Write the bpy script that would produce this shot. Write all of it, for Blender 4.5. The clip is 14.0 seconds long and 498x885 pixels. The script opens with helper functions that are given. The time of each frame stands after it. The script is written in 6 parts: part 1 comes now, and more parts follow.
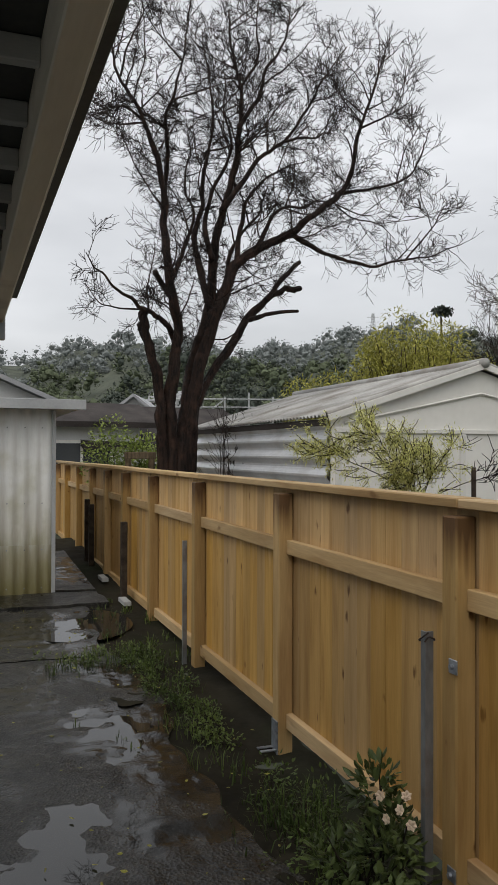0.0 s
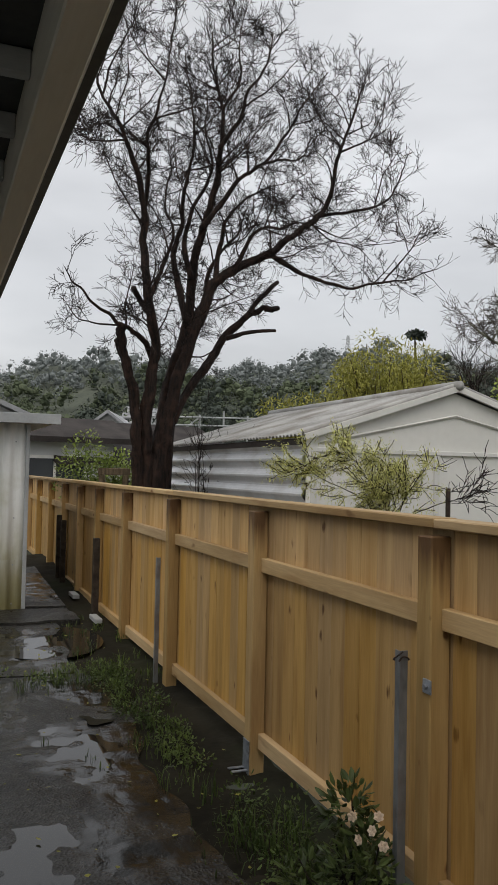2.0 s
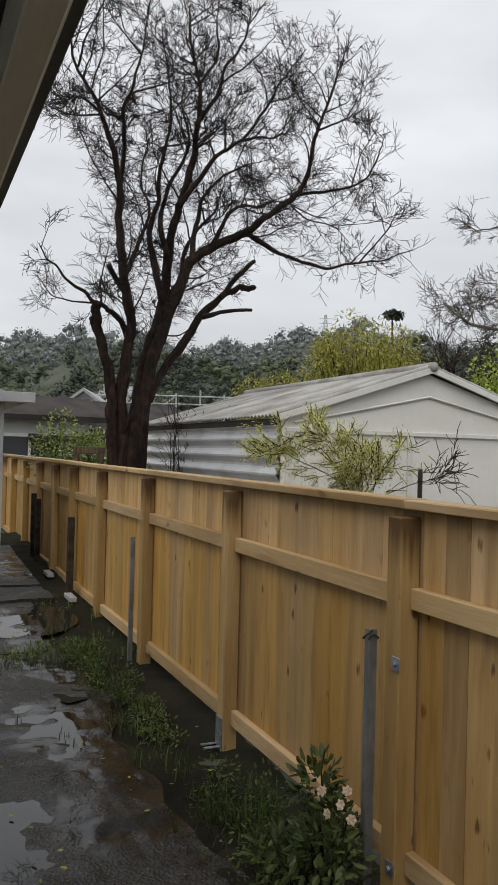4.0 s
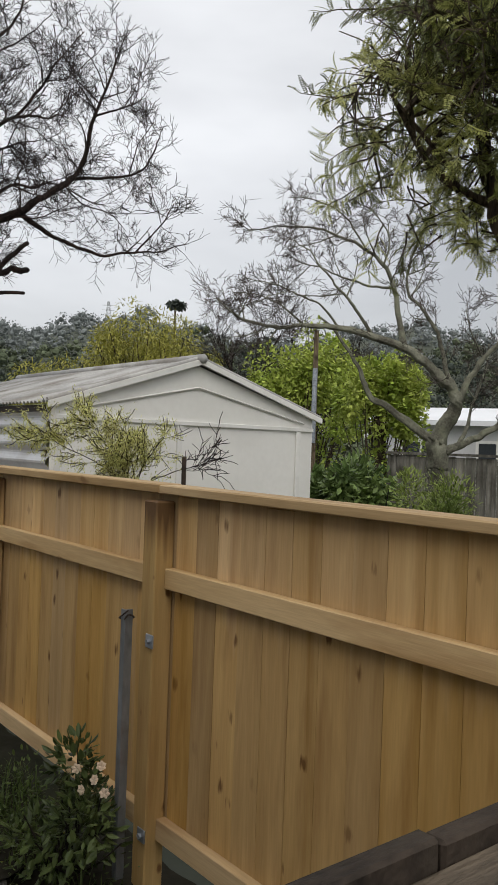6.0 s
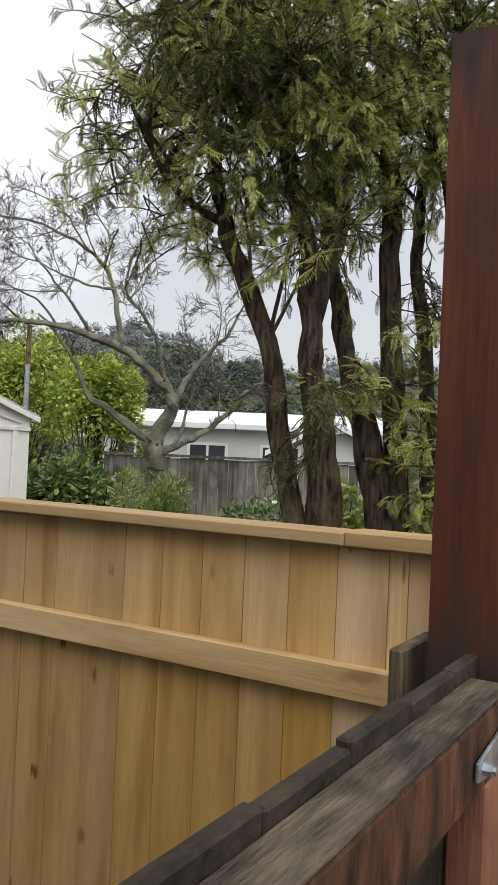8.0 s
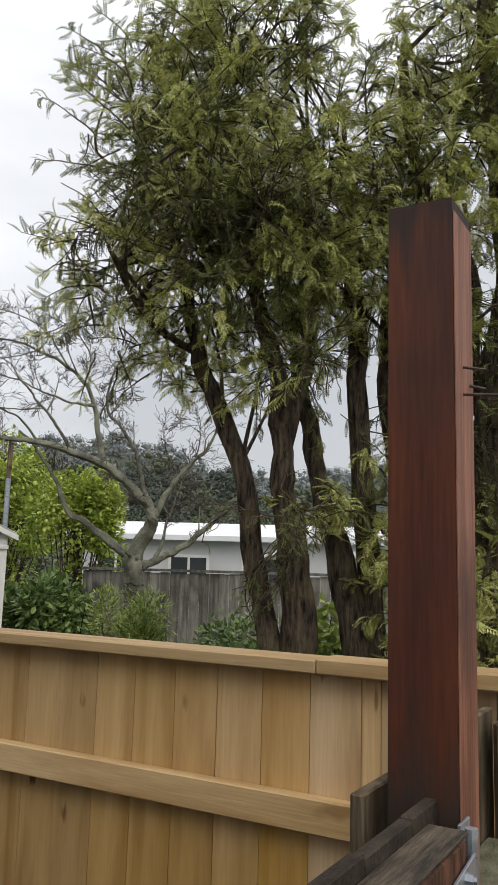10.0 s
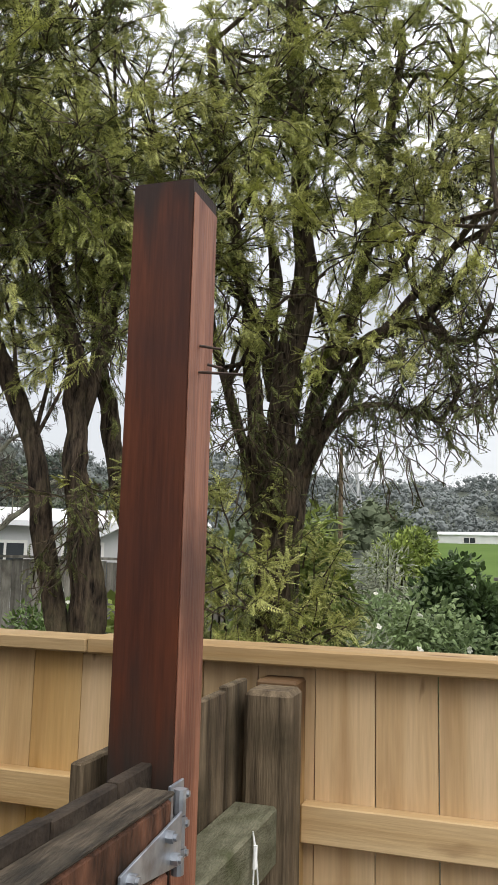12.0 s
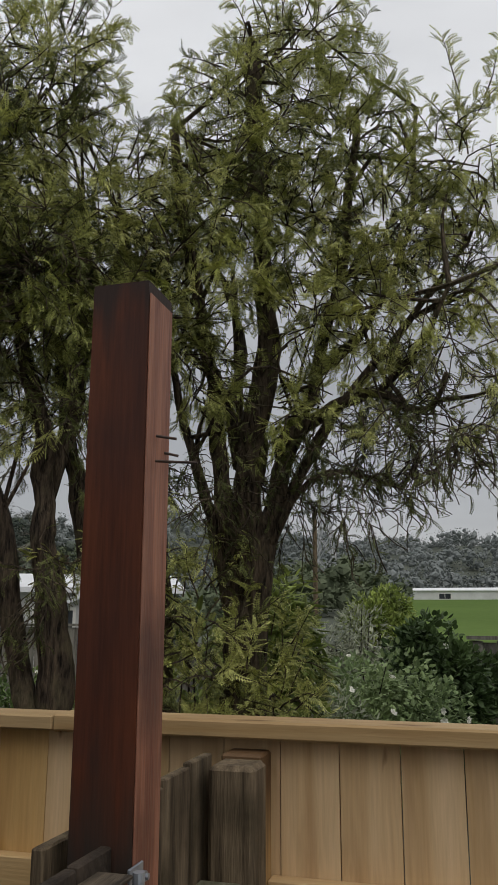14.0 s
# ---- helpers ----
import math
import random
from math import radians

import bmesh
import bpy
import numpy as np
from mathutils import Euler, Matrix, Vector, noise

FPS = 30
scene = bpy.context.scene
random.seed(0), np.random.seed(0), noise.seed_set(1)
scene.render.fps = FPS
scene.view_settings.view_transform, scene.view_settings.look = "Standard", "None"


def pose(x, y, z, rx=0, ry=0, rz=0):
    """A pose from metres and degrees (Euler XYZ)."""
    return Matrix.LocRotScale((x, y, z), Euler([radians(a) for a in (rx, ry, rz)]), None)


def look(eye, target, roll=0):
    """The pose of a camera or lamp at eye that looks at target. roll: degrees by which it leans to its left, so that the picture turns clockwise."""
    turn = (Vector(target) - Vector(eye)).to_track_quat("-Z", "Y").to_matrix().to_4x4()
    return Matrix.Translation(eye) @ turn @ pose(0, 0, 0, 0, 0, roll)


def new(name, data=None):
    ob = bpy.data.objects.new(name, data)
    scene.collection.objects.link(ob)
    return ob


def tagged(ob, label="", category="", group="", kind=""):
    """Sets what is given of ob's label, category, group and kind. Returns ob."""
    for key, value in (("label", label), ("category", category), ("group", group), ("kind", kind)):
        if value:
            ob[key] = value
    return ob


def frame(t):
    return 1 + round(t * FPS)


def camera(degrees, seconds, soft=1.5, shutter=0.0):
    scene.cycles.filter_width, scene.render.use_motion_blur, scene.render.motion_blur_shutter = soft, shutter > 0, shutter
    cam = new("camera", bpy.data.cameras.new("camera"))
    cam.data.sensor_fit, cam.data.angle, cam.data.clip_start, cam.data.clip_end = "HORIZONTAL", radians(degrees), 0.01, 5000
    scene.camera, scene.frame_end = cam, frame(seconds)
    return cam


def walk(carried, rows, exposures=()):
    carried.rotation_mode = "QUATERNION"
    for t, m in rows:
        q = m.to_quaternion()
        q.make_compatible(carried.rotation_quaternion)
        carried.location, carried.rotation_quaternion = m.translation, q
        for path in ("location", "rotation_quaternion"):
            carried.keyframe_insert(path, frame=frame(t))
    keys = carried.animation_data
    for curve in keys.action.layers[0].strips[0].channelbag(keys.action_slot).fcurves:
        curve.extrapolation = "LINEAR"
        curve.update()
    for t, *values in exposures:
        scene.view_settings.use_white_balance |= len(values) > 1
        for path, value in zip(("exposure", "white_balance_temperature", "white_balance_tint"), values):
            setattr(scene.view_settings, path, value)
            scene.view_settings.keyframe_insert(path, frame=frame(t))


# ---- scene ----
cam = camera(34.34, 14.0)
PATH = [
    (0, (-0.004, 0.299, 2.033), (0.673, 2.181, 2.057), 0.19),
    (0.5, (-0.012, 0.298, 2.036), (0.691, 2.170, 2.056), 0.45),
    (1, (-0.016, 0.318, 2.029), (0.699, 2.185, 2.054), 0.76),
    (1.5, (-0.018, 0.304, 2.024), (0.704, 2.168, 2.075), 0.81),
    (2, (-0.022, 0.304, 2.023), (0.715, 2.162, 2.095), 1.21),
    (4.3, (-0.011, 0.277, 2.034), (0.805, 2.103, 2.046), 1.57),
    (4.5, (-0.019, 0.263, 2.037), (0.821, 2.078, 2.044), 1.68),
    (5, (-0.003, 0.225, 2.038), (0.956, 1.980, 2.042), 1.88),
    (5.5, (0.009, 0.178, 2.035), (1.121, 1.840, 2.041), 1.80),
    (6, (0.011, 0.132, 2.025), (1.262, 1.692, 2.035), 2.07),
    (6.5, (-0.021, 0.150, 2.038), (1.345, 1.611, 2.052), 2.18),
    (7, (-0.049, 0.174, 2.033), (1.450, 1.498, 2.056), 1.95),
    (7.5, (-0.062, 0.166, 2.035), (1.580, 1.308, 2.066), 2.25),
    (8, (-0.080, 0.165, 2.033), (1.635, 1.194, 2.070), 2.57),
    (8.5, (-0.098, 0.166, 2.037), (1.637, 1.161, 2.078), 2.35),
    (8.7, (-0.103, 0.173, 2.042), (1.637, 1.156, 2.130), 2.27),
    (11, (-0.111, 0.010, 2.096), (1.609, 0.936, 2.524), 2.17),
    (11.5, (-0.085, -0.025, 2.081), (1.741, 0.691, 2.472), 1.39),
    (12, (-0.062, -0.020, 2.065), (1.822, 0.587, 2.350), 1.47),
    (12.5, (-0.049, -0.019, 2.056), (1.860, 0.561, 2.199), 1.31),
    (13, (-0.077, -0.041, 2.075), (1.843, 0.514, 2.149), 0.98),
    (13.5, (-0.101, -0.056, 2.088), (1.807, 0.489, 2.332), 0.48),
    (14, (-0.122, -0.069, 2.095), (1.756, 0.469, 2.524), 0.20),
]
EXPOSURES = [(0, 0.03), (2, -0.05), (4.5, 0.08), (5.5, 0.1), (6.5, 0.16), (7, 0.18), (7.5, 0.36), (8.5, 0.64), (9.7, 0.45), (11, 0.1), (11.5, 0.72), (12, 0.74), (12.5, 0.78), (13, 0.73), (13.5, 0.38), (14, -0.32)]
walk(cam, [(t, look(eye, target, roll)) for t, eye, target, roll in PATH], EXPOSURES)

# ---- world, sun ----
world = bpy.data.worlds.new("overcast")
scene.world = world
world.use_nodes = True
wn, wl = world.node_tree.nodes, world.node_tree.links
wn.clear()
w_out = wn.new("ShaderNodeOutputWorld")
w_add = wn.new("ShaderNodeAddShader")
w_sky = wn.new("ShaderNodeTexSky")
w_sky.sky_type, w_sky.sun_disc = "NISHITA", False
w_sky.sun_elevation, w_sky.sun_rotation = radians(52), radians(215)
w_sky.dust_density, w_sky.air_density = 4.0, 1.0
w_b1, w_b2 = wn.new("ShaderNodeBackground"), wn.new("ShaderNodeBackground")
w_b1.inputs["Strength"].default_value = 0.02
w_b2.inputs["Strength"].default_value = 1.08
w_co = wn.new("ShaderNodeTexCoord")
w_map = wn.new("ShaderNodeMapping")
w_map.inputs["Scale"].default_value = (1.0, 1.0, 3.0)
w_noise = wn.new("ShaderNodeTexNoise")
w_noise.inputs["Scale"].default_value, w_noise.inputs["Detail"].default_value = 1.6, 5.0
w_sep = wn.new("ShaderNodeSeparateXYZ")
w_hi = wn.new("ShaderNodeMath")
w_hi.operation = "MULTIPLY_ADD"
w_hi.inputs[1].default_value = 0.68
w_ramp = wn.new("ShaderNodeValToRGB")
w_ramp.color_ramp.elements[0].position, w_ramp.color_ramp.elements[0].color = 0.12, (0.40, 0.405, 0.415, 1)
w_ramp.color_ramp.elements[1].position, w_ramp.color_ramp.elements[1].color = 0.62, (0.90, 0.905, 0.915, 1)
w_nm = wn.new("ShaderNodeMath")
w_nm.operation = "MULTIPLY_ADD"
w_nm.inputs[1].default_value, w_nm.inputs[2].default_value = 0.75, -0.20
wl.new(w_co.outputs["Generated"], w_map.inputs["Vector"])
wl.new(w_map.outputs["Vector"], w_noise.inputs["Vector"])
wl.new(w_co.outputs["Generated"], w_sep.inputs["Vector"])
wl.new(w_noise.outputs["Fac"], w_nm.inputs[0])
wl.new(w_sep.outputs["Z"], w_hi.inputs[0])
wl.new(w_nm.outputs[0], w_hi.inputs[2])
w_dot, w_sum = wn.new("ShaderNodeVectorMath"), wn.new("ShaderNodeMath")
w_dot.operation, w_sum.operation = "DOT_PRODUCT", "MULTIPLY_ADD"
w_dot.inputs[1].default_value = (-0.85, -0.2, 0.0)
w_sum.inputs[1].default_value = 0.14
w_shift = wn.new("ShaderNodeMath")
w_shift.operation = "ADD"
w_shift.inputs[1].default_value = -0.02
wl.new(w_co.outputs["Generated"], w_dot.inputs[0])
wl.new(w_dot.outputs["Value"], w_sum.inputs[0])
wl.new(w_hi.outputs[0], w_sum.inputs[2])
wl.new(w_sum.outputs[0], w_shift.inputs[0])
wl.new(w_shift.outputs[0], w_ramp.inputs["Fac"])
wl.new(w_ramp.outputs["Color"], w_b2.inputs["Color"])
wl.new(w_sky.outputs["Color"], w_b1.inputs["Color"])
wl.new(w_b1.outputs[0], w_add.inputs[0])
wl.new(w_b2.outputs[0], w_add.inputs[1])
wl.new(w_add.outputs[0], w_out.inputs["Surface"])

sun_data = bpy.data.lights.new("sun", "SUN")
sun_data.energy, sun_data.angle, sun_data.color = 0.8, radians(55), (1.0, 0.97, 0.93)
sun = new("sun", sun_data)
sun.matrix_world = look((-6, -5.5, 12), (0, 0, 0))


# ---- materials ----
def nodes_of(name):
    m = bpy.data.materials.new(name)
    m.use_nodes = True
    return m, m.node_tree.nodes, m.node_tree.links, m.node_tree.nodes["Principled BSDF"]


def surface(name, c1, c2, scale=4.0, stretch=(1, 1, 1), rough=0.7, bump=0.15, fine=40.0, metal=0.0, vary=0.12,
            bands=(), stain=None, stain_scale=1.2, stain_amount=0.5, island=False, translucent=0.0, spec=0.5):
    """Two colours mixed by stretched noise, a fine grain, an optional stain colour and a bump."""
    m, n, l, b = nodes_of(name)
    tc = n.new("ShaderNodeTexCoord")
    info = n.new("ShaderNodeObjectInfo")
    geo = n.new("ShaderNodeNewGeometry")
    off = n.new("ShaderNodeVectorMath")
    off.operation = "MULTIPLY_ADD"
    off.inputs[1].default_value = (1, 1, 1)
    shift = n.new("ShaderNodeVectorMath")
    shift.operation = "SCALE"
    shift.inputs[0].default_value = (31.0, 17.0, 23.0)
    l.new(info.outputs["Random"], shift.inputs["Scale"])
    l.new(tc.outputs["Object"], off.inputs[0])
    l.new(shift.outputs[0], off.inputs[2])
    mp = n.new("ShaderNodeMapping")
    mp.inputs["Scale"].default_value = stretch
    l.new(off.outputs[0], mp.inputs["Vector"])
    big, small = n.new("ShaderNodeTexNoise"), n.new("ShaderNodeTexNoise")
    big.inputs["Scale"].default_value, big.inputs["Detail"].default_value = scale, 4.0
    small.inputs["Scale"].default_value, small.inputs["Detail"].default_value = fine, 3.0
    l.new(mp.outputs[0], big.inputs["Vector"])
    l.new(mp.outputs[0], small.inputs["Vector"])
    blend = n.new("ShaderNodeMath")
    blend.operation = "MULTIPLY_ADD"
    blend.inputs[1].default_value = 0.35
    l.new(small.outputs["Fac"], blend.inputs[0])
    l.new(big.outputs["Fac"], blend.inputs[2])
    ramp = n.new("ShaderNodeValToRGB")
    ramp.color_ramp.elements[0].position, ramp.color_ramp.elements[0].color = 0.48, (*c1, 1)
    ramp.color_ramp.elements[1].position, ramp.color_ramp.elements[1].color = 0.9, (*c2, 1)
    l.new(blend.outputs[0], ramp.inputs["Fac"])
    colour = ramp.outputs["Color"]
    if stain:
        st = n.new("ShaderNodeTexNoise")
        st.inputs["Scale"].default_value, st.inputs["Detail"].default_value = stain_scale, 6.0
        l.new(off.outputs[0], st.inputs["Vector"])
        sr = n.new("ShaderNodeMapRange")
        sr.inputs["From Min"].default_value, sr.inputs["From Max"].default_value = 0.5, 0.72
        sr.inputs["To Max"].default_value = stain_amount
        l.new(st.outputs["Fac"], sr.inputs["Value"])
        mx = n.new("ShaderNodeMix")
        mx.data_type = "RGBA"
        mx.inputs["B"].default_value = (*stain, 1)
        l.new(sr.outputs[0], mx.inputs["Factor"])
        l.new(colour, mx.inputs["A"])
        colour = mx.outputs["Result"]
    for z_from, z_to, dark, amount in bands:
        # a mouldy or wet stain that begins at z_from and is full at z_to, with a streaky edge
        bm_, bn_ = n.new("ShaderNodeMapping"), n.new("ShaderNodeTexNoise")
        bm_.inputs["Scale"].default_value = (22, 22, 3)
        bn_.inputs["Scale"].default_value, bn_.inputs["Detail"].default_value = 1.0, 5.0
        bs_, ba_, br_, bx_ = n.new("ShaderNodeSeparateXYZ"), n.new("ShaderNodeMath"), n.new("ShaderNodeMapRange"), n.new("ShaderNodeMix")
        ba_.operation, bx_.data_type = "MULTIPLY_ADD", "RGBA"
        ba_.inputs[1].default_value = 0.40
        br_.inputs["From Min"].default_value, br_.inputs["From Max"].default_value = z_from + 0.20, z_to + 0.20
        br_.inputs["To Max"].default_value = amount
        bx_.inputs["B"].default_value = (*dark, 1)
        l.new(off.outputs[0], bm_.inputs["Vector"])
        l.new(bm_.outputs[0], bn_.inputs["Vector"])
        l.new(tc.outputs["Object"], bs_.inputs[0])
        l.new(bn_.outputs["Fac"], ba_.inputs[0])
        l.new(bs_.outputs["Z"], ba_.inputs[2])
        l.new(ba_.outputs[0], br_.inputs["Value"])
        l.new(br_.outputs[0], bx_.inputs["Factor"])
        l.new(colour, bx_.inputs["A"])
        colour = bx_.outputs["Result"]
    hsv = n.new("ShaderNodeHueSaturation")
    mr = n.new("ShaderNodeMapRange")
    mr.inputs["To Min"].default_value, mr.inputs["To Max"].default_value = 1 - vary, 1 + vary
    l.new(geo.outputs["Random Per Island"] if island else info.outputs["Random"], mr.inputs["Value"])
    l.new(mr.outputs[0], hsv.inputs["Value"])
    l.new(colour, hsv.inputs["Color"])
    l.new(hsv.outputs["Color"], b.inputs["Base Color"])
    b.inputs["Metallic"].default_value = metal
    b.inputs["Specular IOR Level"].default_value = spec
    b.inputs["Roughness"].default_value = rough
    if bump:
        bp = n.new("ShaderNodeBump")
        bp.inputs["Strength"].default_value, bp.inputs["Distance"].default_value = bump, 0.02
        l.new(blend.outputs[0], bp.inputs["Height"])
        l.new(bp.outputs[0], b.inputs["Normal"])
    if translucent:
        tr, ms = n.new("ShaderNodeBsdfTranslucent"), n.new("ShaderNodeMixShader")
        ms.inputs["Fac"].default_value = translucent
        l.new(hsv.outputs["Color"], tr.inputs["Color"])
        l.new(b.outputs[0], ms.inputs[1])
        l.new(tr.outputs[0], ms.inputs[2])
        l.new(ms.outputs[0], n["Material Output"].inputs["Surface"])
    return m


def new_pine(name, tint, scale=(9, 9, 0.55), knot=(10, 10, 6.5), drip=False, damp=False):
    """Fresh sawn pine: long grain along z, growth bands, dark knots, faint grey-brown water marks."""
    m, n, l, b = nodes_of(name)
    tc, info = n.new("ShaderNodeTexCoord"), n.new("ShaderNodeObjectInfo")
    shift, off = n.new("ShaderNodeVectorMath"), n.new("ShaderNodeVectorMath")
    shift.operation, off.operation = "SCALE", "ADD"
    shift.inputs[0].default_value = (13.0, 41.0, 29.0)
    l.new(info.outputs["Random"], shift.inputs["Scale"])
    l.new(tc.outputs["Object"], off.inputs[0])
    l.new(shift.outputs[0], off.inputs[1])
    mp = n.new("ShaderNodeMapping")
    mp.inputs["Scale"].default_value = scale
    l.new(off.outputs[0], mp.inputs["Vector"])
    band, grain, mark = n.new("ShaderNodeTexNoise"), n.new("ShaderNodeTexNoise"), n.new("ShaderNodeTexNoise")
    band.inputs["Scale"].default_value, band.inputs["Detail"].default_value = 1.2, 3.0
    band.inputs["Distortion"].default_value = 0.6
    grain.inputs["Scale"].default_value, grain.inputs["Detail"].default_value = 14.0, 3.0
    mark.inputs["Scale"].default_value, mark.inputs["Detail"].default_value = 1.0, 5.0
    l.new(mp.outputs[0], band.inputs["Vector"])
    l.new(mp.outputs[0], grain.inputs["Vector"])
    mm = n.new("ShaderNodeMapping")
    mm.inputs["Scale"].default_value = tuple(max(1.4, min(8.0, k * 0.9)) for k in scale)
    l.new(off.outputs[0], mm.inputs["Vector"])
    l.new(mm.outputs[0], mark.inputs["Vector"])
    ramp = n.new("ShaderNodeValToRGB")
    e = ramp.color_ramp.elements
    e[0].position, e[0].color = 0.25, (0.355 * tint[0], 0.215 * tint[1], 0.078 * tint[2], 1)
    e[1].position, e[1].color = 0.75, (0.54 * tint[0], 0.365 * tint[1], 0.165 * tint[2], 1)
    l.new(band.outputs["Fac"], ramp.inputs["Fac"])
    g2 = n.new("ShaderNodeMapRange")
    g2.inputs["From Min"].default_value, g2.inputs["From Max"].default_value = 0.3, 0.7
    g2.inputs["To Min"].default_value, g2.inputs["To Max"].default_value = 0.91, 1.06
    l.new(grain.outputs["Fac"], g2.inputs["Value"])
    mul = n.new("ShaderNodeMix")
    mul.data_type, mul.blend_type = "RGBA", "MULTIPLY"
    mul.inputs["Factor"].default_value = 1.0
    l.new(ramp.outputs["Color"], mul.inputs["A"])
    l.new(g2.outputs[0], mul.inputs["B"])
    # knots
    km = n.new("ShaderNodeMapping")
    km.inputs["Scale"].default_value = knot
    warp, wv = n.new("ShaderNodeTexNoise"), n.new("ShaderNodeVectorMath")
    warp.inputs["Scale"].default_value, warp.inputs["Detail"].default_value = 9.0, 2.0
    wv.operation = "MULTIPLY_ADD"
    wv.inputs[1].default_value = (0.05, 0.3 if damp else 0.05, 0.06)
    l.new(off.outputs[0], warp.inputs["Vector"])
    l.new(warp.outputs["Color"], wv.inputs[0])
    l.new(off.outputs[0], wv.inputs[2])
    l.new(wv.outputs[0], km.inputs["Vector"])
    vor = n.new("ShaderNodeTexVoronoi")
    vor.inputs["Scale"].default_value = 1.0
    l.new(km.outputs[0], vor.inputs["Vector"])
    kr = n.new("ShaderNodeValToRGB")
    kr.color_ramp.elements[0].position, kr.color_ramp.elements[0].color = 0.08, (0.9, 0.9, 0.9, 1)
    kr.color_ramp.elements[1].position, kr.color_ramp.elements[1].color = 0.18, (0, 0, 0, 1)
    l.new(vor.outputs["Distance"], kr.inputs["Fac"])
    mk = n.new("ShaderNodeMix")
    mk.data_type = "RGBA"
    mk.inputs["B"].default_value = (0.13, 0.06, 0.022, 1)
    # only some cells carry a knot, and of unlike darkness
    ks, kc, kf = n.new("ShaderNodeSeparateColor"), n.new("ShaderNodeMapRange"), n.new("ShaderNodeMath")
    kc.inputs["From Min"].default_value, kc.inputs["From Max"].default_value = 0.42, 0.72
    kf.operation = "MULTIPLY"
    l.new(vor.outputs["Color"], ks.inputs[0])
    l.new(ks.outputs[0], kc.inputs["Value"])
    l.new(kc.outputs[0], kf.inputs[0])
    l.new(kr.outputs["Color"], kf.inputs[1])
    l.new(kf.outputs[0], mk.inputs["Factor"])
    l.new(mul.outputs["Result"], mk.inputs["A"])
    # water marks
    wr = n.new("ShaderNodeMapRange")
    wr.inputs["From Min"].default_value, wr.inputs["From Max"].default_value = 0.54, 0.8
    wr.inputs["To Max"].default_value = 0.75
    l.new(mark.outputs["Fac"], wr.inputs["Value"])
    mw = n.new("ShaderNodeMix")
    mw.data_type = "RGBA"
    mw.inputs["B"].default_value = (0.25, 0.13, 0.05, 1)
    l.new(wr.outputs[0], mw.inputs["Factor"])
    l.new(mk.outputs["Result"], mw.inputs["A"])
    colour = mw.outputs["Result"]
    if drip:
        # dark water runs below the end grain
        dm, dn = n.new("ShaderNodeMapping"), n.new("ShaderNodeTexNoise")
        dm.inputs["Scale"].default_value = (30, 30, 1.2)
        dn.inputs["Scale"].default_value, dn.inputs["Detail"].default_value = 1.0, 2.0
        sp, dr, dx = n.new("ShaderNodeSeparateXYZ"), n.new("ShaderNodeMath"), n.new("ShaderNodeMapRange")
        dr.operation = "MULTIPLY_ADD"
        dr.inputs[1].default_value = 0.34
        dx.inputs["From Min"].default_value, dx.inputs["From Max"].default_value = 1.47, 1.64
        dx.inputs["To Max"].default_value = 0.85
        l.new(off.outputs[0], dm.inputs["Vector"])
        l.new(dm.outputs[0], dn.inputs["Vector"])
        l.new(tc.outputs["Object"], sp.inputs[0])
        l.new(dn.outputs["Fac"], dr.inputs[0])
        l.new(sp.outputs["Z"], dr.inputs[2])
        l.new(dr.outputs[0], dx.inputs["Value"])
        md = n.new("ShaderNodeMix")
        md.data_type = "RGBA"
        md.inputs["B"].default_value = (0.07, 0.032, 0.015, 1)
        l.new(dx.outputs[0], md.inputs["Factor"])
        l.new(colour, md.inputs["A"])
        colour = md.outputs["Result"]
    if damp:
        # lower part of each board darker and yellower, with a ragged edge
        em, en = n.new("ShaderNodeMapping"), n.new("ShaderNodeTexNoise")
        em.inputs["Scale"].default_value = (20, 3.0, 2.0)
        en.inputs["Scale"].default_value, en.inputs["Detail"].default_value = 1.0, 4.0
        es, ea, ed, ex_ = n.new("ShaderNodeSeparateXYZ"), n.new("ShaderNodeMath"), n.new("ShaderNodeMapRange"), n.new("ShaderNodeMix")
        ea.operation, ex_.data_type, ex_.blend_type = "MULTIPLY_ADD", "RGBA", "MULTIPLY"
        ea.inputs[1].default_value = 0.5
        ed.inputs["From Min"].default_value, ed.inputs["From Max"].default_value = 1.36, 1.22
        ex_.inputs["B"].default_value = (0.84, 0.765, 0.53, 1)
        l.new(off.outputs[0], em.inputs["Vector"])
        l.new(em.outputs[0], en.inputs["Vector"])
        l.new(tc.outputs["Object"], es.inputs[0])
        l.new(en.outputs["Fac"], ea.inputs[0])
        l.new(es.outputs["Z"], ea.inputs[2])
        l.new(ea.outputs[0], ed.inputs["Value"])
        # the amount differs from board to board
        ev, em2 = n.new("ShaderNodeMath"), n.new("ShaderNodeMath")
        ev.operation, em2.operation = "MULTIPLY_ADD", "MULTIPLY"
        ev.inputs[1].default_value, ev.inputs[2].default_value = 0.75, 0.3
        l.new(info.outputs["Random"], ev.inputs[0])
        l.new(ev.outputs[0], em2.inputs[0])
        l.new(ed.outputs[0], em2.inputs[1])
        l.new(em2.outputs[0], ex_.inputs["Factor"])
        l.new(colour, ex_.inputs["A"])
        colour = ex_.outputs["Result"]
    hsv, mr = n.new("ShaderNodeHueSaturation"), n.new("ShaderNodeMapRange")
    mr.inputs["To Min"].default_value, mr.inputs["To Max"].default_value = 0.78, 1.14
    wob, sat = n.new("ShaderNodeMath"), n.new("ShaderNodeMapRange")
    wob.operation = "MULTIPLY"
    wob.inputs[1].default_value = 7.31
    fr = n.new("ShaderNodeMath")
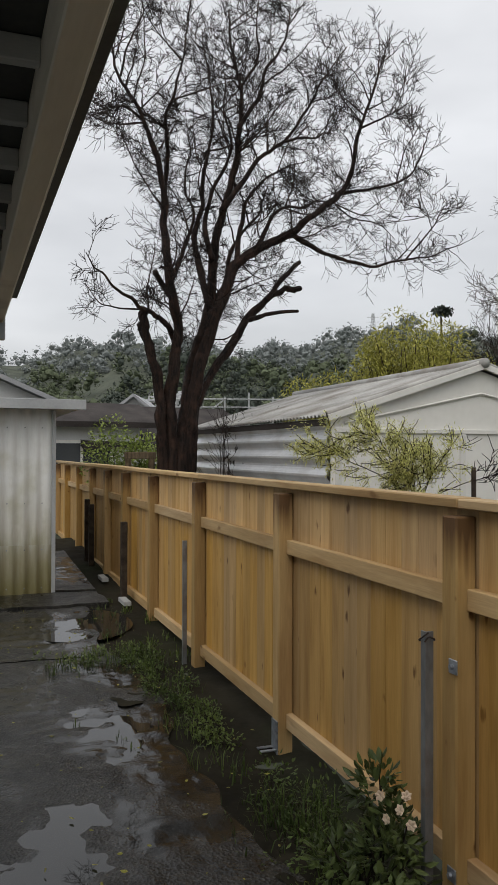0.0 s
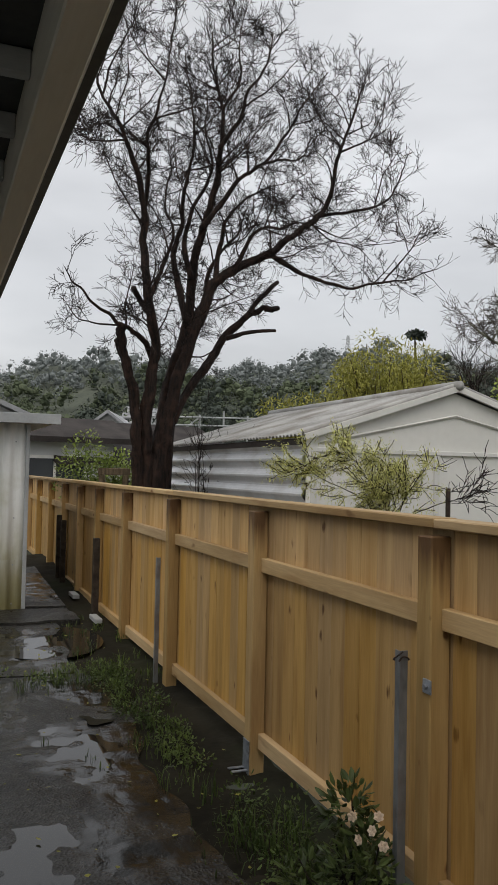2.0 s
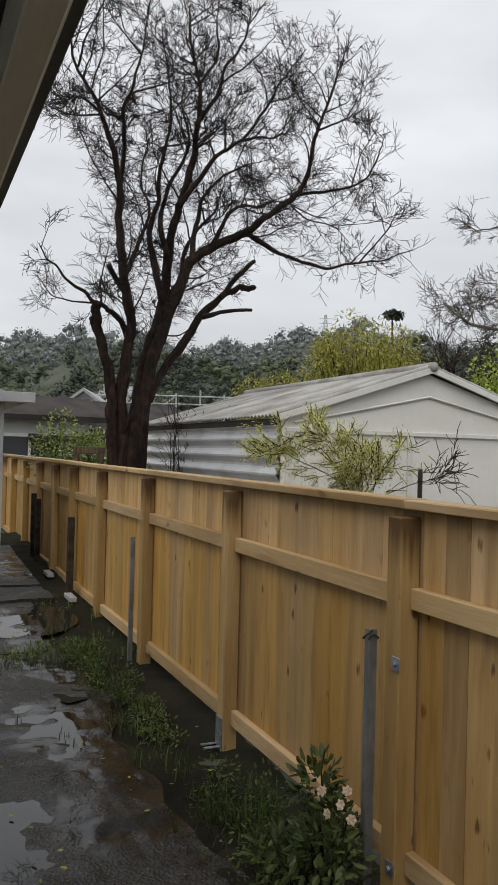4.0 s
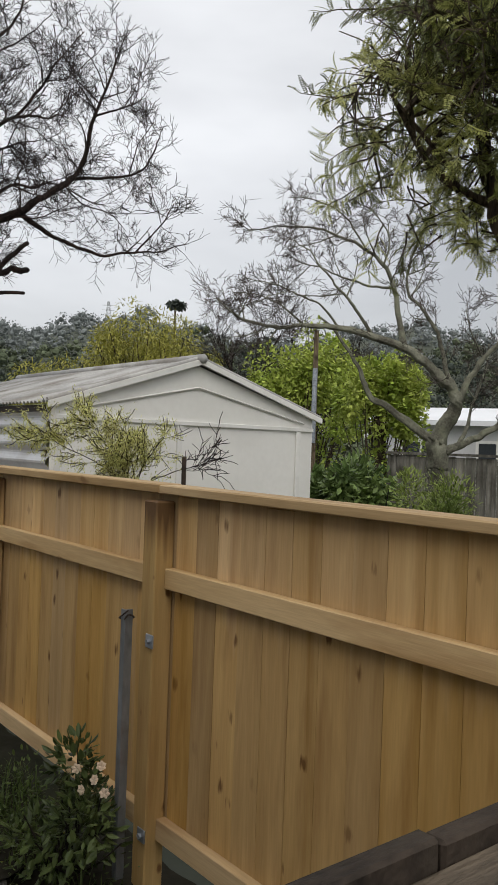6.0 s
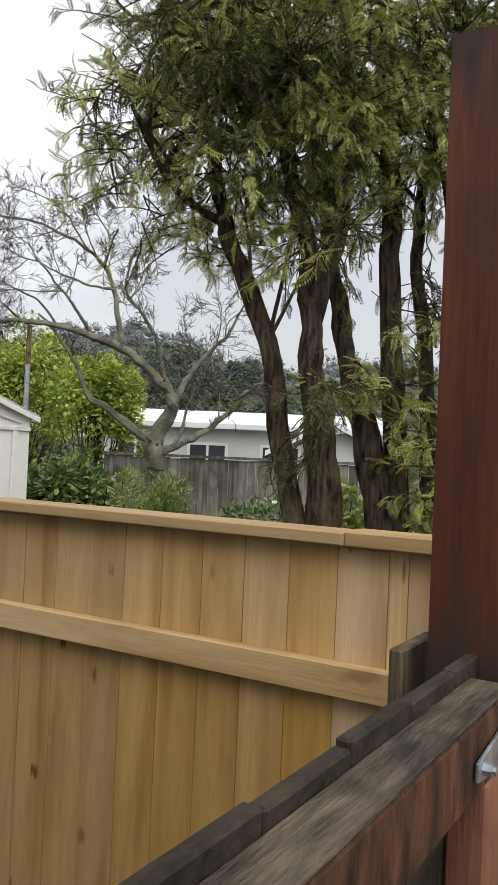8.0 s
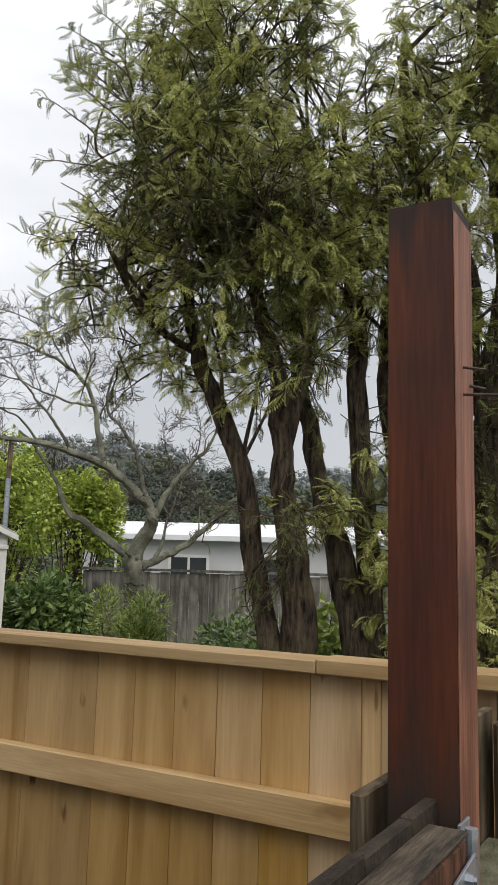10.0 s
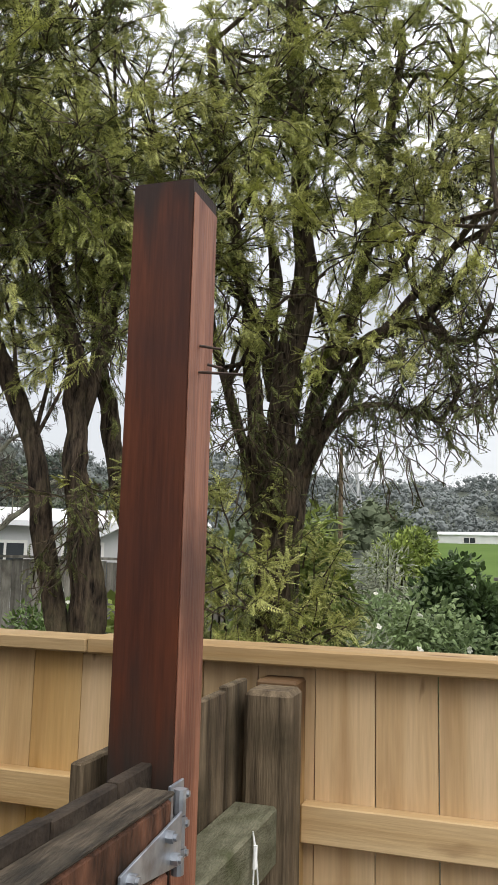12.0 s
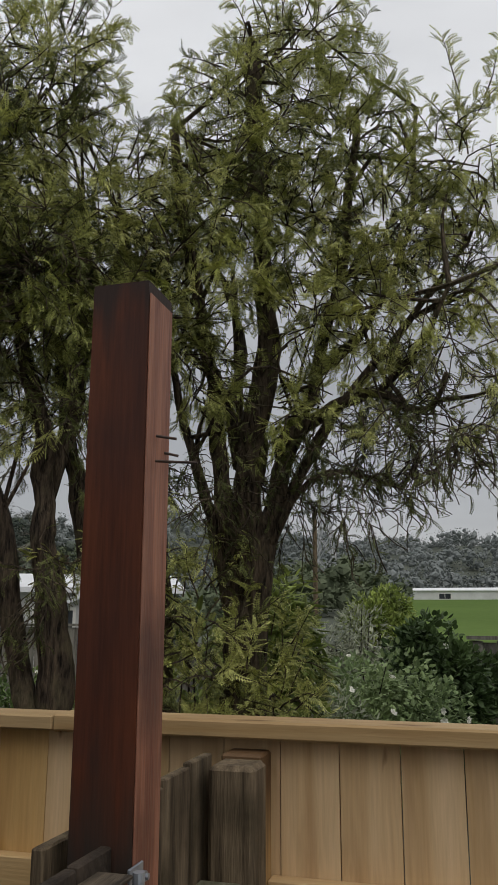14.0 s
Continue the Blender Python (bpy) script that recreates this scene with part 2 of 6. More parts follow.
    fr.operation = "FRACT"
    sat.inputs["To Min"].default_value, sat.inputs["To Max"].default_value = 0.95, 1.10
    l.new(info.outputs["Random"], wob.inputs[0])
    l.new(wob.outputs[0], fr.inputs[0])
    l.new(fr.outputs[0], sat.inputs["Value"])
    l.new(sat.outputs[0], hsv.inputs["Saturation"])
    l.new(info.outputs["Random"], mr.inputs["Value"])
    l.new(mr.outputs[0], hsv.inputs["Value"])
    l.new(colour, hsv.inputs["Color"])
    l.new(hsv.outputs["Color"], b.inputs["Base Color"])
    b.inputs["Roughness"].default_value = 0.62
    b.inputs["Specular IOR Level"].default_value = 0.2
    bp = n.new("ShaderNodeBump")
    bp.inputs["Strength"].default_value, bp.inputs["Distance"].default_value = 0.12, 0.01
    l.new(grain.outputs["Fac"], bp.inputs["Height"])
    l.new(bp.outputs[0], b.inputs["Normal"])
    return m


PINE = new_pine("fresh_pine", (1.16, 1.19, 1.36), (9, 1.3, 0.55), (8, 1.2, 5.0), damp=True)
# paler copy of the pine: brighter light on the gate-end bays, put into colour
PINE_LIT = new_pine("lit_pine", (1.16, 1.25, 1.66), (9, 1.3, 0.55), (8, 1.2, 5.0))
PINE_RAIL = new_pine("pine_rail", (1.06, 1.15, 1.45), (9, 0.55, 9), (8, 2.6, 8))
PINE_POST = new_pine("pine_post", (0.90, 0.90, 0.85), drip=True)
OLD_WOOD = surface("weathered_wood", (0.040, 0.028, 0.017), (0.215, 0.162, 0.102), 3, (9, 9, 0.7), 0.85, 0.5, 30, stain=(0.032, 0.025, 0.013), stain_scale=5, stain_amount=0.95, spec=0.2)
GREY_FENCE = surface("silvered_old_palings", (0.085, 0.080, 0.066), (0.25, 0.235, 0.20), 3, (6, 6, 0.7), 0.85, 0.4, 30, vary=0.35, stain=(0.04, 0.036, 0.026), stain_scale=3, stain_amount=0.8, spec=0.2)
MOSS_WOOD = surface("mossy_wood", (0.07, 0.07, 0.04), (0.2, 0.19, 0.13), 5, (2, 6, 6), 0.85, 0.4, 40, stain=(0.05, 0.06, 0.022), stain_scale=12, stain_amount=0.7, spec=0.2)
RED_WOOD = surface("red_stained_wood", (0.042, 0.0115, 0.0052), (0.125, 0.036, 0.0145), 1.6, (7, 7, 0.5), 0.6, 0.15, 24, bands=((2.44, 2.52, (0.016, 0.010, 0.008), 0.85), (1.81, 1.68, (0.024, 0.020, 0.016), 0.9)), spec=0.25, stain=(0.03, 0.014, 0.012), stain_scale=3, stain_amount=0.75)
RED_POST = surface("worn_red_post_face", (0.13, 0.042, 0.024), (0.34, 0.15, 0.088), 3, (8, 8, 0.5), 0.55, 0.2, 24, stain=(0.05, 0.018, 0.013), stain_scale=5, stain_amount=0.8)
RED_FACE = surface("worn_red_wood", (0.030, 0.015, 0.009), (0.17, 0.075, 0.043), 5, (7, 6, 1.6), 0.75, 0.6, 24, stain=(0.018, 0.014, 0.009), stain_scale=9, stain_amount=1.0, spec=0.2)
DARK_WOOD = surface("dark_wet_wood", (0.016, 0.012, 0.009), (0.062, 0.046, 0.033), 3, (4, 9, 4), 0.75, 0.35, 24, stain=(0.085, 0.07, 0.05), stain_scale=9, spec=0.2)
RAIL_TOP = surface("worn_rail_top", (0.022, 0.017, 0.012), (0.135, 0.105, 0.072), 6, (1.5, 9, 9), 0.7, 0.5, 30, stain=(0.018, 0.015, 0.010), stain_scale=12, stain_amount=0.95, spec=0.3)
GALV = surface("galvanised_steel", (0.26, 0.285, 0.32), (0.46, 0.49, 0.53), 14, (1, 1, 1), 0.45, 0.08, 60, metal=0.7, stain=(0.10, 0.08, 0.06), stain_scale=26, stain_amount=0.6)
DULL_STEEL = surface("dull_steel", (0.16, 0.17, 0.18), (0.34, 0.35, 0.36), 6, (1, 1, 0.3), 0.5, 0.1, 60, metal=0.6, stain=(0.12, 0.05, 0.02), stain_scale=5)
NAIL = surface("dark_nail", (0.04, 0.03, 0.025), (0.09, 0.06, 0.045), 20, rough=0.6, metal=0.5)


def wet_paving(name):
    """Worn asphalt-dark concrete: smooth rain film in places, coarse stony patches with wet chips elsewhere."""
    m, n, l, b = nodes_of(name)
    tc = n.new("ShaderNodeTexCoord")
    film, tone, fine = n.new("ShaderNodeTexNoise"), n.new("ShaderNodeTexNoise"), n.new("ShaderNodeTexNoise")
    chips = n.new("ShaderNodeTexVoronoi")
    for node, sc, det in ((film, 1.15, 7.0), (tone, 3.2, 6.0), (fine, 90.0, 4.0)):
        node.inputs["Scale"].default_value, node.inputs["Detail"].default_value = sc, det
        l.new(tc.outputs["Object"], node.inputs["Vector"])
    film.inputs["Roughness"].default_value, film.inputs["Distortion"].default_value = 0.62, 0.5
    chips.inputs["Scale"].default_value = 62.0
    l.new(tc.outputs["Object"], chips.inputs["Vector"])
    ramp = n.new("ShaderNodeValToRGB")
    ramp.color_ramp.elements[0].position, ramp.color_ramp.elements[0].color = 0.35, (0.0055, 0.0055, 0.005, 1)
    ramp.color_ramp.elements[1].position, ramp.color_ramp.elements[1].color = 0.72, (0.022, 0.021, 0.018, 1)
    l.new(tone.outputs["Fac"], ramp.inputs["Fac"])
    pale = n.new("ShaderNodeMapRange")
    pale.inputs["From Min"].default_value, pale.inputs["From Max"].default_value = 0.62, 0.95
    pale.inputs["To Max"].default_value = 0.6
    sep = n.new("ShaderNodeSeparateColor")
    l.new(chips.outputs["Color"], sep.inputs[0])
    l.new(sep.outputs[0], pale.inputs["Value"])
    mask = n.new("ShaderNodeMapRange")
    mask.inputs["From Min"].default_value, mask.inputs["From Max"].default_value = 0.44, 0.56
    l.new(film.outputs["Fac"], mask.inputs["Value"])
    both = n.new("ShaderNodeMath")
    both.operation = "MULTIPLY"
    l.new(pale.outputs[0], both.inputs[0])
    l.new(mask.outputs[0], both.inputs[1])
    mx = n.new("ShaderNodeMix")
    mx.data_type = "RGBA"
    mx.inputs["B"].default_value = (0.075, 0.072, 0.062, 1)
    l.new(both.outputs[0], mx.inputs["Factor"])
    l.new(ramp.outputs["Color"], mx.inputs["A"])
    l.new(mx.outputs["Result"], b.inputs["Base Color"])
    rr = n.new("ShaderNodeMapRange")
    rr.inputs["To Min"].default_value, rr.inputs["To Max"].default_value = 0.045, 0.45
    l.new(mask.outputs[0], rr.inputs["Value"])
    l.new(rr.outputs[0], b.inputs["Roughness"])
    b.inputs["Specular IOR Level"].default_value = 0.34
    bs = n.new("ShaderNodeMapRange")
    bs.inputs["To Min"].default_value, bs.inputs["To Max"].default_value = 0.05, 0.75
    l.new(mask.outputs[0], bs.inputs["Value"])
    b1, b2 = n.new("ShaderNodeBump"), n.new("ShaderNodeBump")
    b1.inputs["Distance"].default_value, b2.inputs["Distance"].default_value = 0.006, 0.004
    b2.inputs["Strength"].default_value = 0.25
    l.new(bs.outputs[0], b1.inputs["Strength"])
    l.new(chips.outputs["Distance"], b1.inputs["Height"])
    l.new(fine.outputs["Fac"], b2.inputs["Height"])
    l.new(b1.outputs[0], b2.inputs["Normal"])
    l.new(b2.outputs[0], b.inputs["Normal"])
    return m


CONCRETE = wet_paving("wet_dark_concrete")
WATER = surface("puddle_water", (0.012, 0.012, 0.011), (0.02, 0.02, 0.018), 2, rough=0.015, bump=0.0)
SOIL = surface("damp_soil_and_grass", (0.010, 0.009, 0.006), (0.032, 0.028, 0.018), 1.2, rough=0.9, bump=0.5, fine=22, stain=(0.02, 0.03, 0.01), stain_scale=0.8, spec=0.1)
FIELD = surface("mown_field_grass", (0.068, 0.118, 0.018), (0.105, 0.16, 0.034), 0.06, rough=0.9, bump=0.1, fine=2.0, spec=0.1)
FORM = surface("fibre_cement_cream", (0.66, 0.645, 0.60), (0.74, 0.725, 0.68), 0.8, rough=0.7, bump=0.02, fine=20, stain=(0.55, 0.54, 0.49), stain_scale=1.5, stain_amount=0.4)
TRIM = surface("cream_trim_paint", (0.68, 0.665, 0.62), (0.76, 0.745, 0.70), 2, rough=0.55, bump=0.03, stain=(0.5, 0.48, 0.42), stain_scale=6, stain_amount=0.35)
ZINC = surface("weathered_corrugated_iron", (0.46, 0.475, 0.49), (0.66, 0.675, 0.69), 1.6, (1, 0.6, 2), 0.38, 0.04, 30, metal=0.35, stain=(0.34, 0.33, 0.31), stain_scale=2.2, stain_amount=0.6)
ROOF_FC = surface("lichened_corrugated_roof", (0.23, 0.225, 0.21), (0.46, 0.45, 0.425), 2.2, (1, 1, 1), 0.6, 0.1, 30, stain=(0.15, 0.125, 0.095), stain_scale=2.4, stain_amount=0.85)
OLD_WHITE = surface("stained_white_iron", (0.58, 0.58, 0.55), (0.74, 0.74, 0.71), 1.4, (3, 3, 0.5), 0.5, 0.03, 20, bands=((1.35, 0.35, (0.21, 0.18, 0.06), 0.65), (0.75, 0.1, (0.13, 0.11, 0.03), 0.9)), stain=(0.36, 0.35, 0.22), stain_scale=2.6, stain_amount=0.6)
GREY_PAINT = surface("grey_painted_metal", (0.30, 0.31, 0.31), (0.42, 0.43, 0.43), 2, rough=0.5, bump=0.03)
CREAM_BEAM = surface("cream_painted_beam", (0.70, 0.66, 0.57), (0.82, 0.78, 0.69), 1.6, (6, 0.5, 6), 0.55, 0.05, 20, stain=(0.24, 0.19, 0.12), stain_scale=2.2, stain_amount=0.6)
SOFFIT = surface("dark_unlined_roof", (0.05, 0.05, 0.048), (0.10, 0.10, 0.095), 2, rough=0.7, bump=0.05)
RAFTER = surface("grey_rafter_paint", (0.36, 0.36, 0.35), (0.48, 0.48, 0.46), 3, (1, 6, 6), 0.6, 0.05)
BARK = surface("wet_dark_bark", (0.006, 0.0045, 0.004), (0.040, 0.023, 0.016), 5, (7, 7, 1.2), 0.7, 1.0, 34, stain=(0.085, 0.045, 0.03), stain_scale=9, stain_amount=0.5, spec=0.2)
TWIG = surface("bare_twigs", (0.013, 0.010, 0.009), (0.040, 0.031, 0.027), 3, rough=0.8, bump=0.0, island=True, vary=0.4, spec=0.12)
TWIG_PALE = surface("pale_bare_twigs", (0.045, 0.037, 0.031), (0.11, 0.094, 0.08), 3, rough=0.8, bump=0.0, island=True, vary=0.35, spec=0.12)
LICHEN = surface("lichened_grey_bark", (0.06, 0.055, 0.042), (0.20, 0.20, 0.15), 5, rough=0.85, bump=0.4, stain=(0.24, 0.25, 0.17), stain_scale=7, spec=0.15)
TRUNK = surface("brown_grey_bark", (0.009, 0.007, 0.006), (0.13, 0.098, 0.068), 8, (7, 7, 1.3), 0.85, 1.0, 30, stain=(0.13, 0.115, 0.065), stain_scale=9, stain_amount=0.55, spec=0.12)


def leaf(name, c1, c2, vary=0.35, gloss=0.5):
    return surface(name, c1, c2, 1.5, rough=gloss, bump=0.0, fine=9, vary=vary, island=True, translucent=0.26, spec=0.2)


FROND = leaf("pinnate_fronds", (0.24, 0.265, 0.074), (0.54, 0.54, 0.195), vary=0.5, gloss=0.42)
# darker copy of the fronds: shade inside the crowns is put into the colour
FROND_SHADED = leaf("shaded_inner_fronds", (0.05, 0.060, 0.02), (0.19, 0.205, 0.066), vary=0.55)
FROND_PALE = leaf("young_fronds", (0.30, 0.33, 0.075), (0.48, 0.485, 0.15))
LAUREL = leaf("laurel_leaves", (0.055, 0.095, 0.028), (0.20, 0.27, 0.085), gloss=0.25)
LIME = leaf("lime_spring_leaves", (0.23, 0.31, 0.045), (0.44, 0.49, 0.11), vary=0.3)
OLIVE = leaf("willow_spring_leaves", (0.24, 0.235, 0.04), (0.38, 0.36, 0.085))
SAPLEAF = leaf("sapling_leaves", (0.48, 0.48, 0.15), (0.62, 0.61, 0.25))
SHRUB = leaf("shrub_leaves", (0.10, 0.14, 0.032), (0.31, 0.37, 0.095), vary=0.45)
SILVER = leaf("silvery_leaves", (0.24, 0.26, 0.18), (0.42, 0.44, 0.33))
ROSE_LEAF = leaf("rose_leaves", (0.12, 0.17, 0.075), (0.26, 0.33, 0.145))
BUSH_LEAF = leaf("dark_bush_leaves", (0.022, 0.036, 0.013), (0.12, 0.155, 0.052), vary=0.5, gloss=0.3)
WEED = leaf("weeds_and_grass", (0.040, 0.064, 0.017), (0.125, 0.165, 0.045), vary=0.5)
DARKLEAF = leaf("dark_hedge_leaves", (0.024, 0.045, 0.016), (0.075, 0.115, 0.04))
PETAL = leaf("cream_petals", (0.60, 0.46, 0.33), (0.74, 0.62, 0.48), vary=0.12)
PETAL_W = leaf("white_petals", (0.75, 0.74, 0.66), (0.85, 0.84, 0.78), vary=0.1)
FAR_DARK = surface("far_dark_trees", (0.055, 0.066, 0.056), (0.09, 0.103, 0.086), 0.2, rough=0.95, bump=0, fine=1, vary=0.14, island=True, spec=0.0)
FAR_MID = surface("far_green_trees", (0.075, 0.092, 0.058), (0.15, 0.172, 0.108), 0.2, rough=0.95, bump=0, fine=1, vary=0.22, island=True, spec=0.0)
# distance haze is put into the base colour of the farthest trees
FAR_HAZED = surface("far_haze_tinted_trees", (0.16, 0.178, 0.172), (0.22, 0.238, 0.232), 0.1, rough=0.95, bump=0, fine=1, vary=0.08, island=False, spec=0.0)
TERRAIN = surface("yards_and_hillsides", (0.06, 0.068, 0.055), (0.11, 0.12, 0.092), 0.12, rough=0.95, bump=0.2, fine=9, stain=(0.045, 0.05, 0.036), stain_scale=0.6, spec=0.1)
HOUSE_W = surface("white_house_paint", (0.50, 0.50, 0.49), (0.61, 0.61, 0.60), 1.0, rough=0.6, bump=0.02)
HOUSE_ROOF = surface("pale_metal_roof", (0.62, 0.63, 0.64), (0.75, 0.76, 0.77), 0.8, rough=0.45, bump=0.03)
GREY_ROOF = surface("grey_metal_roof", (0.22, 0.225, 0.23), (0.34, 0.345, 0.35), 0.8, rough=0.5, bump=0.05)
DARK_ROOF = surface("dark_tiled_roof", (0.018, 0.015, 0.014), (0.052, 0.044, 0.040), 2, rough=0.8, bump=0.3, spec=0.2)
PANE = surface("dark_window_glass", (0.03, 0.034, 0.04), (0.05, 0.055, 0.06), 1, rough=0.06, bump=0)
BLUE = surface("faded_blue_paint", (0.16, 0.24, 0.36), (0.24, 0.33, 0.46), 5, rough=0.7, bump=0.1)
WHITE_PLASTIC = surface("white_cable_plastic", (0.78, 0.78, 0.76), (0.84, 0.84, 0.82), 5, rough=0.4, bump=0)


# ---- building helpers ----
def mesh_of(name, verts, faces, material, smooth=False):
    """A mesh from arrays: verts (n, 3); faces, a list of index arrays, each (k, 3) or (k, 4)."""
    me = bpy.data.meshes.new(name)
    verts = np.asarray(verts, np.float32)
    faces = [np.asarray(f, np.int32) for f in faces if len(f)]
    counts = np.concatenate([np.full(len(f), f.shape[1], np.int32) for f in faces])
    index = np.concatenate([f.ravel() for f in faces])
    me.vertices.add(len(verts))
    me.vertices.foreach_set("co", verts.ravel())
    me.loops.add(len(index))
    me.loops.foreach_set("vertex_index", index)
    me.polygons.add(len(counts))
    me.polygons.foreach_set("loop_start", np.concatenate([[0], np.cumsum(counts)[:-1]]).astype(np.int32))
    me.polygons.foreach_set("use_smooth", np.full(len(counts), bool(smooth)))
    me.update(calc_edges=True)
    me.validate()
    me.materials.append(material)
    return me


class Shape:
    """Collects arrays of vertices and faces."""

    def __init__(self):
        self.v, self.quads, self.tris, self.n = [], [], [], 0

    def add(self, v, quads=(), tris=()):
        self.v.append(np.asarray(v, float).reshape(-1, 3))
        if len(quads):
            self.quads.append(np.asarray(quads, int) + self.n)
        if len(tris):
            self.tris.append(np.asarray(tris, int) + self.n)
        self.n += len(self.v[-1])
        return self

    def box(self, a, b, c=0.004):
        """A box from corner a to corner b with chamfered edges of width c."""
        a, b = np.minimum(a, b).astype(float), np.maximum(a, b).astype(float)
        c = min(c, 0.45 * float((b - a).min()))
        bm = bmesh.new()
        bmesh.ops.create_cube(bm, size=1.0)
        for v in bm.verts:
            v.co = Vector(((a + b) / 2 + np.array(v.co) * (b - a)).tolist())
        if c > 0:
            bmesh.ops.bevel(bm, geom=bm.edges[:], offset=c, segments=1, affect="EDGES")
        return self.take(bm)

    def take(self, bm, m=None):
        bm.verts.ensure_lookup_table()
        bm.verts.index_update()
        v = np.array([(m @ x.co if m else x.co)[:] for x in bm.verts])
        quads, tris = [], []
        for f in bm.faces:
            i = [x.index for x in f.verts]
            if len(i) == 4:
                quads.append(i)
            else:
                tris += [(i[0], i[k], i[k + 1]) for k in range(1, len(i) - 1)]
        bm.free()
        return self.add(v, quads, tris)

    def tube(self, path, radii, sides=6, closed=True):
        p = np.asarray(path, float)
        r = np.broadcast_to(np.asarray(radii, float), (len(p),))
        t = np.gradient(p, axis=0)
        t /= np.linalg.norm(t, axis=1)[:, None] + 1e-9
        ref = np.array([0.31, 0.93, 0.2]) if abs(t[:, 2]).mean() > 0.6 else np.array([0.05, 0.1, 1.0])
        u = np.cross(t, ref)
        u /= np.linalg.norm(u, axis=1)[:, None] + 1e-9
        w = np.cross(t, u)
        a = np.linspace(0, 2 * np.pi, sides, endpoint=False)
        ring = u[:, None] * np.cos(a)[None, :, None] + w[:, None] * np.sin(a)[None, :, None]
        v = (p[:, None] + ring * r[:, None, None]).reshape(-1, 3)
        k, j = np.meshgrid(np.arange(len(p) - 1), np.arange(sides), indexing="ij")
        j2 = (j + 1) % sides
        q = np.stack([k * sides + j, k * sides + j2, (k + 1) * sides + j2, (k + 1) * sides + j], -1).reshape(-1, 4)
        tris = []
        if closed:
            base = (len(p) - 1) * sides
            tris = [(0, i + 1, i) for i in range(1, sides - 1)] + [(base, base + i, base + i + 1) for i in range(1, sides - 1)]
        return self.add(v, q, tris)

    def data(self, name, material, origin=(0, 0, 0), smooth=False):
        v = np.concatenate(self.v) - np.asarray(origin, float)
        f = [np.concatenate(x) for x in (self.quads, self.tris) if x]
        return mesh_of(name, v, f, material, smooth)


PLACE = {}


def thing(name, at, label, category, group="", kind=""):
    ob = new(name)
    ob.empty_display_size = 0.1
    ob.location = at
    PLACE[ob] = np.array(at, float)
    return tagged(ob, label, category, group, kind)


def part(name, shape, material, parent, label="", smooth=False):
    """One mesh under a thing or a part; the shape is in world places."""
    o = PLACE[parent]
    ob = new(name, shape.data(name, material, o, smooth))
    ob.parent = parent
    PLACE[ob] = o
    return tagged(ob, label)


def solid(name, shape, material, label, category, at=(0, 0, 0), group="", kind="", smooth=False):
    """A top-level thing that is one mesh."""
    ob = new(name, shape.data(name, material, at, smooth))
    ob.location = at
    PLACE[ob] = np.array(at, float)
    return tagged(ob, label, category, group, kind)


def box(a, b, c=0.004):
    return Shape().box(a, b, c)


def spline(points, n):
    """Catmull-Rom through points, n samples."""
    p = np.asarray(points, float)
    p = np.vstack([2 * p[0] - p[1], p, 2 * p[-1] - p[-2]])
    u = np.linspace(0, len(p) - 3 - 1e-6, n)
    k = u.astype(int)
    f = (u - k)[:, None]
    a, b, c, d = p[k], p[k + 1], p[k + 2], p[k + 3]
    return 0.5 * (2 * b + (c - a) * f + (2 * a - 5 * b + 4 * c - d) * f**2 + (3 * b - a - 3 * c + d) * f**3)


def unit(v):
    v = np.asarray(v, float)
    return v / (np.linalg.norm(v, axis=-1, keepdims=True) + 1e-9)


# ---- ground ----
def slope(y):
    """Height of the paved yard."""
    return 0.10 + 0.032 * np.clip(y, -3.0, 13.0)


def ground_height(x, y):
    x, y = np.asarray(x, float), np.asarray(y, float)
    r, az = np.hypot(x, y), np.degrees(np.arctan2(x, y))
    yard = slope(y) - 0.05
    side = np.clip((x - 1.9) / 0.6, 0, 1)
    near = yard * (1 - side) + 0.15 * side
    right = np.clip((az - 62) / 12, 0, 1) * np.clip((125 - az) / 20, 0, 1)
    valley = 0.15 - 3.5 * np.clip((r - 18) / 70, 0, 1)
    rise = 0.15 + 4.2 * np.clip((r - 14) / 85, 0, 1) ** 1.3
    ridge = np.interp(az, [-180, -60, 3, 21, 50, 60, 78, 90, 130, 180], [24, 33, 46, 55, 56, 50, 34, 28, 24, 24])
    t = np.clip((r - 130) / 270, 0, 1)
    hill = ridge * (t * t * (3 - 2 * t)) * (1 + 0.10 * np.sin(az * 0.31 + r * 0.013) + 0.05 * np.sin(az * 1.3 - r * 0.02))
    far = valley * (1 - right) + rise * right + hill
    k = np.clip((r - 14) / 10, 0, 1)
    return near * (1 - k) + far * k


radii = np.concatenate([np.arange(0.5, 20, 0.5), np.geomspace(20, 3000, 60)])
angles = np.radians(np.arange(0, 360, 2.0))
gx, gy = np.outer(radii, np.sin(angles)), np.outer(radii, np.cos(angles))
gv = np.stack([gx, gy, ground_height(gx, gy)], -1).reshape(-1, 3)
na = len(angles)
gi, gj = np.meshgrid(np.arange(len(radii) - 1), np.arange(na), indexing="ij")
gq = np.stack([gi * na + gj, gi * na + (gj + 1) % na, (gi + 1) * na + (gj + 1) % na, (gi + 1) * na + gj], -1).reshape(-1, 4)[:, ::-1]
gv = np.vstack([gv, [[0, 0, float(ground_height(0.0, 0.01))]]])
gt = [(len(gv) - 1, (j + 1) % na, j) for j in range(na)]
ground = Shape().add(gv, gq, gt)
solid("ground", ground, TERRAIN, "damp dark earth, grass and wooded hillsides", "ground", kind="structure", smooth=True)


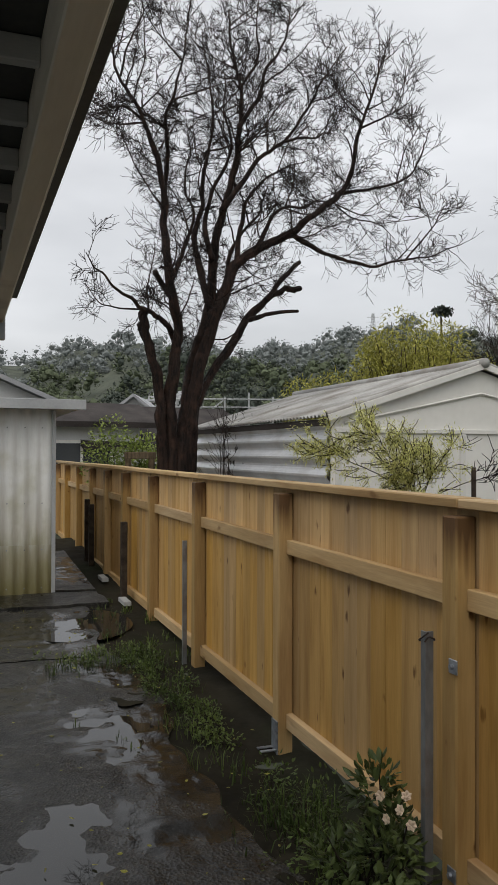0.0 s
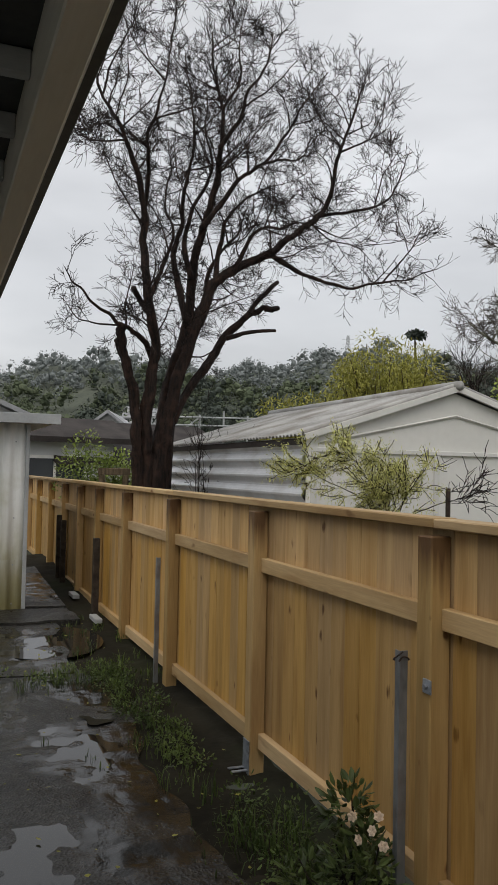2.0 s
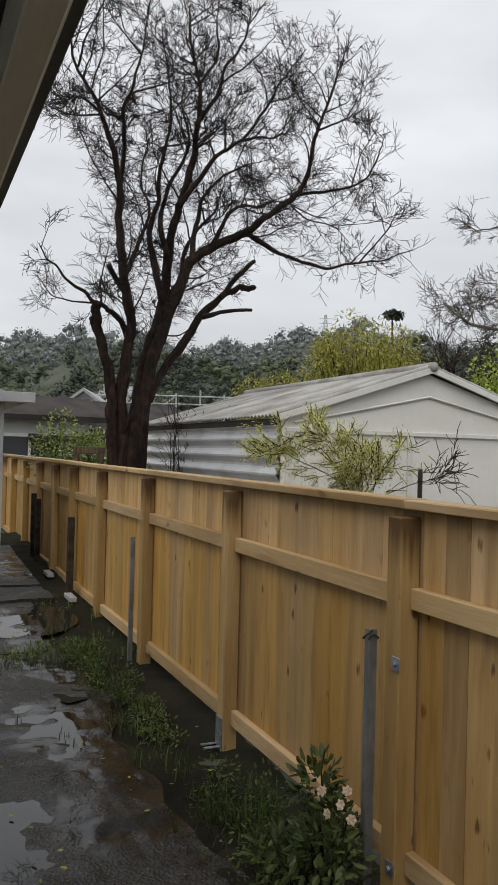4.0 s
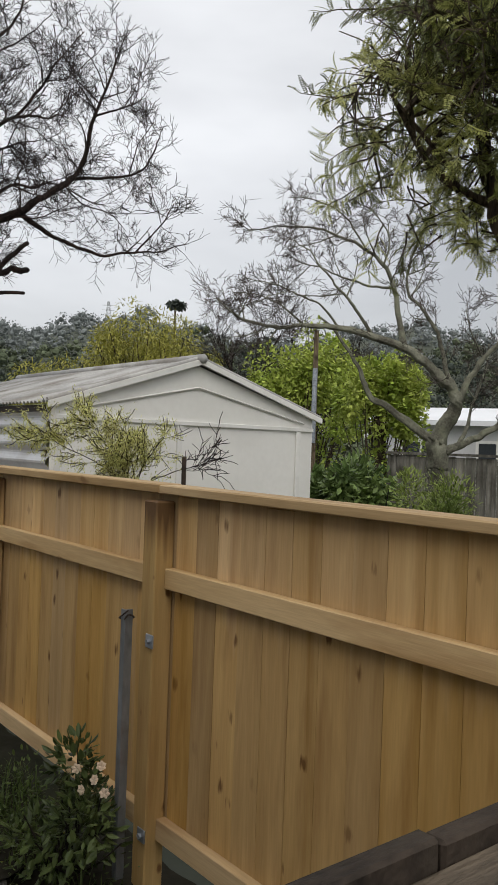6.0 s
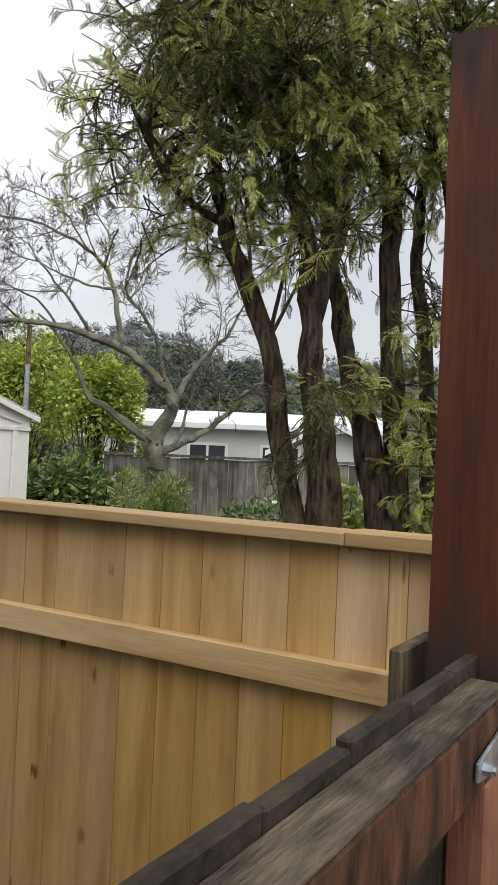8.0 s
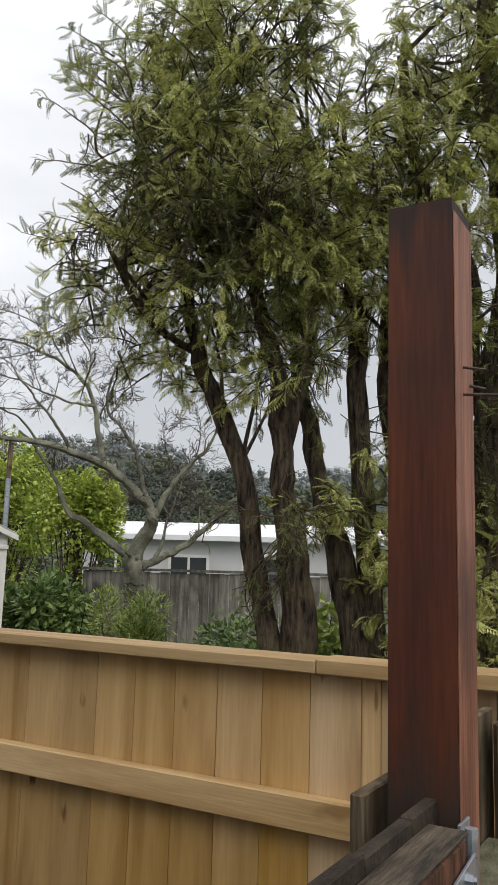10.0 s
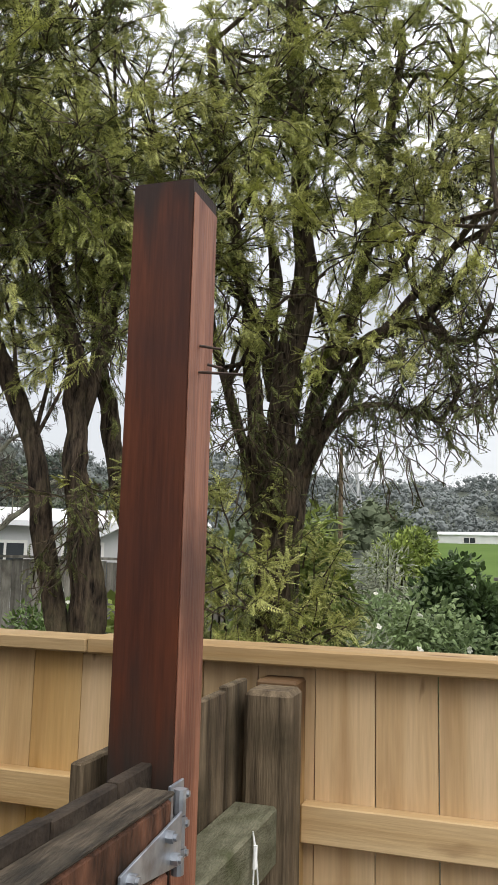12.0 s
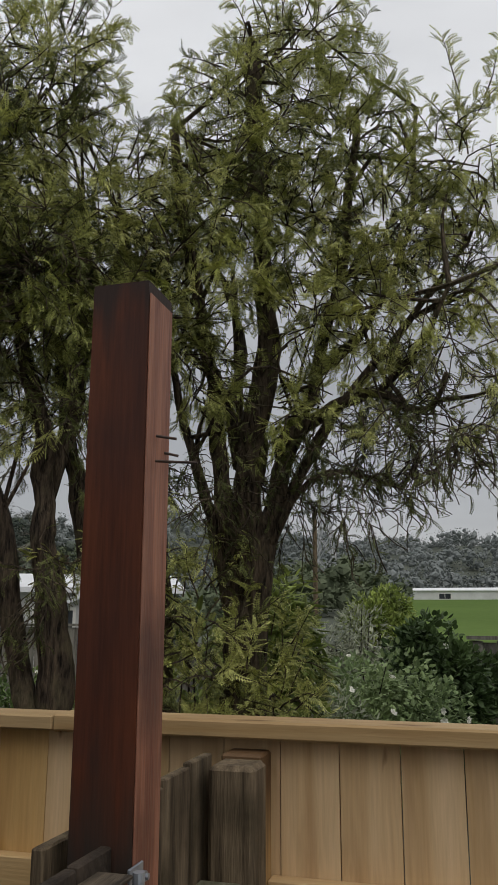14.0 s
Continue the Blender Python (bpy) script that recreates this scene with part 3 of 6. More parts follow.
DIPS = [(0.84, 5.30, 0.26, 0.42), (0.45, 4.08, 0.30, 0.42), (1.05, 8.25, 0.42, 0.5)]
wave_rnd = np.random.RandomState(12)
WAVES = [(wave_rnd.uniform(0, 2 * np.pi), 2 * np.pi / wl_, wave_rnd.uniform(0, 6.3), 0.0027 * wl_ ** 0.8) for wl_ in np.geomspace(0.09, 0.9, 26)]


def uneven(X, Y):
    """Irregular swells of the worn paving and the hollows in which rain stands."""
    u = 0.004 * np.sin(X * 2.1 + Y * 1.3)
    for a, k, ph, amp in WAVES:
        u = u + amp * np.sin(k * (np.cos(a) * X + np.sin(a) * Y) + ph)
    for cx, cy, rx, ry in DIPS:
        u = u - 0.012 * np.exp(-((X - cx) / rx) ** 2 - ((Y - cy) / ry) ** 2)
    return u


def slab(name, x0, x1, y0, y1, lift, label, rag=0.0, step=0.03):
    """A paving slab on the slope with an uneven top and a ragged edge on its fence side."""
    nx, ny = max(2, int((x1 - x0) / step)), max(2, int((y1 - y0) / step))
    X, Y = np.meshgrid(np.linspace(0, 1, nx + 1), np.linspace(y0, y1, ny + 1), indexing="ij")
    edge = x1 + rag * (np.sin(Y * 2.3) + 0.6 * np.sin(Y * 5.7 + 1) + 0.4 * np.sin(Y * 13.1))
    X = x0 + X * (edge - x0)
    Z = slope(Y) + lift + uneven(X, Y) + np.random.RandomState(nx).normal(0, 0.0003, X.shape)
    top = np.stack([X, Y, Z], -1).reshape(-1, 3)
    low = top - (0, 0, 0.09)
    i, j = np.meshgrid(np.arange(nx), np.arange(ny), indexing="ij")
    w = ny + 1
    q = np.stack([i * w + j, (i + 1) * w + j, (i + 1) * w + j + 1, i * w + j + 1], -1).reshape(-1, 4)
    m = len(top)
    rim = [k * w for k in range(nx + 1)] + [nx * w + k for k in range(1, ny + 1)] + [k * w + ny for k in range(nx - 1, -1, -1)] + [k for k in range(ny - 1, 0, -1)]
    sides = [(rim[k], rim[k] + m, rim[(k + 1) % len(rim)] + m, rim[(k + 1) % len(rim)]) for k in range(len(rim))]
    sides = [s[::-1] for s in sides]
    return solid(name, Shape().add(np.vstack([top, low]), np.vstack([q, sides])), CONCRETE, label, "paving", kind="structure")


slab("pavement", -3.2, 1.30, -2.6, 7.08, 0.0, "wet dark cracked concrete yard slab with ragged edge", 0.05)
slab("pavement", -3.2, 1.22, 7.11, 8.94, 0.004, "wet dark concrete yard slab", 0.04)
slab("pavement", -3.2, 1.5, 8.96, 9.62, 0.03, "wet concrete apron by the iron shed", 0.02)
slab("pavement", 1.02, 1.48, 9.64, 12.6, 0.05, "narrow concrete path beside the iron shed", 0.0)


def puddle(cx, cy, rx, ry, lift=0.0):
    """A level sheet of water that the swells of the paving cut to its shore."""
    a = np.linspace(0, 2 * np.pi, 40, endpoint=False)
    gxs, gys = cx + np.outer([0.3, 0.6, 0.9], np.cos(a)) * rx * 1.5, cy + np.outer([0.3, 0.6, 0.9], np.sin(a)) * ry * 1.5
    z = -0.0058 + lift
    v = [(cx, cy, float(slope(cy)) + z)] + [(x, y, float(slope(y)) + z - 0.0016 * (k == 2)) for k in range(3) for x, y in zip(gxs[k], gys[k])]
    tris = [(0, 1 + k, 1 + (k + 1) % 40) for k in range(40)]
    quads = [(1 + r * 40 + k, 41 + r * 40 + k, 41 + r * 40 + (k + 1) % 40, 1 + r * 40 + (k + 1) % 40) for r in range(2) for k in range(40)]
    solid("puddle", Shape().add(v, quads, tris), WATER, "shallow still rainwater on dark concrete", "puddle", kind="structure")


for k, (x, y, rx, ry) in enumerate(DIPS):
    puddle(x, y, rx, ry, (0.0005, -0.0018, 0.004)[k])

# ---- new pine fence ----
FX = 1.90
FY0, FY1 = -2.25, 17.2
fence = thing("pine_fence", (FX, 6.0, 0.25), "new unpainted pine paling fence with capping rail, damp", "fence")
post_y = [0.5, 3.01, 4.84, 6.67, 8.32, 9.75, 11.0, 12.3, 13.7, 15.2, 16.7, -1.9]
for i, y in enumerate(post_y):
    z0 = float(slope(y)) - 0.10
    s = Shape().box((1.805, y - 0.05, z0), (1.897, y + 0.05, 1.785), 0.006)
    part("post", s, PINE_POST, fence, "square pine post with dark wet end grain" if i < 4 else "")
for z0, z1, nm in ((1.42, 1.505, "upper_rail"), (0.375, 0.465, "lower_rail")):
    ends = sorted(post_y)
    ends = [FY0] + ends + [FY1]
    for a, b in zip(ends[:-1], ends[1:]):
        part(nm, box((1.853, a + (0.051 if a > FY0 else 0), z0), (1.898, b - (0.051 if b < FY1 else 0), z1), 0.003), PINE_RAIL, fence)
joints = [FY0, -1.4, 1.02, 3.01, 6.67, 9.75, 13.0, FY1]
for k, (a, b) in enumerate(zip(joints[:-1], joints[1:])):
    dz = (0.0, 0.004, 0.0, 0.003, 0.0, 0.004, 0.0)[k]
    part("capping", box((1.842, a + 0.001, 1.813), (1.962, b - 0.001, 1.851 + dz), 0.005), PINE_RAIL, fence)
for y, z in ((2.975, 1.205), (2.985, 0.40)):
    plate = part("washer_plate", box((1.798, y - 0.028, z - 0.028), (1.8045, y + 0.028, z + 0.028), 0.002), GALV, fence, "square galvanised washer plate")
    nut = Shape().tube([(1.797, y, z), (1.785, y, z)], 0.011, 6)
    part("bolt", nut, GALV, plate)
bracket = part("post_bracket", box((1.796, 4.795, 0.12), (1.8045, 4.885, 0.42), 0.002), GALV, fence, "galvanised post foot bracket")
part("foot", box((1.70, 4.80, 0.245), (1.796, 4.825, 0.252), 0.001), GALV, bracket)
part("foot", box((1.70, 4.86, 0.245), (1.796, 4.885, 0.252), 0.001), GALV, bracket)

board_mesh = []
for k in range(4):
    c = (0.002, 0.0035, 0.002, 0.003)[k]  # two boards darker low down, two of the paler lit copy
    board_mesh.append(Shape().box((0, -0.5, 0), (0.019, 0.5, 1.455), c).data("paling", PINE if k < 2 else PINE_LIT))
rnd = np.random.RandomState(4)
edges = [0.428 - 0.1446 * k for k in range(18, -4, -1)] + [0.914 + 0.1454 * k for k in range(113)]
for a, b in zip(edges[:-1], edges[1:]):
    gap = rnd.uniform(0.0008, 0.0030)
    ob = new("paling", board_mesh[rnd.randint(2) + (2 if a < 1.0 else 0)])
    ob.parent = fence
    ob.location = (1.8985 + rnd.uniform(0, 0.003) - FX, (a + b) / 2 - 6.0, 0.355 + rnd.uniform(-0.004, 0.004) - 0.25)
    ob.scale = (1.0, b - a - gap, 1.0)

# old dark posts and rails left standing behind the far bays
for y, h in ((9.25, 1.25), (11.6, 1.3), (12.0, 1.35)):
    z = float(slope(y))
    solid("old_fence_post", box((1.70, y - 0.035, z - 0.05), (1.77, y + 0.035, h), 0.006), DARK_WOOD, "old dark wet timber post beside the new fence", "post", at=(1.73, y, z), group="old posts")
for y in (10.4, 9.0):
    z = float(slope(y))
    solid("white_offcut", box((1.66, y - 0.16, z - 0.002), (1.74, y + 0.16, z + 0.045), 0.004), GREY_PAINT, "grey-white painted timber offcut by the fence foot", "offcut", at=(1.7, y, z), group="offcuts")

stake = thing("steel_stake", (1.765, 3.10, 0.15), "grey galvanised steel stake beside a pine post", "stake")
part("angle", Shape().box((1.748, 3.088, 0.12), (1.786, 3.094, 1.32), 0.001).box((1.748, 3.094, 0.12), (1.754, 3.122, 1.32), 0.001), DULL_STEEL, stake)
part("wire_tie", Shape().tube(spline([(1.742, 3.085, 1.28), (1.76, 3.08, 1.30), (1.79, 3.085, 1.285), (1.775, 3.128, 1.275), (1.742, 3.125, 1.28), (1.738, 3.09, 1.30), (1.755, 3.075, 1.32)], 28), 0.0035, 5), NAIL, stake)
st2 = thing("steel_stake", (1.76, 6.77, 0.3), "grey steel stake leaning on a pine post", "stake")
part("angle", Shape().box((1.745, 6.76, 0.25), (1.78, 6.766, 1.30), 0.001).box((1.745, 6.766, 0.25), (1.751, 6.79, 1.30), 0.001), DULL_STEEL, st2)

# ---- gate, gate post and the short old fence beside it ----
gp = thing("gate_post", (1.03, 0.46, 0.1), "tall dark red stained timber gate post with a wet worn foot", "post")
bm = bmesh.new()
bmesh.ops.create_cube(bm, size=1.0)
bmesh.ops.bevel(bm, geom=bm.edges[:], offset=0.004, segments=2, affect="EDGES")
part("shaft", Shape().take(bm, Matrix.Translation((1.03, 0.46, 1.36)) @ Matrix.Diagonal((0.098, 0.096, 2.52, 1))), RED_WOOD, gp)
part("worn_face", box((0.984, 0.4095, 0.1), (1.076, 0.4118, 2.600), 0.0006), RED_POST, gp, "faded orange-red worn timber face")
for x, z, ln in ((1.02, 2.375, 0.03), (1.055, 2.355, 0.02), (1.02, 2.335, 0.065)):
    part("nail", Shape().tube([(x, 0.4095, z), (x + 0.012, 0.4095 - ln, z - 0.004)], 0.0022, 6), NAIL, gp, "bent rusty nail")

gate = thing("timber_gate", (0.4, 0.44, 0.15), "old timber gate, worn wet top rail and red stained front", "gate")
part("top_rail", box((-0.45, 0.388, 1.678), (0.930, 0.437, 1.766), 0.006), RED_FACE, gate, "worn red stained rail")
part("rail_cap", box((-0.45, 0.3865, 1.7665), (0.932, 0.4375, 1.772), 0.0015), RAIL_TOP, gate, "bare grey wet rail top")
part("stile", box((0.850, 0.390, 0.25), (0.930, 0.437, 1.677), 0.004), RED_POST, gate)
part("stile", box((-0.45, 0.390, 0.25), (-0.35, 0.437, 1.677), 0.004), RED_FACE, gate)
part("lower_rail", box((-0.349, 0.388, 0.45), (0.849, 0.437, 0.54), 0.004), RED_FACE, gate)
tops = (1.791, 1.789, 1.792, 1.786, 1.790, 1.787, 1.793, 1.789, 1.788, 1.785)
for k in range(10):
    x1 = 0.977 if k == 0 else 0.876 - 0.1525 * (k - 1)
    x0 = 0.8795 if k == 0 else x1 - 0.149
    part("paling", box((x0, 0.4385, 0.22), (x1, 0.4565, tops[k]), 0.0025), DARK_WOOD, gate)
bm = bmesh.new()
plate = [(0.776, 1.704), (0.948, 1.680), (0.948, 1.744), (0.776, 1.724)]
face = bm.faces.new([bm.verts.new((x, 0.3815, z)) for x, z in plate])
ex = bmesh.ops.extrude_face_region(bm, geom=[face])
bmesh.ops.translate(bm, vec=(0, 0.004, 0), verts=[v for v in ex["geom"] if isinstance(v, bmesh.types.BMVert)])
bmesh.ops.bevel(bm, geom=bm.edges[:], offset=0.0008, segments=1, affect="EDGES")
hinge = part("strap_hinge", Shape().take(bm), GALV, gate, "galvanised tapered strap hinge")
for z0, z1 in ((1.664, 1.695), (1.697, 1.735), (1.737, 1.768)):
    part("knuckle", Shape().tube([(0.958, 0.390, z0), (0.958, 0.390, z1)], 0.0085, 10), GALV, hinge)
part("post_leaf", box((0.962, 0.4045, 1.664), (1.008, 0.4088, 1.768), 0.001), GALV, hinge)
for x, y, z in ((0.796, 0.3815, 1.714), (0.900, 0.3815, 1.728), (0.918, 0.3815, 1.697), (0.995, 0.4045, 1.752), (0.995, 0.4045, 1.715), (0.995, 0.4045, 1.678)):
    part("bolt", Shape().tube([(x, y, z), (x, y - 0.0095, z)], 0.0075, 6).tube([(x, y - 0.0075, z), (x, y - 0.0135, z)], 0.0045, 6), GALV, hinge)

infill = thing("old_paling_fence", (1.35, 0.5, 0.15), "short weathered grey paling fence with mossy rail", "fence")
part("post", box((1.615, 0.415, 0.1), (1.72, 0.518, 1.790), 0.010), OLD_WOOD, infill, "weathered grey post, mottled damp")
part("rail", box((1.079, 0.44, 1.45), (1.619, 0.535, 1.565), 0.006), MOSS_WOOD, infill, "moss-covered rail")
part("rail", box((1.079, 0.44, 0.5), (1.619, 0.535, 0.6), 0.006), MOSS_WOOD, infill)
for k, (a, b, top) in enumerate(((0.965, 1.112, 1.783), (1.116, 1.262, 1.775), (1.267, 1.412, 1.782), (1.417, 1.56, 1.795), (1.565, 1.70, 1.802))):
    part("paling", box((a, 0.5365, 0.2), (b, 0.5565, top), 0.003), OLD_WOOD, infill)

phones = thing("earphones", (1.44, 0.437, 1.57), "white wired earphones hung over a mossy rail", "earphones")
part("cable", Shape().tube(spline([(1.44, 0.437, 1.568), (1.442, 0.434, 1.54), (1.437, 0.433, 1.50), (1.432, 0.433, 1.45), (1.43, 0.433, 1.36), (1.435, 0.433, 1.2)], 30), 0.0016, 6), WHITE_PLASTIC, phones)
part("cable", Shape().tube(spline([(1.44, 0.437, 1.567), (1.447, 0.434, 1.54), (1.458, 0.433, 1.50), (1.468, 0.433, 1.45), (1.462, 0.433, 1.40)], 30), 0.0016, 6), WHITE_PLASTIC, phones)
part("remote", Shape().tube([(1.440, 0.4315, 1.545), (1.437, 0.4315, 1.505)], 0.0042, 8), WHITE_PLASTIC, phones)
part("plug", Shape().tube([(1.462, 0.433, 1.41), (1.464, 0.433, 1.385), (1.464, 0.433, 1.37)], [0.0042, 0.0042, 0.002], 8), WHITE_PLASTIC, phones)

# ---- verandah roof, with an unseen house wall and back wall ----
# unseen near end set at y 0.9, so sky light reaches the gate-end fence
roof = thing("verandah_roof", (-0.7, 3.0, 2.75), "unlined verandah roof with cream beam and grey rafters", "roof")
part("front_beam", box((0.152, 0.95, 2.752), (0.222, 5.0, 2.90), 0.004), CREAM_BEAM, roof, "cream painted beam, stained")
part("gutter", Shape().box((0.2235, 0.95, 2.765), (0.228, 5.0, 2.90), 0.001), TRIM, roof, "thin cream gutter edge")
for y in np.arange(1.05, 5.0, 0.33):
    part("rafter", box((-1.95, y - 0.017, 2.845), (0.151, y + 0.017, 2.90), 0.003), RAFTER, roof)
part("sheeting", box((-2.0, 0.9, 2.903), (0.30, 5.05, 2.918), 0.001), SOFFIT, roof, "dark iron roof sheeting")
part("end_cap", box((0.10, 5.001, 2.66), (0.235, 5.06, 2.90), 0.003), GREY_PAINT, roof, "grey end box of gutter")
# guessed walls out of view, kept short and low to let sky light in
house = solid("wall_house", Shape().box((-2.2, 0.9, -0.2), (-2.0, 5.05, 3.2), 0.005), HOUSE_W, "white painted house wall, out of view", "wall", kind="structure")
solid("wall_back", box((-3.4, -2.75, -0.2), (1.8, -2.62, 1.8), 0.005), HOUSE_W, "white painted wall behind the yard, added out of view", "wall", kind="structure")


# ---- corrugated sheds ----
def corrugated(p0, along, across, pitch, depth, n_along, out, thick=0.004, sub=8):
    """A corrugated sheet: p0 corner, waves stepping along one edge vector, ridges run along the other."""
    p0, along, across, out = (np.asarray(v, float) for v in (p0, along, across, out))
    n = int(np.linalg.norm(along) / pitch * sub)
    u = np.linspace(0, 1, n + 1)
    wave = depth * np.sin(u * np.linalg.norm(along) / pitch * 2 * np.pi)
    edge = p0 + u[:, None] * along + wave[:, None] * out
    m = n_along + 1
    v = np.concatenate([edge + across * (k / n_along) for k in range(m)])
    v = np.concatenate([v, v - out * thick])
    w = n + 1
    i, j = np.meshgrid(np.arange(n_along), np.arange(n), indexing="ij")
    q = np.stack([i * w + j, i * w + j + 1, (i + 1) * w + j + 1, (i + 1) * w + j], -1).reshape(-1, 4)
    h = m * w
    rim = [(j, j + 1, j + 1 + h, j + h) for j in range(n)] + [((m - 1) * w + j, (m - 1) * w + j + h, (m - 1) * w + j + 1 + h, (m - 1) * w + j + 1) for j in range(n)]
    return Shape().add(v, np.vstack([q, q[:, ::-1] + h, rim]))


GY, GX0, GX1, GXM = 6.25, 2.88, 5.75, 4.29
GEAVE, GAPEX, GBACK = 2.375, 2.81, 10.3
garage = thing("garage", (GXM, 8.2, 0.1), "cream garage with corrugated iron side and lichened roof", "garage")
bm = bmesh.new()
pr = [(GX0, GY, 0.0), (GX1, GY, 0.0), (GX1, GY, GEAVE - 0.05), (GXM, GY, GAPEX - 0.06), (GX0, GY, GEAVE - 0.05)]
f0 = bm.faces.new([bm.verts.new(p) for p in pr])
ex = bmesh.ops.extrude_face_region(bm, geom=[f0])
bmesh.ops.translate(bm, vec=(0, 0.08, 0), verts=[v for v in ex["geom"] if isinstance(v, bmesh.types.BMVert)])
part("gable_wall", Shape().take(bm), FORM, garage, "smooth cream fibre-cement gable")
part("side_wall", corrugated((GX0 - 0.012, GY + 0.09, 0.0), (0, 0, GEAVE - 0.06), (0, GBACK - GY - 0.1, 0), 0.15, 0.024, 6, (-1, 0, 0)), ZINC, garage, "horizontal corrugated iron wall")
part("side_wall", box((GX1 - 0.06, GY + 0.09, 0), (GX1, GBACK, GEAVE - 0.06), 0.004), FORM, garage)
part("back_wall", box((GX0 + 0.02, GBACK - 0.08, 0), (GX1 - 0.07, GBACK - 0.005, GEAVE - 0.06), 0.004), FORM, garage)
for sx, xe in ((-1, GX0 - 0.08), (1, GX1 + 0.08)):
    run = np.array([xe - GXM, 0, (GEAVE - 0.04) - GAPEX])
    nrm = unit(np.array([sx * (GAPEX - GEAVE + 0.04), 0, abs(xe - GXM)]))
    sh = corrugated((GXM, GY - 0.035, GAPEX), (0, GBACK - GY + 0.135, 0), run, 0.0762, 0.011, 3, nrm, 0.005)
    part("roof_sheet", sh, ROOF_FC, garage, "weathered corrugated roof sheets")
    for lo, hi, lift, th in ((0.0, 1.0, 0.014, 0.022),):
        a, b = np.array([GXM, GY - 0.066, GAPEX + lift - 0.01]), np.array([xe, GY - 0.066, GEAVE - 0.05 + lift])
        bm = bmesh.new()
        vs = [a, b, b - (0, 0, 0.052), a - (0, 0, 0.052)]
        fa = bm.faces.new([bm.verts.new(v) for v in vs])
        ex = bmesh.ops.extrude_face_region(bm, geom=[fa])
        bmesh.ops.translate(bm, vec=(0, 0.03, 0), verts=[v for v in ex["geom"] if isinstance(v, bmesh.types.BMVert)])
        part("barge_board", Shape().take(bm), TRIM, garage)
        rolls = Shape().tube([a + (0, 0.045, 0.012), b + (0, 0.045, 0.012)], 0.02, 10)
        part("barge_roll", rolls, ROOF_FC, garage)
        # inner bead following the rake
        a2, b2 = np.array([GXM, GY - 0.012, GAPEX - 0.26]), np.array([GXM + sx * 1.33, GY - 0.012, GEAVE - 0.1])
        part("rake_bead", Shape().tube([a2, b2], 0.012, 4), TRIM, garage)
part("ridge_roll", Shape().tube([(GXM, GY - 0.075, GAPEX + 0.005), (GXM, GBACK + 0.1, GAPEX + 0.005)], 0.045, 12), ROOF_FC, garage, smooth=True)
part("batten", box((GX0, GY - 0.022, 2.195), (GX1, GY - 0.002, 2.235), 0.004), TRIM, garage)
for x in (GX0 + 0.03, 4.10, 5.55):
    part("batten", box((x - 0.03, GY - 0.020, 0.1), (x + 0.03, GY - 0.002, 2.194), 0.004), TRIM, garage)
# dark strip along the side wall, just below the roof edge
part("eave_board", box((GX0 - 0.045, GY + 0.1, GEAVE - 0.12), (GX0 - 0.02, GBACK, GEAVE - 0.065), 0.003), DARK_ROOF, garage, "dark strip under the roof edge")

shed = thing("iron_shed", (0.0, 10.6, 0.4), "white corrugated iron shed, mould-stained low down", "shed")
SH0, SHX = 9.66, 1.0
part("front_wall", corrugated((-2.6, SH0, 0.95), (SHX + 2.6, 0, 0), (0, 0, 1.56), 0.13, 0.012, 3, (0, -1, 0), sub=10), OLD_WHITE, shed, "white iron sheets streaked with yellow-green mould")
part("front_wall", corrugated((-2.6, SH0 - 0.012, 0.43), (SHX + 2.6, 0, 0), (0, 0, 0.55), 0.13, 0.012, 2, (0, -1, 0), sub=10), OLD_WHITE, shed, "mould-streaked lower iron sheets")
part("side_wall", box((SHX - 0.03, SH0 + 0.02, 0.42), (SHX, 12.8, 2.5), 0.003), OLD_WHITE, shed)
part("corner_strip", box((SHX - 0.012, SH0 - 0.03, 0.43), (SHX + 0.03, SH0 + 0.018, 2.5), 0.003), GREY_PAINT, shed)
part("roof", box((-2.8, SH0 - 0.25, 2.545), (1.30, 13.0, 2.60), 0.006), GREY_PAINT, shed, "flat grey metal roof")
part("fascia", box((-2.8, SH0 - 0.285, 2.50), (1.33, SH0 - 0.253, 2.612), 0.004), GREY_PAINT, shed)
part("soffit", box((-2.78, SH0 - 0.25, 2.51), (1.28, 12.9, 2.543), 0.003), GREY_PAINT, shed)
for k in range(18):
    for z in (0.5, 0.93, 1.45, 2.3):
        part("screw", Shape().tube([(-2.35 + 0.19 * k, SH0 - 0.008, z), (-2.35 + 0.19 * k, SH0 - 0.026, z)], 0.008, 6), DULL_STEEL, shed)


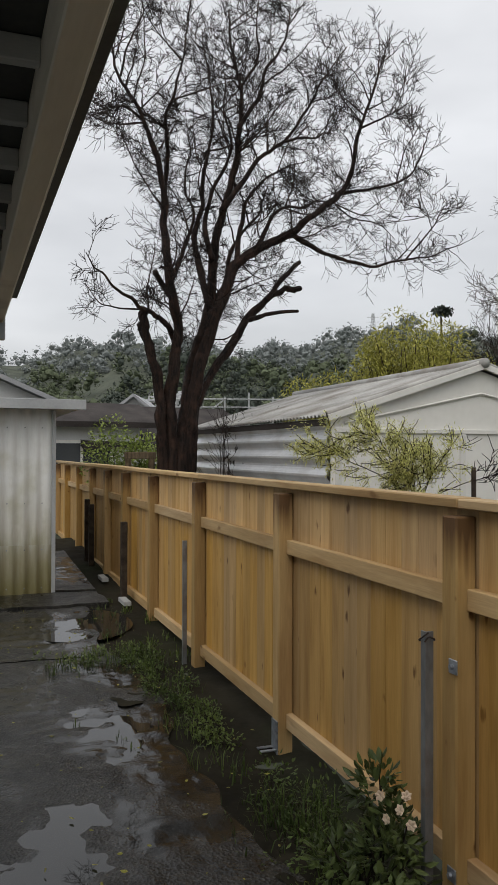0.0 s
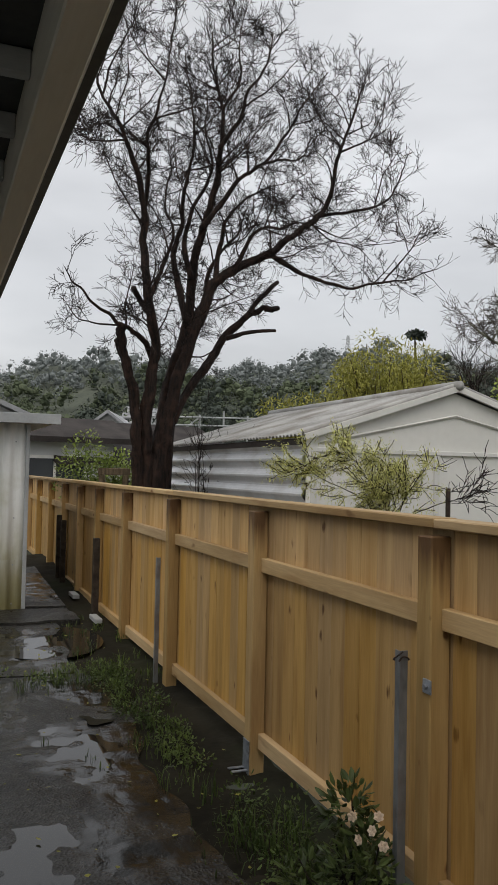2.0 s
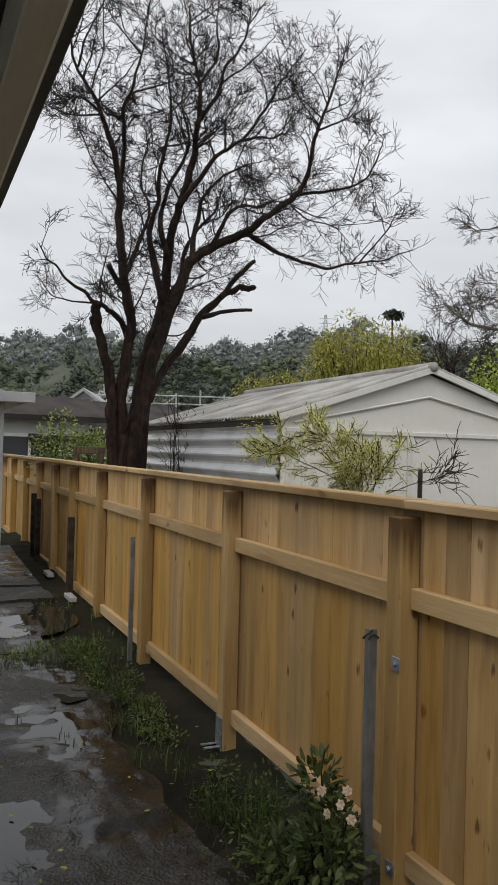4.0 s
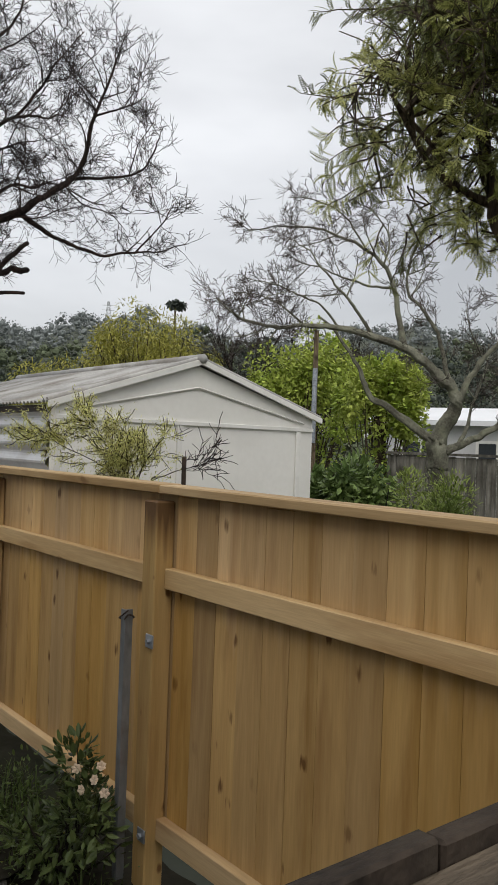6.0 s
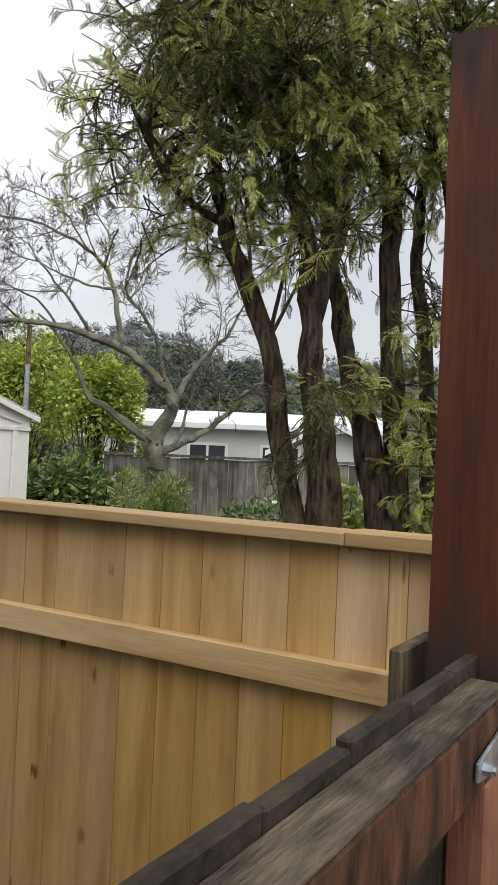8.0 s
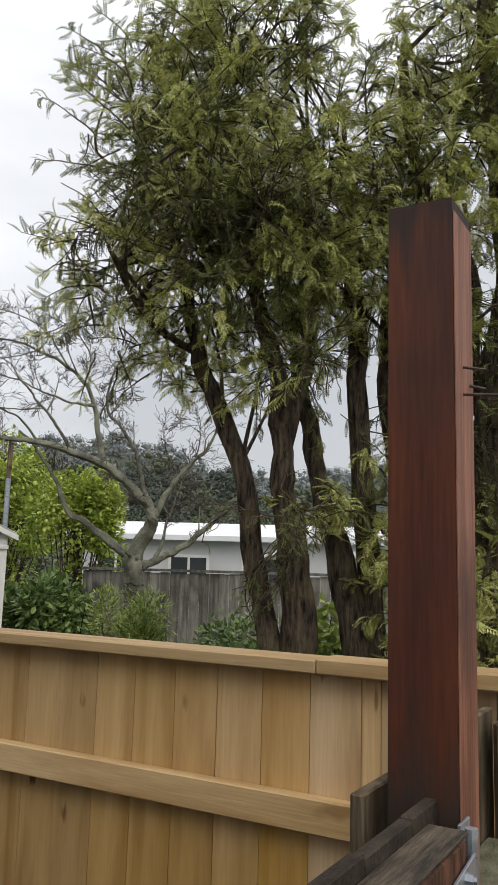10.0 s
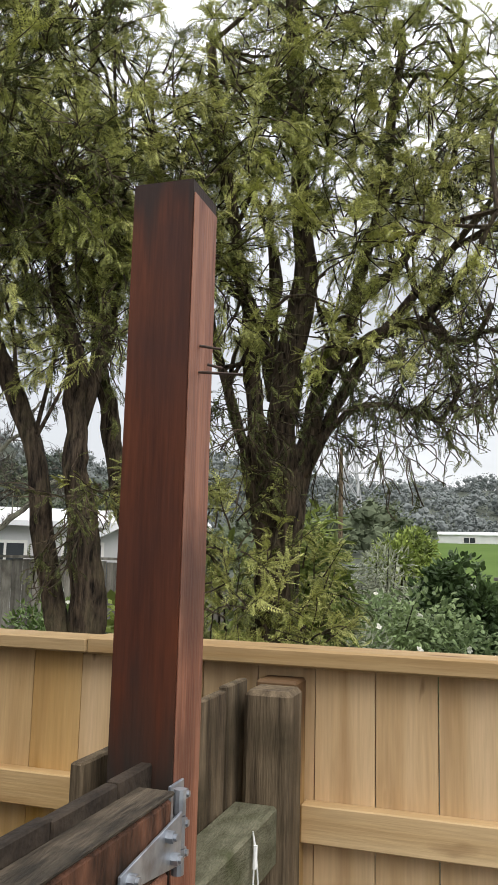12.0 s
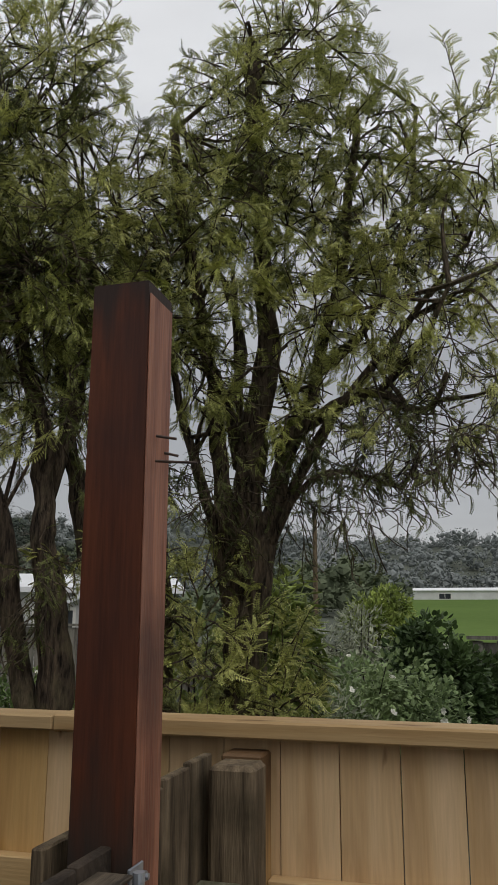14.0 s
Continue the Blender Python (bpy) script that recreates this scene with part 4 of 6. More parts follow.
# ---- trees ----
class Tree:
    """Limbs as tapered tubes; twigs grow from them."""

    def __init__(self, name, at, label, seed):
        self.thing = thing(name, at, label, "tree")
        self.wood, self.fine, self.lines = Shape(), Shape(), []
        self.rnd = np.random.RandomState(seed)
        self.bound = None

    def limb(self, points, r0, r1, sides=9):
        n = max(8, 6 * len(points))
        p = spline(points, n)
        u = np.linspace(0, 1, n)
        length = np.linalg.norm(np.diff(p, axis=0), axis=1).sum()
        wob = self.rnd.normal(0, 1, (n, 3))
        wob = (wob + np.roll(wob, 1, 0) + np.roll(wob, -1, 0)) / 3
        p = p + wob * 0.010 * min(1.5, length) * np.minimum(1, u * 4)[:, None]
        rn = self.rnd.normal(0, 1, n)
        r = (r0 + (r1 - r0) * u**0.8) * (1 + 0.06 * (rn + np.roll(rn, 1) + np.roll(rn, -1)) / 2)
        if r0 > 0.045:
            # thick stems get ridges and burrs
            sides = 18
            self.wood.tube(p, r, sides)
            v = self.wood.v[-1][:n * sides].reshape(n, sides, 3)
            ridge = self.rnd.normal(0, 0.13, sides)[None, :, None] + self.rnd.normal(0, 0.075, (n, sides, 1))
            self.wood.v[-1][:n * sides] = (v + (v - p[:, None]) * ridge).reshape(-1, 3)
        else:
            self.wood.tube(p, r, sides)
        self.lines.append((p, r))

    def twig(self, p0, d, length, r, level, up, spread, kids, curl=0.5):
        n = 5 if level else 4
        p, q = [np.array(p0)], unit(d)
        for _ in range(n):
            q = unit(q + self.rnd.normal(0, 0.16 * curl * 2, 3) + np.array([0, 0, up]))
            p.append(p[-1] + q * length / n)
        p = np.array(p)
        if self.bound and np.linalg.norm((p[-1] - self.bound[0]) / self.bound[1]) > self.rnd.uniform(0.94, 1.12):
            return
        self.fine.tube(p, np.linspace(r, max(r * 0.45, 0.0022), n + 1), 4 if level > 1 else 3, False)
        if level == 0:
            return
        for _ in range(kids):
            k = self.rnd.uniform(0.25, 1.0) * n
            i = min(int(k), n - 1)
            base = p[i] + (p[i + 1] - p[i]) * (k - i)
            t = unit(p[i + 1] - p[i])
            side = unit(np.cross(t, self.rnd.normal(0, 1, 3)))
            self.twig(base, unit(t + side * spread * self.rnd.uniform(0.6, 1.3)), length * self.rnd.uniform(0.45, 0.75), max(r * 0.55, 0.0028), level - 1, up, spread, kids, curl)

    def grow(self, per_metre, length, r, level, up, spread, kids, first=0, start=0.3, curl=0.5):
        for p, rad in self.lines[first:]:
            seg = np.linalg.norm(np.diff(p, axis=0), axis=1)
            total = seg.sum()
            for _ in range(int(total * per_metre + self.rnd.uniform(0, 1))):
                k = self.rnd.uniform(start, 1.0) * (len(p) - 1)
                i = min(int(k), len(p) - 2)
                t = unit(p[i + 1] - p[i])
                side = unit(np.cross(t, self.rnd.normal(0, 1, 3)))
                self.twig(p[i] + (p[i + 1] - p[i]) * (k - i), unit(t * 0.7 + side * spread), length * self.rnd.uniform(0.5, 1.2), min(r, rad[i] * 0.7), level, up, spread, kids, curl)

    def branches(self, per_metre, length, r, first=0, start=0.35):
        """Secondary limbs that leave the main ones sideways and bend up."""
        for p, rad in list(self.lines[first:]):
            total = np.linalg.norm(np.diff(p, axis=0), axis=1).sum()
            for _ in range(int(total * per_metre + self.rnd.uniform(0, 1))):
                k = self.rnd.uniform(start, 0.97) * (len(p) - 1)
                i = min(int(k), len(p) - 2)
                a = p[i] + (p[i + 1] - p[i]) * (k - i)
                t = unit(p[i + 1] - p[i])
                d = unit(t * 0.55 + unit(np.cross(t, self.rnd.normal(0, 1, 3))) * 0.9)
                n = length * self.rnd.uniform(0.5, 1.2)
                b = a + d * n * 0.5 + self.rnd.normal(0, 0.05, 3)
                c = b + unit(d + (0, 0, 0.35) + self.rnd.normal(0, 0.3, 3)) * n * 0.5
                if self.bound and np.linalg.norm((c - self.bound[0]) / self.bound[1]) > 0.95:
                    continue
                self.limb([a, b, c], min(r, rad[i] * 0.7), 0.004, 5)

    def finish(self, bark, twigs, label=""):
        part("trunk", self.wood, bark, self.thing, label, True)
        if self.fine.n:
            tagged(part("twig_growth", self.fine, twigs, self.thing), kind="stuff")


tree = Tree("bare_tree", (2.29, 9.1, 0.15), "large leafless wet dark tree with sawn-off limb stubs", 11)
tree.limb([(2.21, 9.10, 0.05), (2.14, 9.10, 1.91), (2.11, 9.05, 2.31), (2.09, 9.00, 2.68), (1.99, 8.95, 3.04), (1.89, 8.90, 3.33), (1.86, 8.85, 3.59)], 0.071, 0.043)
tree.limb([(1.99, 9.10, 3.21), (1.89, 9.00, 3.33), (1.83, 8.90, 3.42)], 0.048, 0.033)
tree.limb([(2.23, 9.10, 3.78), (2.09, 9.00, 3.90), (1.99, 8.90, 4.01)], 0.038, 0.028)
tree.limb([(2.39, 9.10, 0.05), (2.48, 9.10, 2.31), (2.55, 9.14, 2.60), (2.71, 9.19, 2.91), (2.95, 9.23, 3.23), (3.17, 9.27, 3.59), (3.46, 9.31, 3.86), (3.71, 9.36, 4.02), (3.94, 9.40, 4.03)], 0.071, 0.032)
tree.limb([(3.38, 9.10, 3.82), (3.62, 9.20, 4.11), (3.88, 9.30, 4.35)], 0.032, 0.025)
tree.limb([(3.16, 9.10, 3.57), (3.47, 9.15, 3.68), (3.83, 9.20, 3.73)], 0.030, 0.019)
tree.limb([(2.29, 9.10, 3.25), (2.19, 9.01, 3.39), (2.06, 8.93, 3.50), (1.90, 8.84, 3.55), (1.71, 8.76, 3.65), (1.49, 8.67, 3.77), (1.30, 8.59, 3.93), (1.19, 8.50, 4.04)], 0.043, 0.005)
tree.limb([(2.26, 9.10, 0.05), (2.24, 9.10, 1.91), (2.21, 9.05, 2.31), (2.21, 9.01, 2.68), (2.26, 8.96, 3.05), (2.26, 8.92, 3.47), (2.16, 8.87, 3.89), (2.10, 8.83, 4.36), (2.06, 8.78, 4.83), (1.96, 8.74, 5.22), (1.82, 8.69, 5.55), (1.56, 8.64, 5.96), (1.42, 8.60, 6.38)], 0.088, 0.008)
tree.limb([(2.14, 9.10, 4.90), (2.14, 8.93, 5.34), (2.08, 8.75, 5.67), (2.18, 8.57, 6.09), (2.21, 8.40, 6.54)], 0.033, 0.006)
tree.limb([(1.91, 9.10, 5.71), (1.65, 8.90, 5.77), (1.44, 8.70, 5.61), (1.19, 8.50, 5.41)], 0.017, 0.005)
tree.limb([(2.22, 9.10, 3.94), (2.40, 9.20, 4.35), (2.54, 9.30, 4.78), (2.47, 9.40, 5.13), (2.56, 9.50, 5.70)], 0.030, 0.007)
tree.limb([(2.33, 9.10, 0.05), (2.37, 9.10, 1.91), (2.38, 9.12, 2.31), (2.42, 9.14, 2.69), (2.55, 9.15, 3.21), (2.69, 9.17, 3.73), (2.76, 9.19, 4.32), (2.86, 9.21, 4.85), (3.02, 9.23, 5.39), (3.08, 9.24, 5.87), (3.10, 9.26, 6.35), (3.01, 9.28, 6.74), (2.95, 9.30, 7.27)], 0.105, 0.008)
tree.limb([(2.67, 9.10, 3.71), (2.59, 9.19, 4.11), (2.55, 9.27, 4.51), (2.66, 9.36, 4.94), (2.71, 9.44, 5.37), (2.84, 9.53, 5.95), (2.83, 9.61, 6.52), (2.75, 9.70, 7.17)], 0.048, 0.007)
tree.limb([(2.82, 9.10, 4.81), (3.09, 9.04, 5.20), (3.27, 8.98, 5.46), (3.53, 8.92, 5.63), (3.85, 8.86, 5.72), (4.06, 8.80, 5.78)], 0.038, 0.007)
tree.limb([(3.02, 9.10, 5.79), (3.28, 9.18, 6.20), (3.45, 9.25, 6.66), (3.70, 9.32, 7.08), (3.82, 9.40, 7.52)], 0.033, 0.007)
tree.limb([(3.60, 9.10, 5.71), (3.83, 8.97, 6.06), (3.95, 8.83, 6.36), (4.23, 8.70, 6.77)], 0.021, 0.006)
tree.limb([(2.35, 9.10, 0.05), (2.40, 9.10, 1.97), (2.44, 9.08, 2.38), (2.50, 9.05, 2.75), (2.62, 9.03, 3.26), (2.78, 9.01, 3.70), (2.97, 8.98, 4.16), (3.19, 8.96, 4.35), (3.60, 8.94, 4.58), (3.94, 8.91, 4.86), (4.22, 8.89, 5.09), (4.38, 8.87, 5.43), (4.47, 8.85, 5.91), (4.64, 8.82, 6.39), (4.75, 8.80, 6.77)], 0.097, 0.007)
tree.limb([(3.67, 9.10, 4.63), (3.97, 8.98, 4.43), (4.24, 8.87, 4.33), (4.59, 8.75, 4.24), (4.97, 8.63, 4.32), (5.24, 8.52, 4.36), (5.57, 8.40, 4.50)], 0.034, 0.005)
tree.limb([(5.24, 9.10, 4.45), (5.34, 8.70, 4.73), (5.27, 8.30, 4.91)], 0.013, 0.005)
tree.limb([(4.33, 9.10, 5.17), (4.71, 8.97, 5.24), (5.11, 8.85, 5.38), (5.25, 8.72, 5.73), (5.24, 8.60, 5.90)], 0.023, 0.005)
tree.limb([(4.60, 9.10, 6.01), (4.83, 8.90, 6.11), (5.06, 8.70, 6.23)], 0.015, 0.005)
tree.limb([(3.01, 9.10, 4.18), (3.10, 9.28, 4.69), (3.30, 9.45, 5.17), (3.73, 9.62, 5.56), (4.19, 9.80, 5.80)], 0.038, 0.006)
tree.limb([(3.24, 9.10, 4.39), (3.56, 9.20, 4.90), (3.97, 9.30, 5.05), (4.33, 9.40, 5.20)], 0.027, 0.008)
tree.limb([(2.67, 9.10, 3.68), (2.93, 9.22, 4.02), (3.02, 9.35, 4.44), (3.38, 9.47, 4.91), (3.59, 9.60, 5.31)], 0.043, 0.007)
tree.limb([(2.71, 9.10, 4.23), (2.65, 9.20, 4.63), (2.78, 9.30, 5.13), (3.04, 9.40, 5.66), (2.98, 9.50, 6.16), (2.99, 9.60, 6.75)], 0.038, 0.006)
tree.limb([(3.05, 9.10, 6.27), (3.28, 9.17, 6.70), (3.29, 9.23, 7.16), (3.40, 9.30, 7.69)], 0.019, 0.005)
tree.limb([(1.64, 9.10, 6.17), (1.72, 8.93, 6.54), (1.87, 8.77, 6.85), (1.89, 8.60, 7.06)], 0.013, 0.005)
tree.limb([(2.40, 9.10, 6.93), (2.36, 8.75, 7.18), (2.20, 8.40, 7.25)], 0.011, 0.004)
tree.limb([(4.18, 9.10, 5.10), (4.51, 9.17, 4.93), (4.93, 9.23, 4.89), (5.20, 9.30, 4.75)], 0.013, 0.004)
tree.bound = (np.array([3.2, 9.1, 5.0]), np.array([2.5, 2.4, 2.9]))
tree.branches(2.6, 0.8, 0.013, first=6)
tree.grow(5.2, 0.36, 0.0048, 2, 0.03, 0.95, 5, first=6, start=0.3, curl=0.5)
tree.finish(BARK, TWIG, "dark furrowed wet trunk and limbs")

canes = Tree("bare_shrub", (2.78, 8.9, 0.15), "thin leafless dark canes beside the tree foot", 91)
for k in range(9):
    x0, y0 = 2.74 + 0.035 * k, 8.7 + 0.05 * ((k * 5) % 7)
    lean = canes.rnd.normal(0, 0.09, 2)
    top = canes.rnd.uniform(2.0, 2.65)
    canes.limb([(x0, y0, 0.1), (x0 + lean[0] * 0.5, y0, 1.2), (x0 + lean[0] * 1.6, y0 + lean[1], top)], 0.009, 0.003, 5)
canes.grow(4.0, 0.30, 0.0035, 1, 0.08, 0.7, 3, start=0.5)
canes.finish(TWIG, TWIG)

tree = Tree("bare_spreading_tree", (8.21, 6.52, 0.1), "leafless spreading tree with lichen-grey twisted limbs", 23)
tree.limb([(8.21, 6.52, 0.05), (8.21, 6.52, 1.56), (8.21, 6.52, 1.84), (8.18, 6.55, 2.19)], 0.135, 0.115)
tree.limb([(8.17, 6.56, 2.15), (8.01, 6.84, 2.38), (7.86, 7.09, 2.59), (7.73, 7.31, 2.76), (7.66, 7.45, 3.10), (7.53, 7.66, 3.48), (7.37, 7.88, 3.77)], 0.062, 0.012)
tree.limb([(8.18, 6.55, 2.17), (8.22, 6.46, 2.39), (8.27, 6.35, 2.60), (8.24, 6.35, 2.77), (8.12, 6.47, 2.95), (7.98, 6.60, 3.13), (7.78, 6.80, 3.34), (7.51, 7.07, 3.45), (7.20, 7.36, 3.54), (6.87, 7.63, 3.57), (6.53, 7.89, 3.55), (6.18, 8.14, 3.64), (5.94, 8.29, 3.87)], 0.095, 0.008)
tree.limb([(7.90, 6.89, 3.34), (7.88, 6.99, 3.75), (7.87, 7.07, 4.12), (7.82, 7.21, 4.42), (7.70, 7.41, 4.64), (7.53, 7.66, 4.81), (7.29, 7.95, 4.95), (7.00, 8.28, 4.97), (6.66, 8.63, 4.93)], 0.042, 0.007)
tree.limb([(7.64, 7.19, 3.48), (7.37, 7.28, 3.82), (7.11, 7.36, 4.07), (6.84, 7.45, 4.38), (6.55, 7.54, 4.59)], 0.026, 0.006)
tree.limb([(7.80, 7.01, 4.10), (7.65, 7.25, 4.14), (7.43, 7.54, 4.25), (7.20, 7.83, 4.40), (6.96, 8.11, 4.51)], 0.020, 0.006)
tree.limb([(8.30, 6.39, 2.76), (8.29, 6.55, 3.15), (8.31, 6.66, 3.48), (8.25, 6.88, 3.84), (8.17, 7.11, 4.15), (8.26, 7.13, 4.56), (8.43, 7.06, 5.02), (8.62, 6.97, 5.42)], 0.036, 0.007)
tree.limb([(8.24, 6.47, 2.05), (8.45, 6.33, 2.16), (8.64, 6.21, 2.28), (8.85, 6.06, 2.46), (9.07, 5.88, 2.71), (9.21, 5.81, 2.91), (9.46, 5.54, 3.16)], 0.055, 0.020)
tree.limb([(8.31, 6.39, 2.58), (8.42, 6.33, 2.87), (8.57, 6.23, 3.16), (8.75, 6.08, 3.46), (8.93, 5.93, 3.70), (9.05, 5.84, 4.07)], 0.048, 0.012)
tree.limb([(8.33, 6.36, 2.12), (8.57, 6.41, 2.31), (8.79, 6.49, 2.66), (9.05, 6.51, 3.07), (9.26, 6.60, 3.51)], 0.032, 0.010)
tree.limb([(7.02, 7.80, 3.60), (6.71, 7.90, 3.83), (6.40, 7.98, 3.93), (6.05, 8.08, 3.93)], 0.016, 0.005)
tree.limb([(7.34, 7.50, 3.57), (7.13, 7.63, 3.86), (6.88, 7.78, 3.98), (6.58, 7.98, 4.10), (6.27, 8.16, 4.15)], 0.018, 0.005)
tree.limb([(7.70, 7.11, 4.38), (7.87, 7.18, 4.78), (7.84, 7.46, 5.20), (7.69, 7.85, 5.43)], 0.016, 0.005)
tree.limb([(7.55, 7.27, 4.59), (7.49, 7.63, 5.08), (7.35, 8.03, 5.35), (7.21, 8.43, 5.44)], 0.014, 0.005)
tree.limb([(6.69, 8.08, 3.59), (6.41, 8.18, 3.46), (6.07, 8.32, 3.36)], 0.012, 0.004)
tree.branches(1.8, 0.6, 0.012, first=2)
tree.grow(5.4, 0.30, 0.0045, 2, 0.02, 0.95, 5, first=2, start=0.3, curl=0.5)
tree.finish(LICHEN, TWIG_PALE, "lichened grey limbs")


# ---- foliage ----
def frond(pairs, length, width, droop, curl=0.0):
    """One pinnate leaf along +x: a curved rachis and close leaflets in pairs."""
    v, q = [], []
    step = length / pairs
    at, line = np.zeros(3), []
    for k in range(pairs):
        u = k / pairs
        pitch, yaw = -droop * 1.5 * u**1.2, curl * u
        t = np.array([np.cos(pitch) * np.cos(yaw), np.cos(pitch) * np.sin(yaw), np.sin(pitch)])
        at = at + t * step
        line.append(at)
        side = unit(np.cross((0.0, 0.0, 1.0), t))
        down = np.cross(t, side)
        for s in (-1, 1):
            w = width * (0.55 + 0.45 * np.sin(np.pi * min(1.0, u * 0.85 + 0.2)))
            tip = at + side * s * w * 0.85 + t * 0.45 * w - down * 0.30 * w
            mid = (at * 0.45 + tip * 0.55)
            e = t * step * 0.43
            i = len(v)
            v += [at, mid - e, tip, mid + e]
            q.append((i, i + 1, i + 2, i + 3))
    i = len(v)
    v += [(0, 0.0016, 0), (0, -0.0016, 0), line[pairs // 2] + (0, -0.0012, 0), line[pairs // 2] + (0, 0.0012, 0), line[-1]]
    return np.array(v), np.array(q + [(i, i + 1, i + 2, i + 3)]), np.array([(i + 3, i + 2, i + 4)])


def rotations(rnd, d, roll=None):
    """Matrices whose x axis is d, with a random roll kept near level."""
    d = unit(d)
    up = np.tile([0.0, 0.0, 1.0], (len(d), 1)) + rnd.normal(0, 0.35, (len(d), 3))
    y = unit(np.cross(up, d))
    z = np.cross(d, y)
    return np.stack([d, y, z], -1)


def scatter(shape, template, pos, rot, size):
    """Copies of a template at places, turned and scaled, into one shape."""
    v, q, t = template
    n, m = len(pos), len(v)
    V = np.einsum("nij,mj->nmi", rot, v) * size[:, None, None] + pos[:, None]
    off = (np.arange(n) * m)[:, None, None]
    shape.add(V.reshape(-1, 3), (q[None] + off).reshape(-1, 4) if len(q) else (), (t[None] + off).reshape(-1, 3) if len(t) else ())


def in_ball(rnd, n, centre, radii, shell=0.45):
    d = unit(rnd.normal(0, 1, (n, 3)))
    r = rnd.uniform(0, 1, n) ** shell
    return np.asarray(centre) + d * r[:, None] * np.asarray(radii), d


def sprays(rnd, wood, leaves, places, out, length, per, size, droop, pale=None):
    """Short arching twigs with pinnate leaves along them."""
    temps = [frond(10, 0.080, 0.0160, droop * k, c) for k, c in ((0.5, 0.5), (1.0, -0.7), (1.5, 0.3), (0.2, 1.0), (-0.4, -0.4), (1.9, 0.9))]
    for p, d in zip(places, out):
        n = 5
        q = unit(d * 0.8 + rnd.normal(0, 0.45, 3) + (0, 0, 0.25))
        line = [p]
        for k in range(n):
            q = unit(q + (0, 0, -0.10 * droop) + rnd.normal(0, 0.12, 3))
            line.append(line[-1] + q * length / n)
        line = np.array(line)
        wood.tube(line, np.linspace(0.0045, 0.0015, n + 1), 3, False)
        u = rnd.uniform(0.0, 1.0, per) ** 0.6 * n
        i = np.minimum(u.astype(int), n - 1)
        pos = line[i] + (line[i + 1] - line[i]) * (u - i)[:, None]
        t = unit(line[i + 1] - line[i])
        side = unit(np.cross(t, rnd.normal(0, 1, (per, 3))))
        dirs = unit(t * 0.75 + side + (0, 0, 0.12))
        temp = temps[rnd.randint(len(temps))]
        target = pale if pale is not None and rnd.uniform() < 0.13 else leaves
        scatter(target, temp, pos, rotations(rnd, dirs), rnd.uniform(0.6, 1.25, per) * size)


def leafy_tree(name, at, label, seed, limbs, clumps, droop=0.8, more=1.5, fill=0.9, lace=()):
    tree = Tree(name, at, label, seed)
    limbs(tree)
    rnd = tree.rnd
    leaves, pale, inner = Shape(), Shape(), Shape()
    knots = np.concatenate([p[len(p) // 3:] for p, r in tree.lines])
    # thin hanging branchlets with scattered small leaves
    first = len(tree.fine.v)
    for y0, y1, z0, z1, n in lace:
        near = knots[(knots[:, 1] > y0) & (knots[:, 1] < y1) & (knots[:, 2] > z0) & (knots[:, 2] < z1)]
        for _ in range(n):
            p = near[rnd.randint(len(near))]
            tree.twig(p, unit(np.array([-0.25, -0.55, -0.25]) + rnd.normal(0, 0.55, 3)), rnd.uniform(0.22, 0.45), 0.0032, 2, -0.06, 0.95, 5, 0.8)
    if lace:
        tips = np.concatenate(tree.fine.v[first:])[::7]
        tips = tips[rnd.permutation(len(tips))]
        for k, temp in enumerate((frond(9, 0.07, 0.010, 0.9, 0.6), frond(9, 0.07, 0.010, 1.5, -0.6), frond(8, 0.055, 0.009, 0.3, 0.9))):
            p = tips[k::3]
            scatter(inner, temp, p, rotations(rnd, unit(rnd.normal(0, 0.7, p.shape) + (0, -0.2, -0.35))), rnd.uniform(0.6, 1.3, len(p)))
    for centre, radii, n, length in clumps:
        n = int(n * more)
        pts, out = in_ball(rnd, n, centre, radii)
        sprays(rnd, tree.fine, leaves, pts, out, length * 0.85, 17, 1.0, droop, pale)
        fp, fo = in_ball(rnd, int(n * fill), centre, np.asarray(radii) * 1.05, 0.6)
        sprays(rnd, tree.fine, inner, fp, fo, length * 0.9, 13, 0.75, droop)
        # carrying branches from the nearest limb to the clump
        for _ in range(max(2, n // 8)):
            e, _d = in_ball(rnd, 1, centre, np.asarray(radii) * 0.95)
            a = knots[np.argmin(np.linalg.norm(knots - np.asarray(centre) + rnd.normal(0, 0.35, 3), axis=1))]
            if np.linalg.norm(a - e[0]) > 0.75 or centre[2] < 2.6:
                continue
            mid = (a + e[0]) / 2 + rnd.normal(0, 0.08, 3) + (0, 0, 0.06)
            tree.fine.tube(spline([a, mid, e[0]], 9), np.linspace(0.012, 0.003, 9), 4, False)
    tree.finish(TRUNK, TRUNK, "brown-grey furrowed stems")
    tagged(part("crown", leaves, FROND, tree.thing, "dense dull green feathery pinnate leaves"), kind="stuff")
    tagged(part("inner_crown", inner, FROND_SHADED, tree.thing, "small inner leaves, crown shade in their dark colour"), kind="stuff")
    if pale.n:
        tagged(part("young_growth", pale, FROND_PALE, tree.thing, "yellow-green new fronds"), kind="stuff")
    return tree


